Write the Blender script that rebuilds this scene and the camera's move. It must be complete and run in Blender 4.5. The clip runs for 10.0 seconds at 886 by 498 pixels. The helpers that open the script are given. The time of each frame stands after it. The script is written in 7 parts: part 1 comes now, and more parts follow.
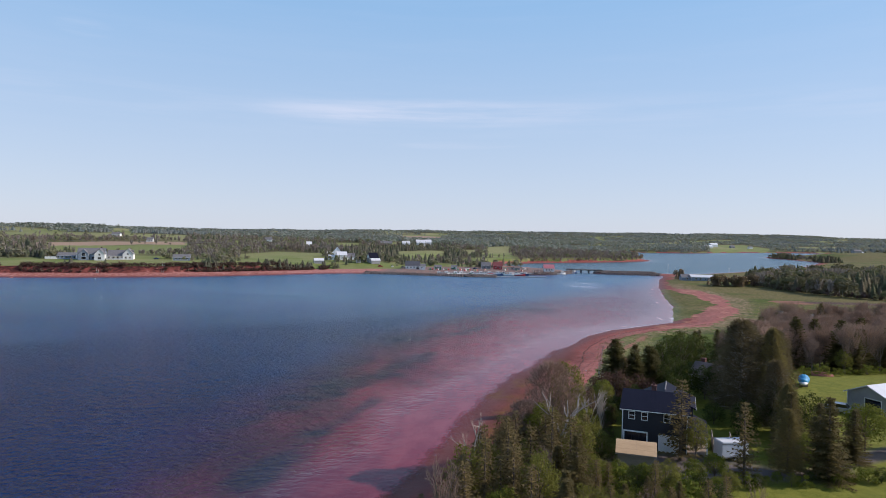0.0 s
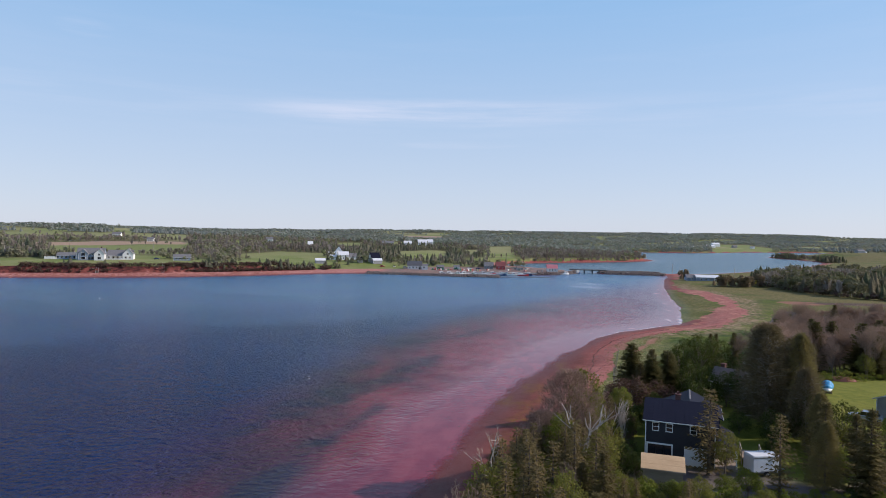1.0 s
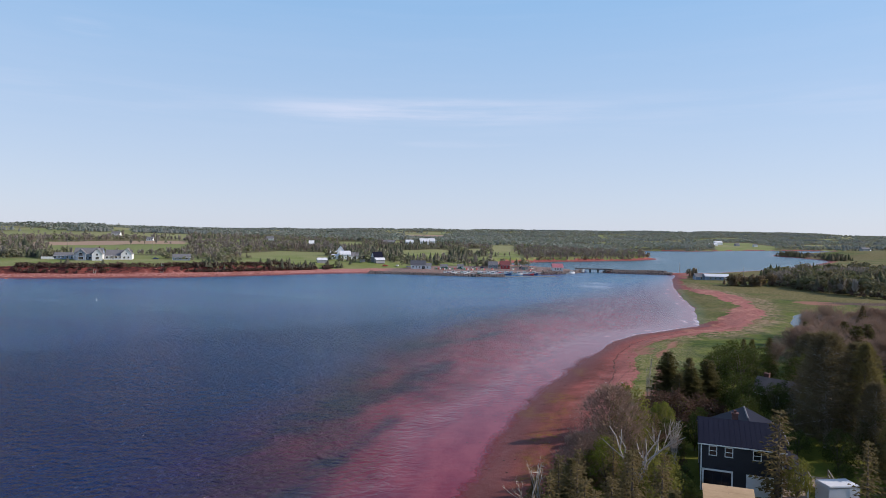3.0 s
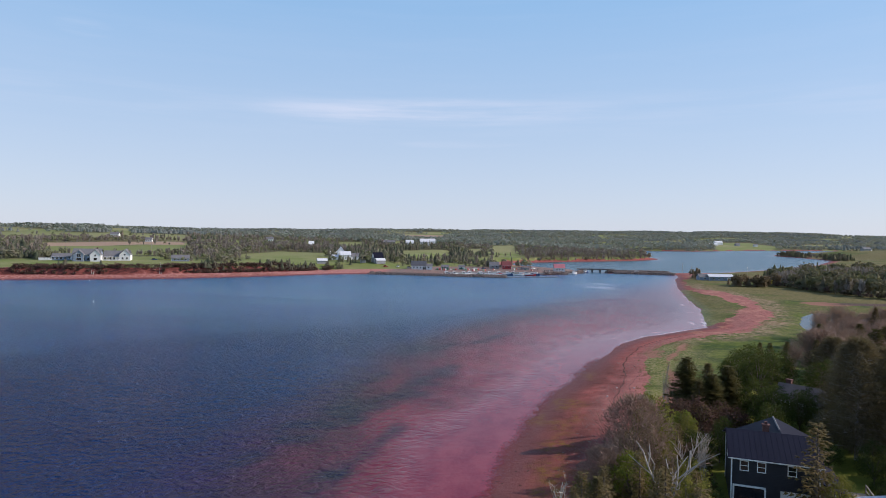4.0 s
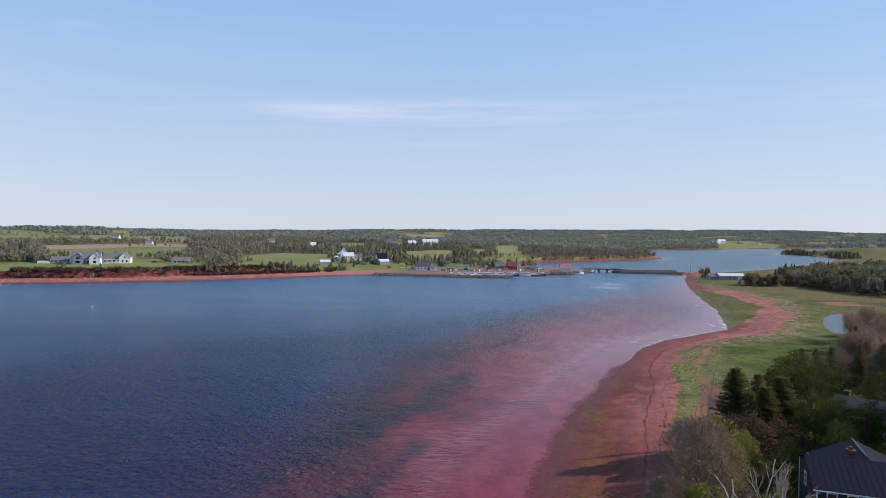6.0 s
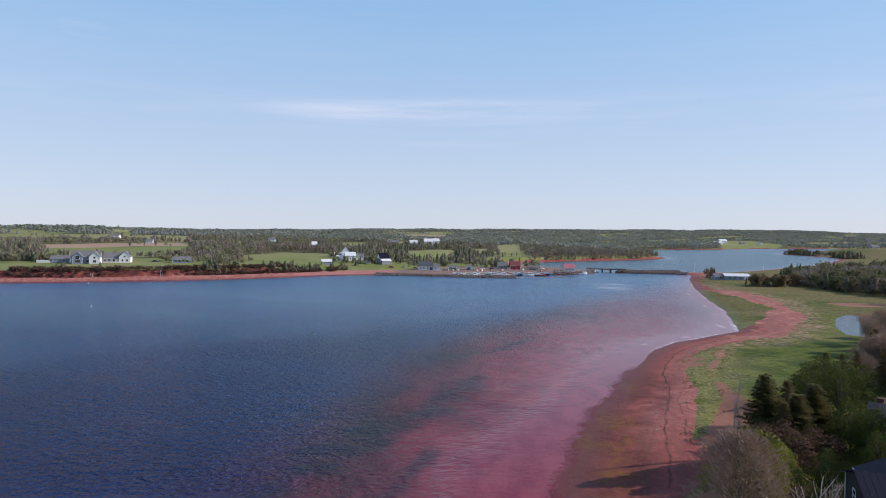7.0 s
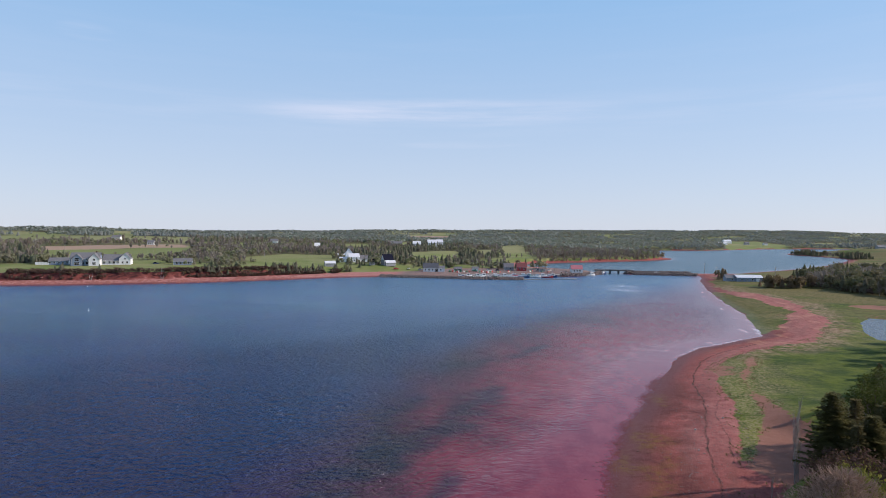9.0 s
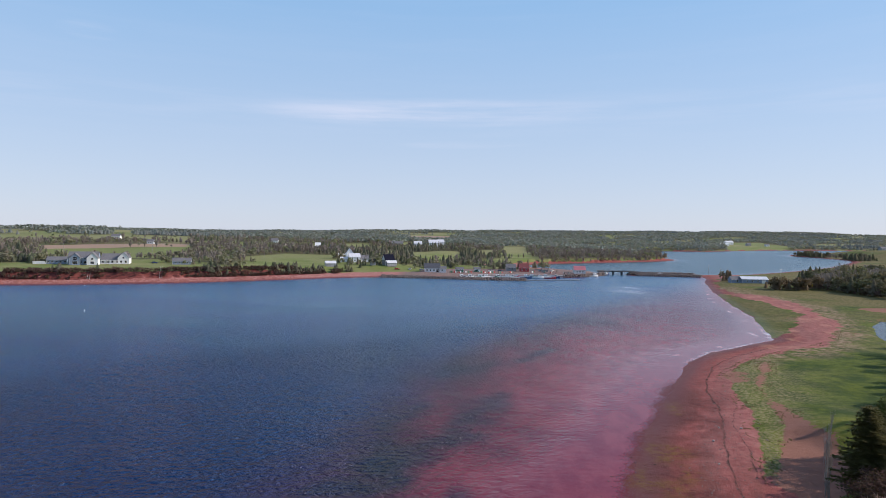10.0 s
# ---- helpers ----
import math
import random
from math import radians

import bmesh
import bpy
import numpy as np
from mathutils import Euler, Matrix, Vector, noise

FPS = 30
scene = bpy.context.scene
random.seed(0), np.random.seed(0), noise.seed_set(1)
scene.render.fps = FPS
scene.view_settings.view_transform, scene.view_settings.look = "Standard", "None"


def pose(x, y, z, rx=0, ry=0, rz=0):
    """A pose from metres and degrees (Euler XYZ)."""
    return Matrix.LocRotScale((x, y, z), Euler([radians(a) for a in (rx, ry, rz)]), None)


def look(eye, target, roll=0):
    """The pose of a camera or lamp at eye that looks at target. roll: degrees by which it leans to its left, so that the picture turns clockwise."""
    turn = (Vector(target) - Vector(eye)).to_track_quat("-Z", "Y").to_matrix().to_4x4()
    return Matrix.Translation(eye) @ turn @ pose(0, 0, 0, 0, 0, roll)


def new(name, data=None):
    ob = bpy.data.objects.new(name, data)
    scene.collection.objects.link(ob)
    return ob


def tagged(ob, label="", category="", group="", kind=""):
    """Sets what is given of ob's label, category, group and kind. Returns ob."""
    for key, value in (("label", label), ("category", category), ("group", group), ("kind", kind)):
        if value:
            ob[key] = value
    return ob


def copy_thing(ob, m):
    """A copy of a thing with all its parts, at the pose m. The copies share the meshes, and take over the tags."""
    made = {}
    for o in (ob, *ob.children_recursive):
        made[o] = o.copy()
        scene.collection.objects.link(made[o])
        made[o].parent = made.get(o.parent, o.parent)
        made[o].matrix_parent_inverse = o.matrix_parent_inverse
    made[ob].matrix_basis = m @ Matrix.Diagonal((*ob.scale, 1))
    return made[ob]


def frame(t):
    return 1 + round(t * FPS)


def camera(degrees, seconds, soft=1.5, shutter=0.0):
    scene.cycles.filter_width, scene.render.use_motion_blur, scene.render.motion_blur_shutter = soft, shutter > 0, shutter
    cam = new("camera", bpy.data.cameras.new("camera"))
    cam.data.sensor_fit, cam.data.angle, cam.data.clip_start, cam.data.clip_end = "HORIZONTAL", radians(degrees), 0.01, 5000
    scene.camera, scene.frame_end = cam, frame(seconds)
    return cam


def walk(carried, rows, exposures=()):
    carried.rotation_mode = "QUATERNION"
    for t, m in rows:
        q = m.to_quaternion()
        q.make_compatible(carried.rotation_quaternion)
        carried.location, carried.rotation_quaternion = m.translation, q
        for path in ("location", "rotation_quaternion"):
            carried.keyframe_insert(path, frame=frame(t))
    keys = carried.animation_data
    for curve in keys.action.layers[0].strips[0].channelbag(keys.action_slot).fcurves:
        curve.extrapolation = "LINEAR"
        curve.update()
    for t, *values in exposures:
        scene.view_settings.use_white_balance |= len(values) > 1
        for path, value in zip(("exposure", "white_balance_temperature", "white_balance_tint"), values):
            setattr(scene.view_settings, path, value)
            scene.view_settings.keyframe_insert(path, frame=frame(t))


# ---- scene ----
cam = camera(70.0, 10.0, soft=0.7)
PATH = [
    (0, (0.245, 4.933, 31.464), (-0.093, 6.904, 31.424), 1.0),
    (0.5, (-0.766, 7.053, 31.482), (-1.105, 9.023, 31.442), 1.0),
    (1, (-1.811, 9.177, 31.509), (-2.152, 11.148, 31.468), 1.0),
    (1.5, (-2.917, 11.293, 31.531), (-3.258, 13.263, 31.49), 0.9),
    (2, (-4.051, 13.352, 31.532), (-4.392, 15.322, 31.488), 1.0),
    (2.5, (-5.132, 15.334, 31.529), (-5.474, 17.304, 31.484), 0.9),
    (4, (-8.128, 21.061, 31.565), (-8.468, 23.031, 31.521), 0.8),
    (4.5, (-9.176, 22.948, 31.581), (-9.517, 24.919, 31.538), 0.6),
    (5, (-10.292, 24.807, 31.591), (-10.634, 26.777, 31.547), 0.5),
    (5.5, (-11.483, 26.642, 31.588), (-11.825, 28.612, 31.545), 0.4),
    (7, (-15.222, 32.157, 31.544), (-15.565, 34.126, 31.499), 0.5),
    (7.5, (-16.428, 34.058, 31.539), (-16.771, 36.028, 31.495), 0.4),
    (8, (-17.543, 36.045, 31.541), (-17.887, 38.014, 31.499), 0.4),
    (8.5, (-18.571, 38.153, 31.548), (-18.918, 40.122, 31.506), 0.4),
    (9, (-19.487, 40.378, 31.567), (-19.836, 42.347, 31.525), 0.4),
    (9.5, (-20.325, 42.701, 31.605), (-20.675, 44.67, 31.563), 0.5),
    (10, (-21.121, 45.066, 31.642), (-21.472, 47.034, 31.6), 0.6),
]
walk(cam, [(t, look(eye, target, roll)) for t, eye, target, roll in PATH], [(0, 0.22, 6300, 17), (10, 0.22, 6300, 17)])

# sky, sun and exposure
SUN_AZ = (0.978, 0.206)
SUN_EL = radians(31)
world = bpy.data.worlds.new("world")
scene.world = world
world.use_nodes = True
wt = world.node_tree
wt.nodes.clear()
w_out = wt.nodes.new("ShaderNodeOutputWorld")
w_bg = wt.nodes.new("ShaderNodeBackground")
w_sky = wt.nodes.new("ShaderNodeTexSky")
w_sky.sky_type = 'NISHITA'
w_sky.sun_disc = False
w_sky.sun_elevation = SUN_EL
w_sky.sun_rotation = math.atan2(SUN_AZ[0], SUN_AZ[1])
w_sky.altitude = 30
w_sky.air_density = 1.0
w_sky.dust_density = 0.35
w_sky.ozone_density = 1.3
w_bg.inputs[1].default_value = 0.14
# thin cirrus streaks, drawn out sideways
SKY_SIDE, SKY_UP = (0.9853, 0.1707, 0.0087), (-0.0122, 0.0195, 0.9997)
CIRRUS = [((-0.1850, 0.9640, 0.1885), 0.32, 0.026, 0.50), ((-0.1438, 0.9795, 0.1415), 0.12, 0.008, 0.25), ((-0.6117, 0.7448, 0.2667), 0.04, 0.014, 0.25)]
w_co = wt.nodes.new("ShaderNodeTexCoord")
w_map = wt.nodes.new("ShaderNodeMapping")
w_map.inputs["Scale"].default_value = (1.3, 1.3, 19.0)
w_map.inputs["Location"].default_value = (3.7, 1.2, 5.1)
w_map.inputs["Rotation"].default_value = (0.0, radians(-1.0), 0.0)
w_noise = wt.nodes.new("ShaderNodeTexNoise")
w_noise.inputs["Scale"].default_value = 2.3
w_noise.inputs["Detail"].default_value = 9.0
w_noise.inputs["Roughness"].default_value = 0.62
w_ramp = wt.nodes.new("ShaderNodeValToRGB")
w_ramp.color_ramp.elements[0].position = 0.46
w_ramp.color_ramp.elements[0].color = (0, 0, 0, 1)
w_ramp.color_ramp.elements[1].position = 0.74
w_ramp.color_ramp.elements[1].color = (0.50, 0.50, 0.50, 1)
w_mix = wt.nodes.new("ShaderNodeMixRGB")
w_mix.inputs[2].default_value = (4.3, 4.7, 5.4, 1)
wt.links.new(w_co.outputs["Generated"], w_map.inputs["Vector"])
wt.links.new(w_map.outputs[0], w_noise.inputs["Vector"])
wt.links.new(w_noise.outputs[0], w_ramp.inputs[0])
w_band = wt.nodes.new("ShaderNodeValToRGB")
for at_, v_ in ((0.14, 0.10), (0.186, 1.0), (0.222, 0.22)):
    w_band.color_ramp.elements.new(at_).color = (v_, v_, v_, 1)
w_band.color_ramp.elements[0].color = (0.1, 0.1, 0.1, 1)
w_band.color_ramp.elements[-1].color = (0.25, 0.25, 0.25, 1)
w_amount = wt.nodes.new("ShaderNodeMath")
w_amount.operation = 'MULTIPLY'
wt.links.new(w_ramp.outputs[0], w_amount.inputs[0])
wt.links.new(w_band.outputs[0], w_amount.inputs[1])
# one long streak of cirrus over the far shore, a short one under it and a wisp high up
w_far = wt.nodes.new("ShaderNodeMath")
w_far.operation = 'MULTIPLY'
w_far.inputs[1].default_value = 0.45
wt.links.new(w_amount.outputs[0], w_far.inputs[0])
cloud = w_far.outputs[0]
for centre, half_w, half_h, much in CIRRUS:
    parts_ = []
    for axis, half_ in ((SKY_SIDE, half_w), (SKY_UP, half_h)):
        w_dot = wt.nodes.new("ShaderNodeVectorMath")
        w_dot.operation = 'DOT_PRODUCT'
        w_dot.inputs[1].default_value = axis
        wt.links.new(w_co.outputs["Generated"], w_dot.inputs[0])
        w_sub = wt.nodes.new("ShaderNodeMath")
        w_sub.operation = 'SUBTRACT'
        w_sub.inputs[1].default_value = Vector(centre).dot(Vector(axis))
        wt.links.new(w_dot.outputs["Value"], w_sub.inputs[0])
        w_div = wt.nodes.new("ShaderNodeMath")
        w_div.operation = 'DIVIDE'
        w_div.inputs[1].default_value = half_
        wt.links.new(w_sub.outputs[0], w_div.inputs[0])
        w_sq = wt.nodes.new("ShaderNodeMath")
        w_sq.operation = 'POWER'
        w_sq.inputs[1].default_value = 2.0
        w_abs = wt.nodes.new("ShaderNodeMath")
        w_abs.operation = 'ABSOLUTE'
        wt.links.new(w_div.outputs[0], w_abs.inputs[0])
        wt.links.new(w_abs.outputs[0], w_sq.inputs[0])
        parts_.append(w_sq.outputs[0])
    w_sum = wt.nodes.new("ShaderNodeMath")
    wt.links.new(parts_[0], w_sum.inputs[0])
    wt.links.new(parts_[1], w_sum.inputs[1])
    w_fade = wt.nodes.new("ShaderNodeMapRange")
    w_fade.interpolation_type = 'SMOOTHERSTEP'
    for key_, v_ in (("From Min", 1.0), ("From Max", 0.0), ("To Min", 0.0), ("To Max", much)):
        w_fade.inputs[key_].default_value = v_
    wt.links.new(w_sum.outputs[0], w_fade.inputs["Value"])
    w_rag = wt.nodes.new("ShaderNodeMapRange")
    for key_, v_ in (("From Min", 0.36), ("From Max", 0.66)):
        w_rag.inputs[key_].default_value = v_
    wt.links.new(w_noise.outputs[0], w_rag.inputs["Value"])
    w_cl = wt.nodes.new("ShaderNodeMath")
    w_cl.operation = 'MULTIPLY'
    wt.links.new(w_fade.outputs[0], w_cl.inputs[0])
    wt.links.new(w_rag.outputs[0], w_cl.inputs[1])
    w_add = wt.nodes.new("ShaderNodeMath")
    wt.links.new(cloud, w_add.inputs[0])
    wt.links.new(w_cl.outputs[0], w_add.inputs[1])
    cloud = w_add.outputs[0]
wt.links.new(cloud, w_mix.inputs[0])
# a pale veil of high haze, thicker towards the horizon
w_sep = wt.nodes.new("ShaderNodeSeparateXYZ")
w_lift = wt.nodes.new("ShaderNodeValToRGB")
for at_, v_ in ((0.36, 0.82), (0.85, 0.0)):
    w_lift.color_ramp.elements.new(at_).color = (v_, v_, v_, 1)
w_lift.color_ramp.elements[0].color = (0.88, 0.88, 0.88, 1)
w_lift.color_ramp.elements[-1].color = (0, 0, 0, 1)
w_tone = wt.nodes.new("ShaderNodeValToRGB")
w_tone.color_ramp.elements[0].color = (0.360, 0.408, 0.462, 1)
w_tone.color_ramp.elements[1].position = 0.36
w_tone.color_ramp.elements[1].color = (0.176, 0.326, 0.488, 1)
w_gain = wt.nodes.new("ShaderNodeMixRGB")
w_gain.blend_type = 'MULTIPLY'
w_gain.inputs[0].default_value = 1.0
w_gain.inputs[2].default_value = (10, 10, 10, 1)
w_veil = wt.nodes.new("ShaderNodeMixRGB")
wt.links.new(w_sep.outputs["Z"], w_tone.inputs[0])
wt.links.new(w_tone.outputs[0], w_gain.inputs[1])
wt.links.new(w_gain.outputs[0], w_veil.inputs[2])
wt.links.new(w_co.outputs["Generated"], w_sep.inputs[0])
wt.links.new(w_sep.outputs["Z"], w_lift.inputs[0])
wt.links.new(w_sep.outputs["Z"], w_band.inputs[0])
wt.links.new(w_lift.outputs[0], w_veil.inputs[0])
wt.links.new(w_sky.outputs[0], w_veil.inputs[1])
wt.links.new(w_veil.outputs[0], w_mix.inputs[1])
wt.links.new(w_mix.outputs[0], w_bg.inputs[0])
wt.links.new(w_bg.outputs[0], w_out.inputs[0])

sun_data = bpy.data.lights.new("sun", 'SUN')
sun_data.energy = 3.9
sun_data.angle = radians(0.53)
sun_data.color = (1.0, 0.89, 0.76)
sun = new("sun", sun_data)
sun.matrix_world = look((SUN_AZ[0] * 200, SUN_AZ[1] * 200, 200 * math.tan(SUN_EL)), (0, 0, 0))

# ---- materials ----


class Mat:
    """A small node builder round one Principled surface."""

    def __init__(self, name, rough=0.8, metal=0.0, spec=0.4):
        self.m = bpy.data.materials.new(name)
        self.m.use_nodes = True
        self.t = self.m.node_tree
        self.b = self.t.nodes["Principled BSDF"]
        self.b.inputs["Roughness"].default_value = rough
        self.b.inputs["Metallic"].default_value = metal
        self.b.inputs["Specular IOR Level"].default_value = spec

    def n(self, kind, **ins):
        node = self.t.nodes.new("ShaderNode" + kind)
        for k, v in ins.items():
            self.put(node, k, v)
        return node

    def put(self, node, key, v):
        key = int(key[1:]) if key[0] == "i" and key[1:].isdigit() else key
        s = node.inputs[key]
        if isinstance(v, bpy.types.NodeSocket):
            self.t.links.new(v, s)
        elif isinstance(v, tuple) and s.type == 'RGBA' and len(v) == 3:
            s.default_value = (*v, 1)
        else:
            s.default_value = v

    def coord(self, scale=(1, 1, 1), space="Object", turn=0):
        c = self.n("TexCoord")
        v = c.outputs[space]
        if turn:
            v = self.n("Mapping", Vector=v, Rotation=(0, 0, radians(turn))).outputs[0]
        return self.n("Mapping", Vector=v, Scale=scale).outputs[0]

    def noise(self, scale, detail=4, rough=0.55, vec=None, distort=0.0):
        v = vec if vec is not None else self.coord()
        return self.n("TexNoise", Vector=v, Scale=scale, Detail=detail, Roughness=rough, Distortion=distort).outputs[0]

    def attr(self, name):
        a = self.n("Attribute")
        a.attribute_name = name
        return a.outputs["Fac"]

    def ramp(self, fac, lo, hi):
        r = self.n("MapRange", Value=fac)
        r.inputs["From Min"].default_value = lo
        r.inputs["From Max"].default_value = hi
        return r.outputs[0]

    def mix(self, fac, a, b, mode='MIX'):
        m = self.n("MixRGB", i0=fac, i1=a, i2=b)
        m.blend_type = mode
        return m.outputs[0]

    def math(self, op, a, b):
        m = self.n("Math", i0=a, i1=b)
        m.operation = op
        return m.outputs[0]

    def island(self):
        return self.n("NewGeometry").outputs["Random Per Island"]

    def rand(self):
        return self.n("ObjectInfo").outputs["Random"]

    def bump(self, height, strength, dist):
        self.put(self.b, "Normal", self.n("Bump", Height=height, Strength=strength, Distance=dist).outputs[0])

    def colour(self, c):
        self.put(self.b, "Base Color", c)
        return self


def plain(name, a, b, scale=3.0, rough=0.7, metal=0.0, bump=0.02, stretch=(1, 1, 1), spec=0.4):
    """Two close tones over two sizes of noise, with a fine relief."""
    k = Mat(name, rough, metal, spec)
    v = k.coord(stretch)
    big = k.noise(scale * 0.25, 3, 0.6, v)
    fine = k.noise(scale * 4, 5, 0.6, v)
    f = k.math('ADD', k.math('MULTIPLY', big, 0.6), k.math('MULTIPLY', fine, 0.4))
    k.colour(k.mix(k.ramp(f, 0.33, 0.67), a, b))
    if bump:
        k.bump(fine, 0.6, bump)
    return k.m


def leafy(name, a, b, c, glow=0.35, rough=0.78):
    """Foliage: tone by leaf and by tree, a little light passing through."""
    k = Mat(name, rough, 0, 0.10)
    col = k.mix(k.island(), a, b)
    col = k.mix(k.ramp(k.attr("tint"), 0.0, 1.0), col, c)
    k.colour(col)
    tr = k.n("BsdfTranslucent", Color=k.mix(0.4, col, (0.18, 0.175, 0.04)))
    out = k.t.nodes["Material Output"]
    k.put(out, "Surface", k.n("MixShader", i0=glow, i1=k.b.outputs[0], i2=tr.outputs[0]).outputs[0])
    return k.m


# ---- plan of the shores ----
NEAR = [(-60, -400), (-34, 0), (-24, 50), (-18, 78), (-15, 90), (-13, 110), (-12, 121), (-10, 131), (-6.6, 149), (-2, 163), (2, 179),
        (6, 193), (13, 214), (22, 230), (34, 243), (47, 258), (52, 288), (58, 318), (60, 345), (64, 385), (72, 440), (84, 517),
        (93, 560), (97, 588), (70, 592), (44, 594), (41, 603), (46, 612), (96, 614), (135, 625), (230, 740), (320, 880),
        (400, 1040), (425, 1120), (428, 1236), (413, 1325), (450, 1430), (560, 1560), (700, 1690), (1000, 1900), (1500, 2060), (5200, 2350), (5200, -400)]
FAR = [(-5200, -1200), (-800, 130), (-352, 362), (-318, 374), (-262, 406), (-234, 430), (-205, 460), (-178, 489), (-160, 500),
       (-140, 507), (-114, 516), (-90, 530), (-60, 545), (-30, 552), (-12, 548), (6, 575), (18, 600), (16, 618), (-20, 650),
       (-60, 700), (-58, 750), (-42, 767), (-10, 812), (32, 846), (101, 913), (140, 971), (150, 1020), (120, 1200), (150, 1500),
       (200, 1616), (333, 1642), (538, 1906), (631, 1968), (900, 2100), (1500, 2300), (5200, 2600), (5200, 6000), (-5200, 6000)]
MEADOW = [(5, 113), (9.5, 121), (5.0, 129), (6.1, 134.5), (8.8, 144), (10.6, 153), (12.1, 161), (13.3, 169), (14.3, 183), (16.2, 195), (21.4, 206), (32, 221), (43, 232), (54, 243), (64, 258), (77, 287),
          (89, 336), (91, 379), (87, 405), (79, 424), (82, 470), (88, 515), (96, 540), (101, 570), (5200, 570), (5200, -400), (-20, -400), (-10, 40), (-5, 80), (-2, 104)]
BAR = [(46, 258), (55, 272), (68, 298), (77, 324), (79, 368), (75, 410), (72, 432), (66, 418), (63, 385), (59, 345), (57, 318), (51, 288)]
BARE = [(8.4, 135), (12.4, 145), (15.8, 154), (17.0, 162), (17.4, 169), (18.2, 176), (20, 187), (25.2, 202), (28, 211), (31.5, 215), (29.5, 204), (25.4, 194), (21, 182), (20.4, 175),
        (20.4, 168), (19.4, 159), (18.8, 152), (20, 147), (18, 136), (14, 124), (7, 117), (3, 120), (4, 130)]
STRIP = [(6, 133), (8.8, 144), (10.6, 153), (12.1, 161), (13.3, 169), (14.3, 183), (16.2, 195), (21.4, 206), (27, 211), (25.2, 202), (20, 187), (18.2, 176), (17.4, 169), (17.0, 162), (15.8, 154), (12.4, 145), (8.4, 135)]
YARD = [(-140, 512), (-90, 530), (-30, 552), (-12, 548), (18, 595), (20, 615), (-20, 622), (-70, 590), (-140, 556)]
POND = [(77, 251), (86, 245), (104, 262), (116, 290), (110, 305), (100, 309), (92, 297), (83, 274)]


def signed(px, py, poly):
    """Distance to the outline of a plan, positive inside."""
    px, py = np.asarray(px, float), np.asarray(py, float)
    best = np.full(px.shape, 1e18)
    inside = np.zeros(px.shape, bool)
    for (ax, ay), (bx, by) in zip(poly, poly[1:] + poly[:1]):
        dx, dy = bx - ax, by - ay
        u = np.clip(((px - ax) * dx + (py - ay) * dy) / (dx * dx + dy * dy), 0, 1)
        best = np.minimum(best, (px - ax - u * dx) ** 2 + (py - ay - u * dy) ** 2)
        if ay != by:
            inside ^= ((ay > py) != (by > py)) & (px < ax + (py - ay) * dx / dy)
    return np.where(inside, 1, -1) * np.sqrt(best)


def step(a, b, v):
    u = np.clip((v - a) / (b - a), 0, 1)
    return u * u * (3 - 2 * u)


def wave_noise(x, y, size, seed):
    """Smooth value noise on arrays, about -1 to 1."""
    x, y = np.asarray(x) / size, np.asarray(y) / size
    ix, iy = np.floor(x).astype(np.int64), np.floor(y).astype(np.int64)
    fx, fy = x - ix, y - iy
    fx, fy = fx * fx * (3 - 2 * fx), fy * fy * (3 - 2 * fy)

    def h(i, j):
        n = (i * 374761393 + j * 668265263 + seed * 144665) & 0x7fffffff
        n = ((n ^ (n >> 13)) * 1274126177) & 0x7fffffff
        return ((n ^ (n >> 16)) & 0xffff) / 32767.5 - 1
    a, b, c, d = h(ix, iy), h(ix + 1, iy), h(ix, iy + 1), h(ix + 1, iy + 1)
    return (a * (1 - fx) + b * fx) * (1 - fy) + (c * (1 - fx) + d * fx) * fy


def fbm(x, y, size, seed):
    return 0.55 * wave_noise(x, y, size, seed) + 0.3 * wave_noise(x, y, size / 2.3, seed + 1) + 0.15 * wave_noise(x, y, size / 5.1, seed + 2)


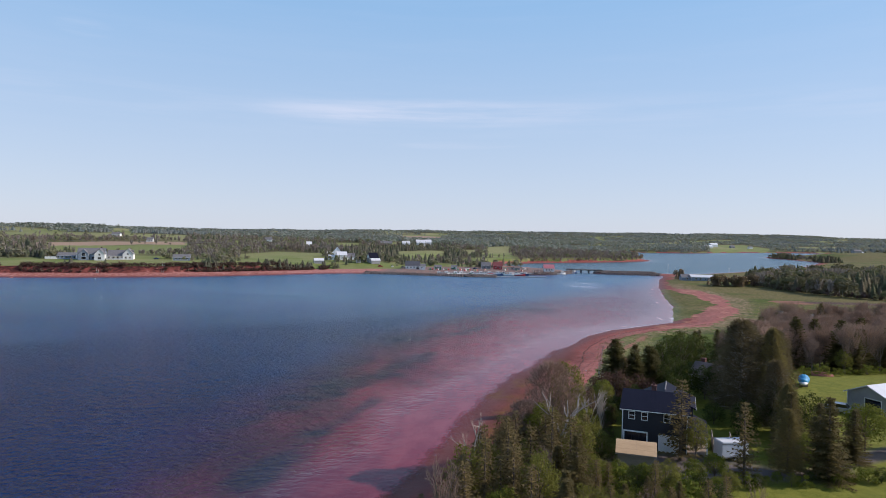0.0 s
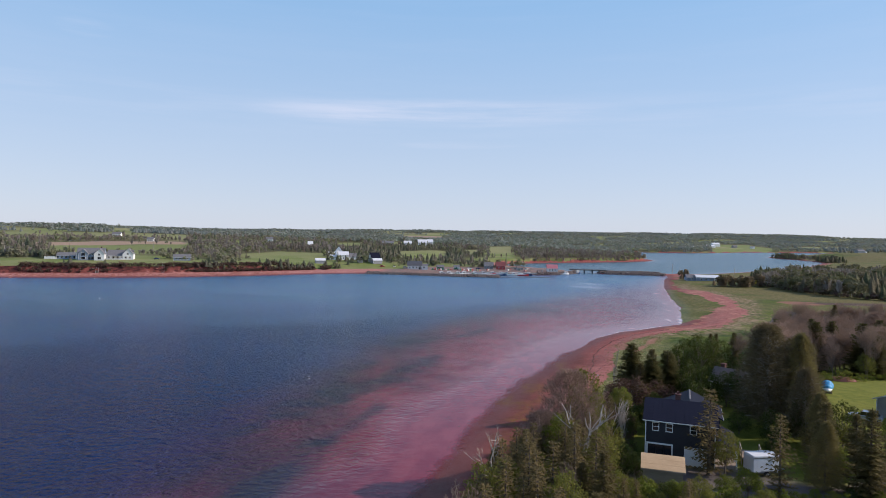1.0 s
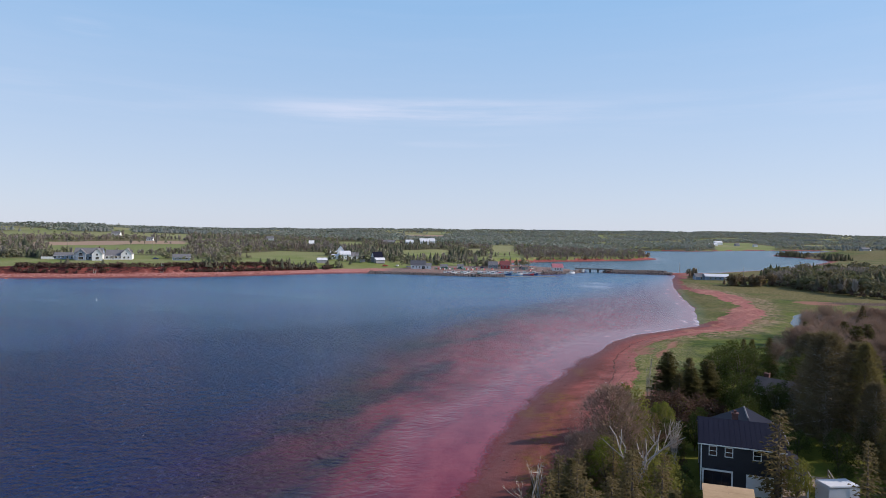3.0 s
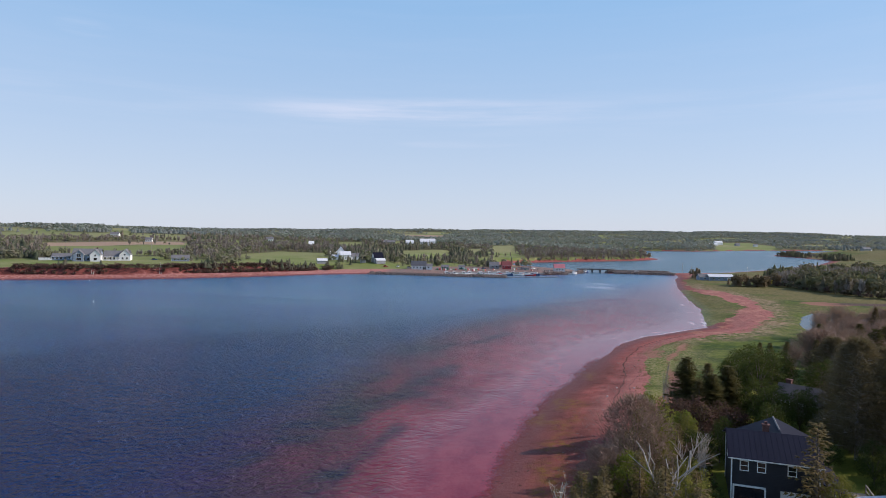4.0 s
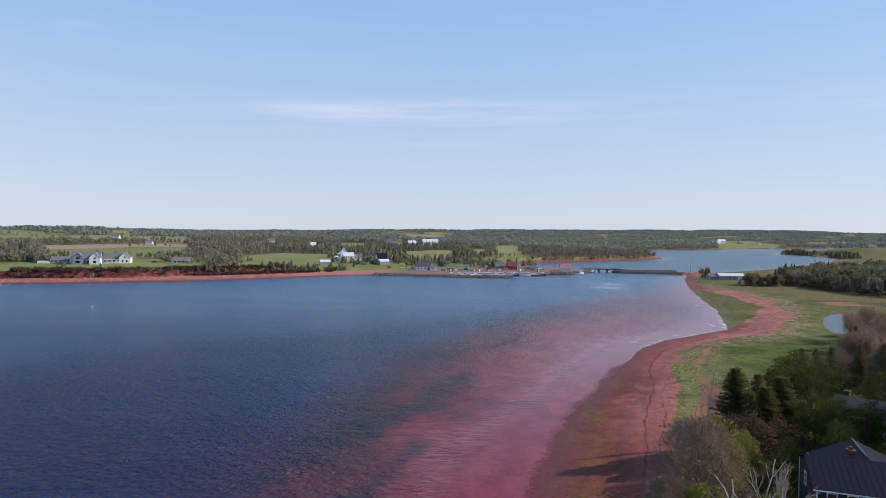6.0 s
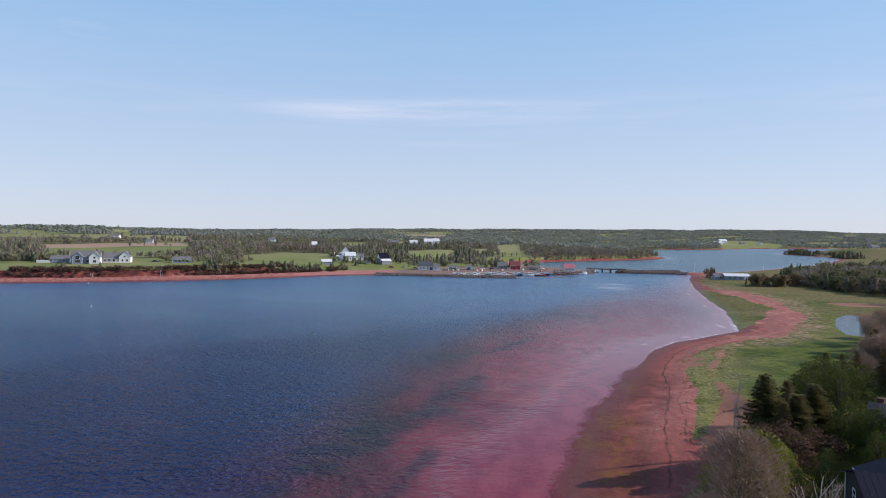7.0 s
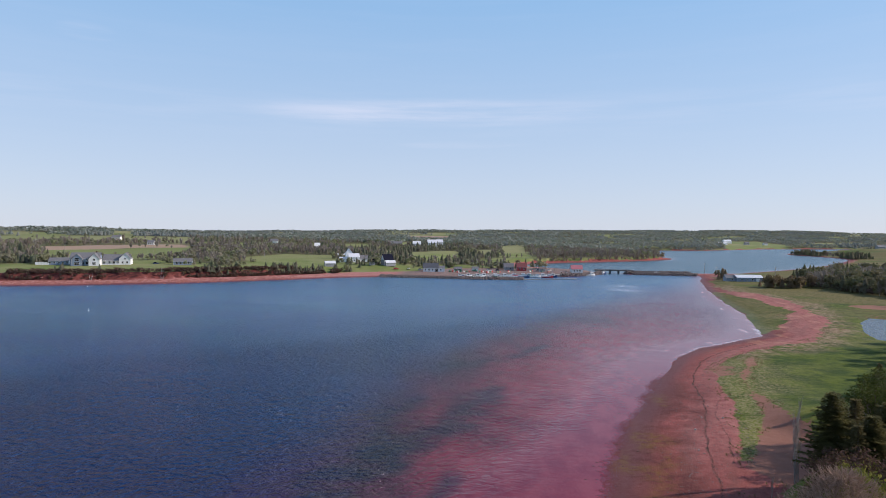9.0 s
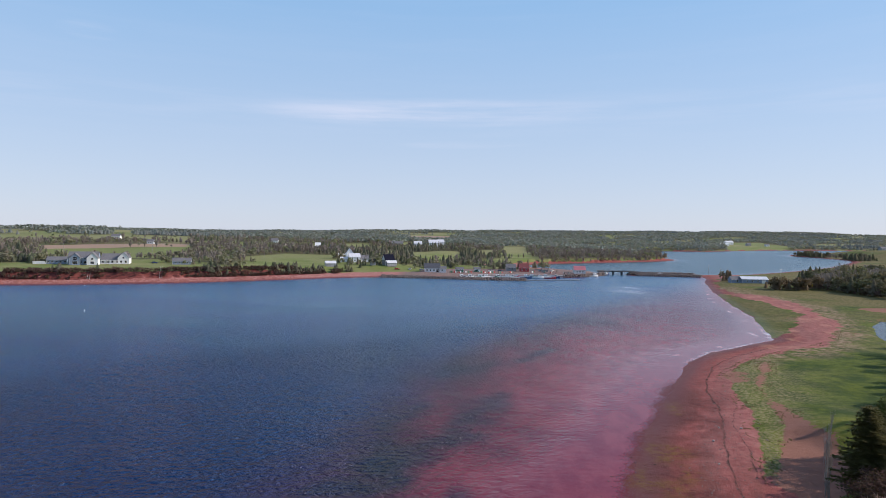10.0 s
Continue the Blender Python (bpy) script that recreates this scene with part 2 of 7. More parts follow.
def ground_height(x, y):
    x, y = np.asarray(x, float), np.asarray(y, float)
    wob = fbm(x, y, 9, 5) * 1.1 + fbm(x, y, 40, 9) * 1.5 * step(300, 420, y)
    dn = signed(x, y, NEAR) + wob * step(4, 12, np.hypot(x - 47, y - 258))
    df = signed(x, y, FAR) + wob * 1.6
    # near shore: sloping beach, low meadow, upland with the houses behind a bluff
    foot = np.interp(y, [50, 75, 95, 102, 109, 115, 123, 131, 142, 152], [7, 8, 9, 11, 12.5, 14.5, 21, 22, 24, 16])
    up = step(182, 128, y) * step(foot, foot + 7 + 5 * step(118, 135, y), dn)
    zn = np.where(dn > 0, np.minimum(dn, 14) * 0.085 + np.clip(dn - 14, 0, 400) * 0.006, np.maximum(dn * 0.03, -3))
    zn = zn + up * 4.3 + fbm(x, y, 14, 21) * 0.16 * step(3, 15, dn) + step(300, 1500, dn) * 16 + 10 * step(425, 520, x) * step(980, 1330, y) * step(8, 130, dn)
    pond = signed(x, y, POND) + fbm(x, y, 8, 3) * 1.5
    zn = zn - step(-3, 3, pond) * 1.0
    # far shore: red beach, cliff, fields rising to wooded hills
    cliff_h = 4.2 * step(-128, -165, x) + 3.2 * step(700, 780, y) * step(-170, -100, x)
    base = 20 - 6 * step(700, 780, y)
    zf = np.where(df > 0, np.minimum(df, 20) * 0.095, np.maximum(df * 0.05, -3))
    gully = fbm(x, y, 13, 31) * 3.0
    zf = zf + cliff_h * step(base, base + 2.8 + 26 * step(-235, -185, x) * step(700, 640, y), df + gully)
    zf = zf + 0.9 * step(3, 9, df) * step(-165, -128, x) * step(700, 640, y)
    land = np.clip(df - base - 4, 0, None)
    zf = zf + (67 + 7 * step(0, 900, x)) * (0.5 + 0.5 * step(-2600, -500, x)) * (1 - np.exp(-land / 1900)) + fbm(x, y, 620, 41) * 13 * step(250, 1100, land) + fbm(x, y, 150, 47) * 2.0 * step(60, 300, land)
    zf = zf + 17 * step(-700, 100, x) * step(1950, 1150, x) * step(700, 1800, land)
    return np.maximum(zn, zf)


# ---- mesh helpers ----


def mesh_obj(name, verts, tris, mats, idx=None, attrs=None, smooth=False):
    """An object from arrays of vertices and faces of one size."""
    verts = np.asarray(verts, np.float32).reshape(-1, 3)
    tris = np.asarray(tris, np.int32)
    k = tris.shape[1]
    me = bpy.data.meshes.new(name)
    me.vertices.add(len(verts))
    me.vertices.foreach_set("co", verts.ravel())
    me.loops.add(tris.size)
    me.loops.foreach_set("vertex_index", tris.ravel())
    me.polygons.add(len(tris))
    me.polygons.foreach_set("loop_start", np.arange(0, tris.size, k, dtype=np.int32))
    for m in mats:
        me.materials.append(m)
    if idx is not None:
        me.polygons.foreach_set("material_index", np.asarray(idx, np.int32))
    if smooth:
        me.polygons.foreach_set("use_smooth", np.ones(len(tris), bool))
    for key, val in (attrs or {}).items():
        a = me.attributes.new(key, 'FLOAT', 'POINT')
        a.data.foreach_set("value", np.asarray(val, np.float32))
    me.update(calc_edges=True)
    return new(name, me)


def part(name, bm, mat, parent, label=""):
    """Links a bmesh as one mesh object under a thing or under a part."""
    me = bpy.data.meshes.new(name)
    bm.to_mesh(me)
    bm.free()
    me.materials.append(mat)
    ob = new(name, me)
    ob.parent = parent
    if label:
        ob["label"] = label
    return ob


def box(bm, x0, x1, y0, y1, z0, z1, bevel=0.0):
    vs = [bm.verts.new((x, y, z)) for z in (z0, z1) for y in (y0, y1) for x in (x0, x1)]
    fs = [bm.faces.new([vs[i] for i in f]) for f in ((0, 2, 3, 1), (4, 5, 7, 6), (0, 1, 5, 4), (2, 6, 7, 3), (0, 4, 6, 2), (1, 3, 7, 5))]
    if bevel:
        es = {e for f in fs for e in f.edges}
        bmesh.ops.bevel(bm, geom=list(es), offset=bevel, segments=1, affect='EDGES')
    return bm


def boxes(*rows, bevel=0.0):
    bm = bmesh.new()
    for r in rows:
        box(bm, *r, bevel=bevel)
    return bm


def prism(outline, axis, a, b):
    """A closed outline in two axes, drawn out along the third from a to b."""
    bm = bmesh.new()

    def at(p, v):
        return {"x": (v, p[0], p[1]), "y": (p[0], v, p[1]), "z": (p[0], p[1], v)}[axis]
    lo = [bm.verts.new(at(p, a)) for p in outline]
    hi = [bm.verts.new(at(p, b)) for p in outline]
    bm.faces.new(lo)
    bm.faces.new(hi[::-1])
    n = len(outline)
    for i in range(n):
        bm.faces.new((lo[i], hi[i], hi[(i + 1) % n], lo[(i + 1) % n]))
    bmesh.ops.recalc_face_normals(bm, faces=bm.faces)
    return bm


def thing(name, m, label, category, group="", kind=""):
    ob = new(name)
    ob.matrix_world = m
    return tagged(ob, label, category, group, kind)


def gz(x, y):
    return float(ground_height(np.array([x]), np.array([y]))[0])


# ---- ground ----


def graded(stops):
    """Grid lines from (start, end, spacing) runs."""
    out = []
    for a, b, s0, s1 in stops:
        v, s = a, s0
        while v < b - 1e-6:
            out.append(v)
            u = (v - a) / (b - a)
            v += s0 + (s1 - s0) * u
    out.append(stops[-1][1])
    return np.array(out)


# open fields of the far land, and the ploughed ones
PASTURE = [[(-400, 420), (-262, 470), (-288, 506), (-330, 522), (-420, 480)], [(-670, 688), (-645, 743), (-711, 818), (-731, 749)], [(-789, 1036), (-775, 1079), (-952, 1323), (-940, 1232)],
           [(-423, 480), (-345, 540), (-380, 640), (-440, 715), (-530, 600)], [(-239, 455), (-165, 510), (-185, 600), (-229, 654), (-291, 653), (-306, 590)],
           [(-276, 788), (-255, 820), (-323, 1044), (-352, 1007)], [(-206, 680), (-186, 705), (-222, 835), (-243, 813)]]
CLEARING = [[(-151, 610), (-122, 680), (-126, 751), (-150, 902), (-200, 822)], [(-120, 840), (-88, 850), (-104, 982), (-133, 987)], [(-82, 790), (-48, 830), (-85, 1300), (-128, 1290)],
            [(-150, 533), (-30, 560), (-40, 615), (-135, 612), (-160, 566)], [(412, 1770), (602, 1891), (667, 2088), (702, 2488), (543, 2389)], [(155, 3168), (120, 3300), (224, 2490), (169, 2205)]]
PLOUGHED = [[(-522, 575), (-477, 694), (-444, 721), (-485, 787), (-548, 729), (-585, 637)], [(-378, 1570), (-303, 1764), (-371, 2167), (-509, 2122)]]


def open_land(x, y):
    """Distance into the nearest open field of the far land, positive inside."""
    d = np.full(np.shape(x), -1e9)
    for poly in PASTURE + CLEARING + PLOUGHED:
        d = np.maximum(d, signed(x, y, poly))
    return d


def far_wood(x, y):
    """1 where trees stand on the far land, 0 on fields and lawns."""
    df = signed(x, y, FAR)
    w = step(-0.45, -0.10, fbm(x, y, 130, 71) + 0.25 * step(-420, -250, x)) * np.where(y > 1100, 0.95, 0.62 + 0.28 * step(-420, -250, x))
    # strip fields between the hill woods
    u, v = x * 0.86 + y * 0.5, -x * 0.5 + y * 0.86
    iu, iv = np.floor(u / 260 + 0.3 * wave_noise(u, v, 300, 3)).astype(np.int64), np.floor(v / 110).astype(np.int64)
    h = ((iu * 7919 + iv * 104729 + 17) * 2654435761 % 1000) / 1000.0
    w = w * np.where((h < 0.30 + 0.22 * step(-250, -500, x)) & (y > 1050 + 0.55 * np.minimum(x, 0)), 0.04, 1.0)
    w = w * step(4, -3, open_land(x, y) + 5 * wave_noise(x, y, 30, 6))
    w = w * np.where(x < -125, step(62, 90, df + 25 * wave_noise(x, y, 60, 5)), np.where(y > 1100, step(6, 12, df), step(30, 55, df)))
    w = np.maximum(w, (y > 1100) * step(6, 10, df) * step(70, 40, df) * (fbm(x, y, 90, 73) > -0.25) * step(400, 380, x))
    w = np.maximum(w, step(8, 12, df) * step(760, 800, y) * step(-60, -20, x) * (y < 1500))
    return w


gx = graded([(-4900, -620, 190, 12), (-620, -130, 4.5, 4.5), (-130, -30, 3.0, 2.0), (-30, 30, 1.0, 1.0), (30, 160, 1.6, 3.0), (160, 700, 5, 20), (700, 4900, 22, 200)])
gy = graded([(-390, 40, 40, 3), (40, 270, 1.15, 1.4), (270, 640, 1.8, 2.2), (640, 1050, 3.2, 8), (1050, 4900, 9, 75)])
GX, GY = np.meshgrid(gx, gy)
px, py = GX.ravel(), GY.ravel()
pz = ground_height(px, py)
nx, ny = len(gx), len(gy)
ii = (np.arange(ny - 1)[:, None] * nx + np.arange(nx - 1)[None, :]).ravel()
quads = np.stack([ii, ii + 1, ii + nx + 1, ii + nx], 1)
d_near, d_far = signed(px, py, NEAR), signed(px, py, FAR)
is_near = d_near > d_far
edge = fbm(px, py, 5, 11) * 1.3 + fbm(px, py, 14, 12) * 3.0 * step(215, 260, py)
veg_near = np.maximum(signed(px, py, MEADOW) + edge * 1.2, signed(px, py, BAR) + edge)
veg_near = np.where(py > 560, np.where(px > 128, d_near - 7 + edge, -3), veg_near)
far_base = np.where(px < -128, 24.5, np.where(py > 1150, 7, np.where(py > 700, 14, 46)))
veg_far = d_far + fbm(px, py, 13, 31) * 3 - far_base + fbm(px, py, 4, 13) * 1.5
grass = np.where(is_near, step(-0.5, 0.9, veg_near + step(205, 240, py) * 2.6 * fbm(px, py, 8, 66)), step(-1.0, 1.5, veg_far))
bare = step(-0.5, 0.7, signed(px, py, BARE) - 0.5 * step(150, 165, py) + fbm(px, py, 6, 15) * 1.2)
bare = bare * (1 - 0.30 * step(150, 172, py))
bare = np.maximum(bare, step(0.30, 0.5, fbm(px, py, 9, 19)) * step(9, 1, veg_near) * is_near * (py < 250) * 0.8)
marsh = np.where(is_near, 0.6 * step(-2, 6, signed(px, py, BAR)) + step(290, 350, py) * step(40, 90, px) * step(-0.55, 0.15, fbm(px, py * 1.6, 42, 27)), 0)
weed = is_near * step(-3, 1, d_near) * step(13.5, 8.5, d_near) * step(60, 80, py) * step(195, 165, py) * step(-0.45, 0.10, fbm(px, py, 9, 23) + 0.6 * fbm(px, py, 2.5, 24))
ochre = 0 * px
for cx, cy, rx, ry in ((-4.4, 141, 3.0, 7), (-3.2, 134, 1.8, 6), (-6.2, 126, 2.2, 6), (-10, 130, 2.5, 5), (0.8, 167, 1.6, 6), (-7, 117, 2.5, 7), (-8, 104, 2.5, 9)):
    ochre = np.maximum(ochre, step(1.5, 0.3, np.hypot((px - cx) / rx, (py - cy) / ry) + 0.9 * fbm(px, py, 3, 26)))
weed = np.maximum(weed, ochre)
weed = np.maximum(weed, 0)
wood_floor = np.where(is_near, 0, far_wood(px, py) * step(0, 8, veg_far))
lawn = is_near * 1.0 + (~is_near) * step(150, 90, d_far)
drive = is_near * np.maximum(step(2.2, 1.2, np.abs(py - np.interp(px, [12, 20, 29, 41, 60], [82.0, 79.5, 80.3, 90.5, 104]))) * step(10, 14, px) * step(75, 65, px),
                             step(1.1, 0.7, np.hypot((px - 16) / 11, (py - 80.5) / 4.6)))
wet = np.clip(step(6.5, 0.3, np.maximum(d_near, d_far)), 0, 1)
band = is_near * step(0.05, 0.45, wave_noise(d_near + 0.6 * fbm(px, py, 20, 7), py * 0.05, 1.7, 65)) * step(20, 14, d_near)
mud = is_near * step(1.2, 0.7, np.hypot((px - 150) / 32, (py - 347) / 7) + 0.5 * fbm(px, py, 10, 60))
in_strip = step(-0.6, 0.8, signed(px, py, STRIP))
dry = is_near * (in_strip * step(-0.45, 0.15, fbm(px, py, 7, 59) + 0.6 * step(165, 200, py)) + 0.9 * step(4, 0, np.abs(signed(px, py, BARE))) * step(140, 160, py) + step(0.05, 0.4, fbm(px, py, 22, 51)) * step(26, 3, veg_near) + 0.5 * step(0.2, 0.5, fbm(px, py, 45, 53)) * step(185, 200, py))
d_cliff = d_far + fbm(px, py, 13, 31) * 3.0 + fbm(px, py, 9, 5) * 1.8
cliff = (~is_near) * step(18.0, 19.5, d_cliff) * step(-190, -212, px)
bare = np.maximum(bare, 0.5 * is_near * step(0.02, 0.3, fbm(px, py, 24, 29)) * step(212, 235, py) * step(340, 300, py) * step(58, 70, px) * step(150, 120, px))
bare = np.maximum(bare, is_near * step(1.15, 0.8, np.hypot((px - 120) / 12, (py - 345) / 9) + 0.3 * fbm(px, py, 9, 58)))
mown = is_near * step(160, 150, py) * step(0, 5, veg_near)
u_, v_ = px * 0.86 + py * 0.5, -px * 0.5 + py * 0.86
parcel = ((np.floor(u_ / 170 + 0.3 * wave_noise(u_, v_, 300, 3)).astype(np.int64) * 7919 + np.floor(v_ / 60).astype(np.int64) * 31337 + 5) * 2654435761 % 997) / 997.0
parcel = np.where(is_near, 0.2, parcel * 0.79)
for poly in PLOUGHED:
    parcel = np.where(signed(px, py, poly) > 0, 1.0, parcel)

k = Mat("ground_surface", 0.92, 0, 0.2)
co = k.coord()
n_big, n_mid, n_fine = k.noise(0.05, 5, 0.6, co), k.noise(0.6, 5, 0.65, co), k.noise(6.0, 5, 0.7, co)
sand = k.mix(k.ramp(n_mid, 0.38, 0.62), (0.200, 0.046, 0.038), (0.305, 0.083, 0.069))
sand = k.mix(k.ramp(n_fine, 0.45, 0.72), sand, (0.355, 0.123, 0.100))
sand = k.mix(k.math('MULTIPLY', k.attr("band"), 0.7), sand, (0.175, 0.062, 0.048))
sep = k.n("SeparateXYZ", Vector=co)
along = k.n("CombineXYZ", X=k.attr("shore"), Y=k.math('MULTIPLY', sep.outputs[1], 0.035)).outputs[0]
track = k.noise(1.35, 5, 0.7, along)
sand = k.mix(k.math('MULTIPLY', k.ramp(track, 0.50, 0.64), 0.34), sand, (0.160, 0.050, 0.040))
sand = k.mix(k.math('MULTIPLY', k.ramp(k.noise(2.6, 4, 0.7, along), 0.58, 0.72), 0.35), sand, (0.38, 0.150, 0.120))
crest = k.math('MULTIPLY', k.attr("crest"), k.ramp(k.noise(0.30, 4, 0.65, k.n("CombineXYZ", X=k.attr("inland"), Y=k.math('MULTIPLY', sep.outputs[1], 0.05)).outputs[0]), 0.42, 0.60))
sand = k.mix(k.math('MULTIPLY', crest, 0.75), sand, (0.150, 0.046, 0.036))
sand = k.mix(k.math('MULTIPLY', k.attr("crest"), k.ramp(k.noise(0.11, 5, 0.7, k.coord((1, 0.6, 1))), 0.50, 0.62)), sand, (0.40, 0.190, 0.120))
sand = k.mix(k.math('MULTIPLY', k.attr("pale"), k.ramp(k.noise(0.35, 5, 0.7, k.coord((1, 0.5, 1))), 0.26, 0.48)), sand, k.mix(k.ramp(n_mid, 0.35, 0.65), (0.33, 0.130, 0.112), (0.46, 0.225, 0.195)))
sand = k.mix(k.math('MULTIPLY', k.attr("wet"), 0.8), sand, (0.12, 0.038, 0.034))
sand = k.mix(k.math('MULTIPLY', k.attr("weed"), k.ramp(k.math('ADD', k.math('MULTIPLY', n_mid, 0.45), k.math('MULTIPLY', n_fine, 0.55)), 0.42, 0.54)), sand, k.mix(k.math('MULTIPLY', k.attr("ochre"), k.ramp(k.noise(0.8, 5, 0.7, co), 0.40, 0.58)), (0.112, 0.030, 0.025), (0.165, 0.088, 0.010)))
sand = k.mix(k.math('MULTIPLY', k.attr("yard"), k.ramp(n_mid, 0.25, 0.5)), sand, k.mix(k.ramp(n_fine, 0.4, 0.6), (0.135, 0.098, 0.085), (0.250, 0.195, 0.170)))
sand = k.mix(k.attr("cliff"), sand, k.mix(k.ramp(k.noise(0.22, 7, 0.75, k.coord((1, 1, 2.5))), 0.40, 0.60), (0.048, 0.016, 0.015), (0.215, 0.062, 0.050)))
turf = k.mix(k.ramp(k.math('ADD', k.math('MULTIPLY', n_mid, 0.6), k.math('MULTIPLY', n_fine, 0.4)), 0.40, 0.60), (0.048, 0.076, 0.005), (0.108, 0.134, 0.010))
turf = k.mix(k.ramp(k.noise(0.14, 5, 0.65, co), 0.44, 0.60), turf, (0.030, 0.058, 0.004))
turf = k.mix(k.attr("mown"), turf, k.mix(k.ramp(n_mid, 0.40, 0.60), (0.125, 0.140, 0.014), (0.175, 0.180, 0.024)))
turf = k.mix(k.math('MULTIPLY', k.math('MULTIPLY', k.attr("dry"), k.ramp(k.noise(1.6, 4, 0.7, co), 0.40, 0.62)), 0.8), turf, k.mix(k.ramp(n_mid, 0.4, 0.6), (0.215, 0.180, 0.075), (0.330, 0.262, 0.145)))
turf = k.mix(k.math('MULTIPLY', k.attr("marsh"), 0.92), turf, k.mix(k.ramp(n_mid, 0.4, 0.6), (0.090, 0.078, 0.018), (0.175, 0.140, 0.055)))
field = k.mix(k.ramp(k.attr("parcel"), 0.0, 0.75), (0.185, 0.215, 0.070), (0.290, 0.270, 0.130))
field = k.mix(k.ramp(k.attr("parcel"), 0.80, 0.82), field, (0.40, 0.265, 0.20))
turf = k.mix(k.attr("lawn"), k.mix(0.8, turf, field), k.mix(k.attr("home"), turf, k.mix(k.ramp(k.noise(0.03, 4, 0.6, co), 0.42, 0.6), (0.185, 0.225, 0.065), (0.270, 0.268, 0.115))))
turf = k.mix(k.attr("wood"), turf, k.mix(n_mid, (0.07, 0.065, 0.03), (0.11, 0.095, 0.05)))
turf = k.mix(k.ramp(k.math('ADD', k.attr("bare"), k.math('MULTIPLY', k.math('SUBTRACT', k.noise(1.1, 5, 0.7, co), 0.5), 2.2)), 0.42, 0.62), turf, k.mix(n_mid, (0.21, 0.088, 0.058), (0.31, 0.150, 0.105)))
turf = k.mix(k.math('MULTIPLY', k.attr("fringe"), k.ramp(k.noise(0.45, 5, 0.7, co), 0.40, 0.58)), turf, k.mix(k.ramp(n_mid, 0.4, 0.6), (0.150, 0.105, 0.050), (0.33, 0.225, 0.150)))
turf = k.mix(k.attr("mud"), turf, k.mix(k.ramp(n_mid, 0.4, 0.6), (0.060, 0.034, 0.028), (0.115, 0.070, 0.058)))
turf = k.mix(k.math('MULTIPLY', k.attr("drive"), k.ramp(n_mid, 0.1, 0.4)), turf, k.mix(n_fine, (0.10, 0.085, 0.08), (0.17, 0.14, 0.13)))
ragged = k.math('MULTIPLY', k.math('SUBTRACT', k.noise(0.9, 5, 0.7, co), 0.5), 1.6)
k.colour(k.mix(k.ramp(k.math('ADD', k.attr("grass"), ragged), 0.40, 0.60), sand, turf))
k.put(k.b, "Roughness", k.math('SUBTRACT', 0.92, k.math('MULTIPLY', k.attr("wet"), 0.35)))
k.bump(k.math('ADD', n_mid, k.math('MULTIPLY', n_fine, 0.4)), 0.8, 0.25)
M_GROUND = k.m
pale = (~is_near) * step(2, 6, d_far) * (cliff < 0.5) * step(800, 720, py)
pale = np.maximum(pale, 0.42 * is_near * step(118, 150, py) * step(5, 10, d_near))
d_mead = signed(px, py, MEADOW)
ground = mesh_obj("ground", np.stack([px, py, pz], 1), quads, [M_GROUND], smooth=True, attrs=dict(
    grass=grass, bare=bare, marsh=np.clip(marsh, 0, 1), weed=weed, ochre=ochre, crest=is_near * step(215, 245, py) * step(540, 500, py), inland=np.clip(-d_mead, -5, 60), fringe=is_near * step(195, 225, py) * step(500, 450, py) * step(10.0, 1.5, np.abs(d_mead - 2.5) + 4 * fbm(px, py, 9, 64)), wood=wood_floor, lawn=np.clip(lawn, 0, 1), wet=wet, parcel=parcel, drive=drive, mown=mown, band=band, dry=np.clip(dry, 0, 1), mud=mud, yard=(~is_near) * step(-3, 4, signed(px, py, YARD)), cliff=cliff, shore=np.clip(d_near, -5, 60), pale=pale, home=(~is_near) * 0.7))
tagged(ground, "red sand beach, green meadow and farmed hills beyond", "ground", kind="structure")

# ---- water ----


def shelf_edge(y):
    """How far out the red flats reach."""
    return np.interp(y, [20, 60, 85, 112, 150, 190, 212, 250, 295, 343, 371, 414, 476, 530, 600], [-50, -50, -52, -56, -55, -55, -50, -40, -25, -12, 2, 18, 48, 72, 92])


def shoals(x, y):
    """How much of the red bed shows through the water."""
    d = -np.maximum(signed(x, y, NEAR), signed(x, y, FAR))
    dn = -signed(x, y, NEAR)
    lim = shelf_edge(y)
    s = fbm(x * 0.95 + y * 0.32, y * 0.22 - x * 0.25, 9, 61)
    q = x - lim + 5.0 * s + 3.0 * fbm(x, y, 3.2, 67) + 4.0 * fbm(x, y, 22, 69)
    r = (0.16 * step(-12, 12, q) + 0.74 * step(2, 44, q + 6 * s)) * step(598, 560, y)
    for ax, ay, bx, by, w in ((-50, 100, -48, 113, 3.4), (-48, 113, -44.5, 127, 3.2), (-44.5, 127, -39, 142, 4.2), (-39, 142, -31, 170, 2.6), (-46, 188, -37, 199, 3.2), (-49, 146, -45, 160, 2.0),
                              (-37, 78, -35.5, 99, 2.0), (-35.5, 99, -32.5, 121, 1.5), (-30, 205, -22, 225, 1.8)):
        dx, dy = bx - ax, by - ay
        u = np.clip(((x - ax) * dx + (y - ay) * dy) / (dx * dx + dy * dy), 0, 1)
        q = np.hypot(x - ax - u * dx, y - ay - u * dy) / (0.75 * w) + 0.6 * s + 1.8 * fbm(x, y, 4, 63)
        r = r * (1 - 0.66 * step(2.5, 0.1, q))
    r = r * (1 - 0.42 * step(225, 330, y) * step(2, 9, d))
    r = np.maximum(r, 0.55 * step(10, 1, d))
    return np.clip(r, 0, 1), d


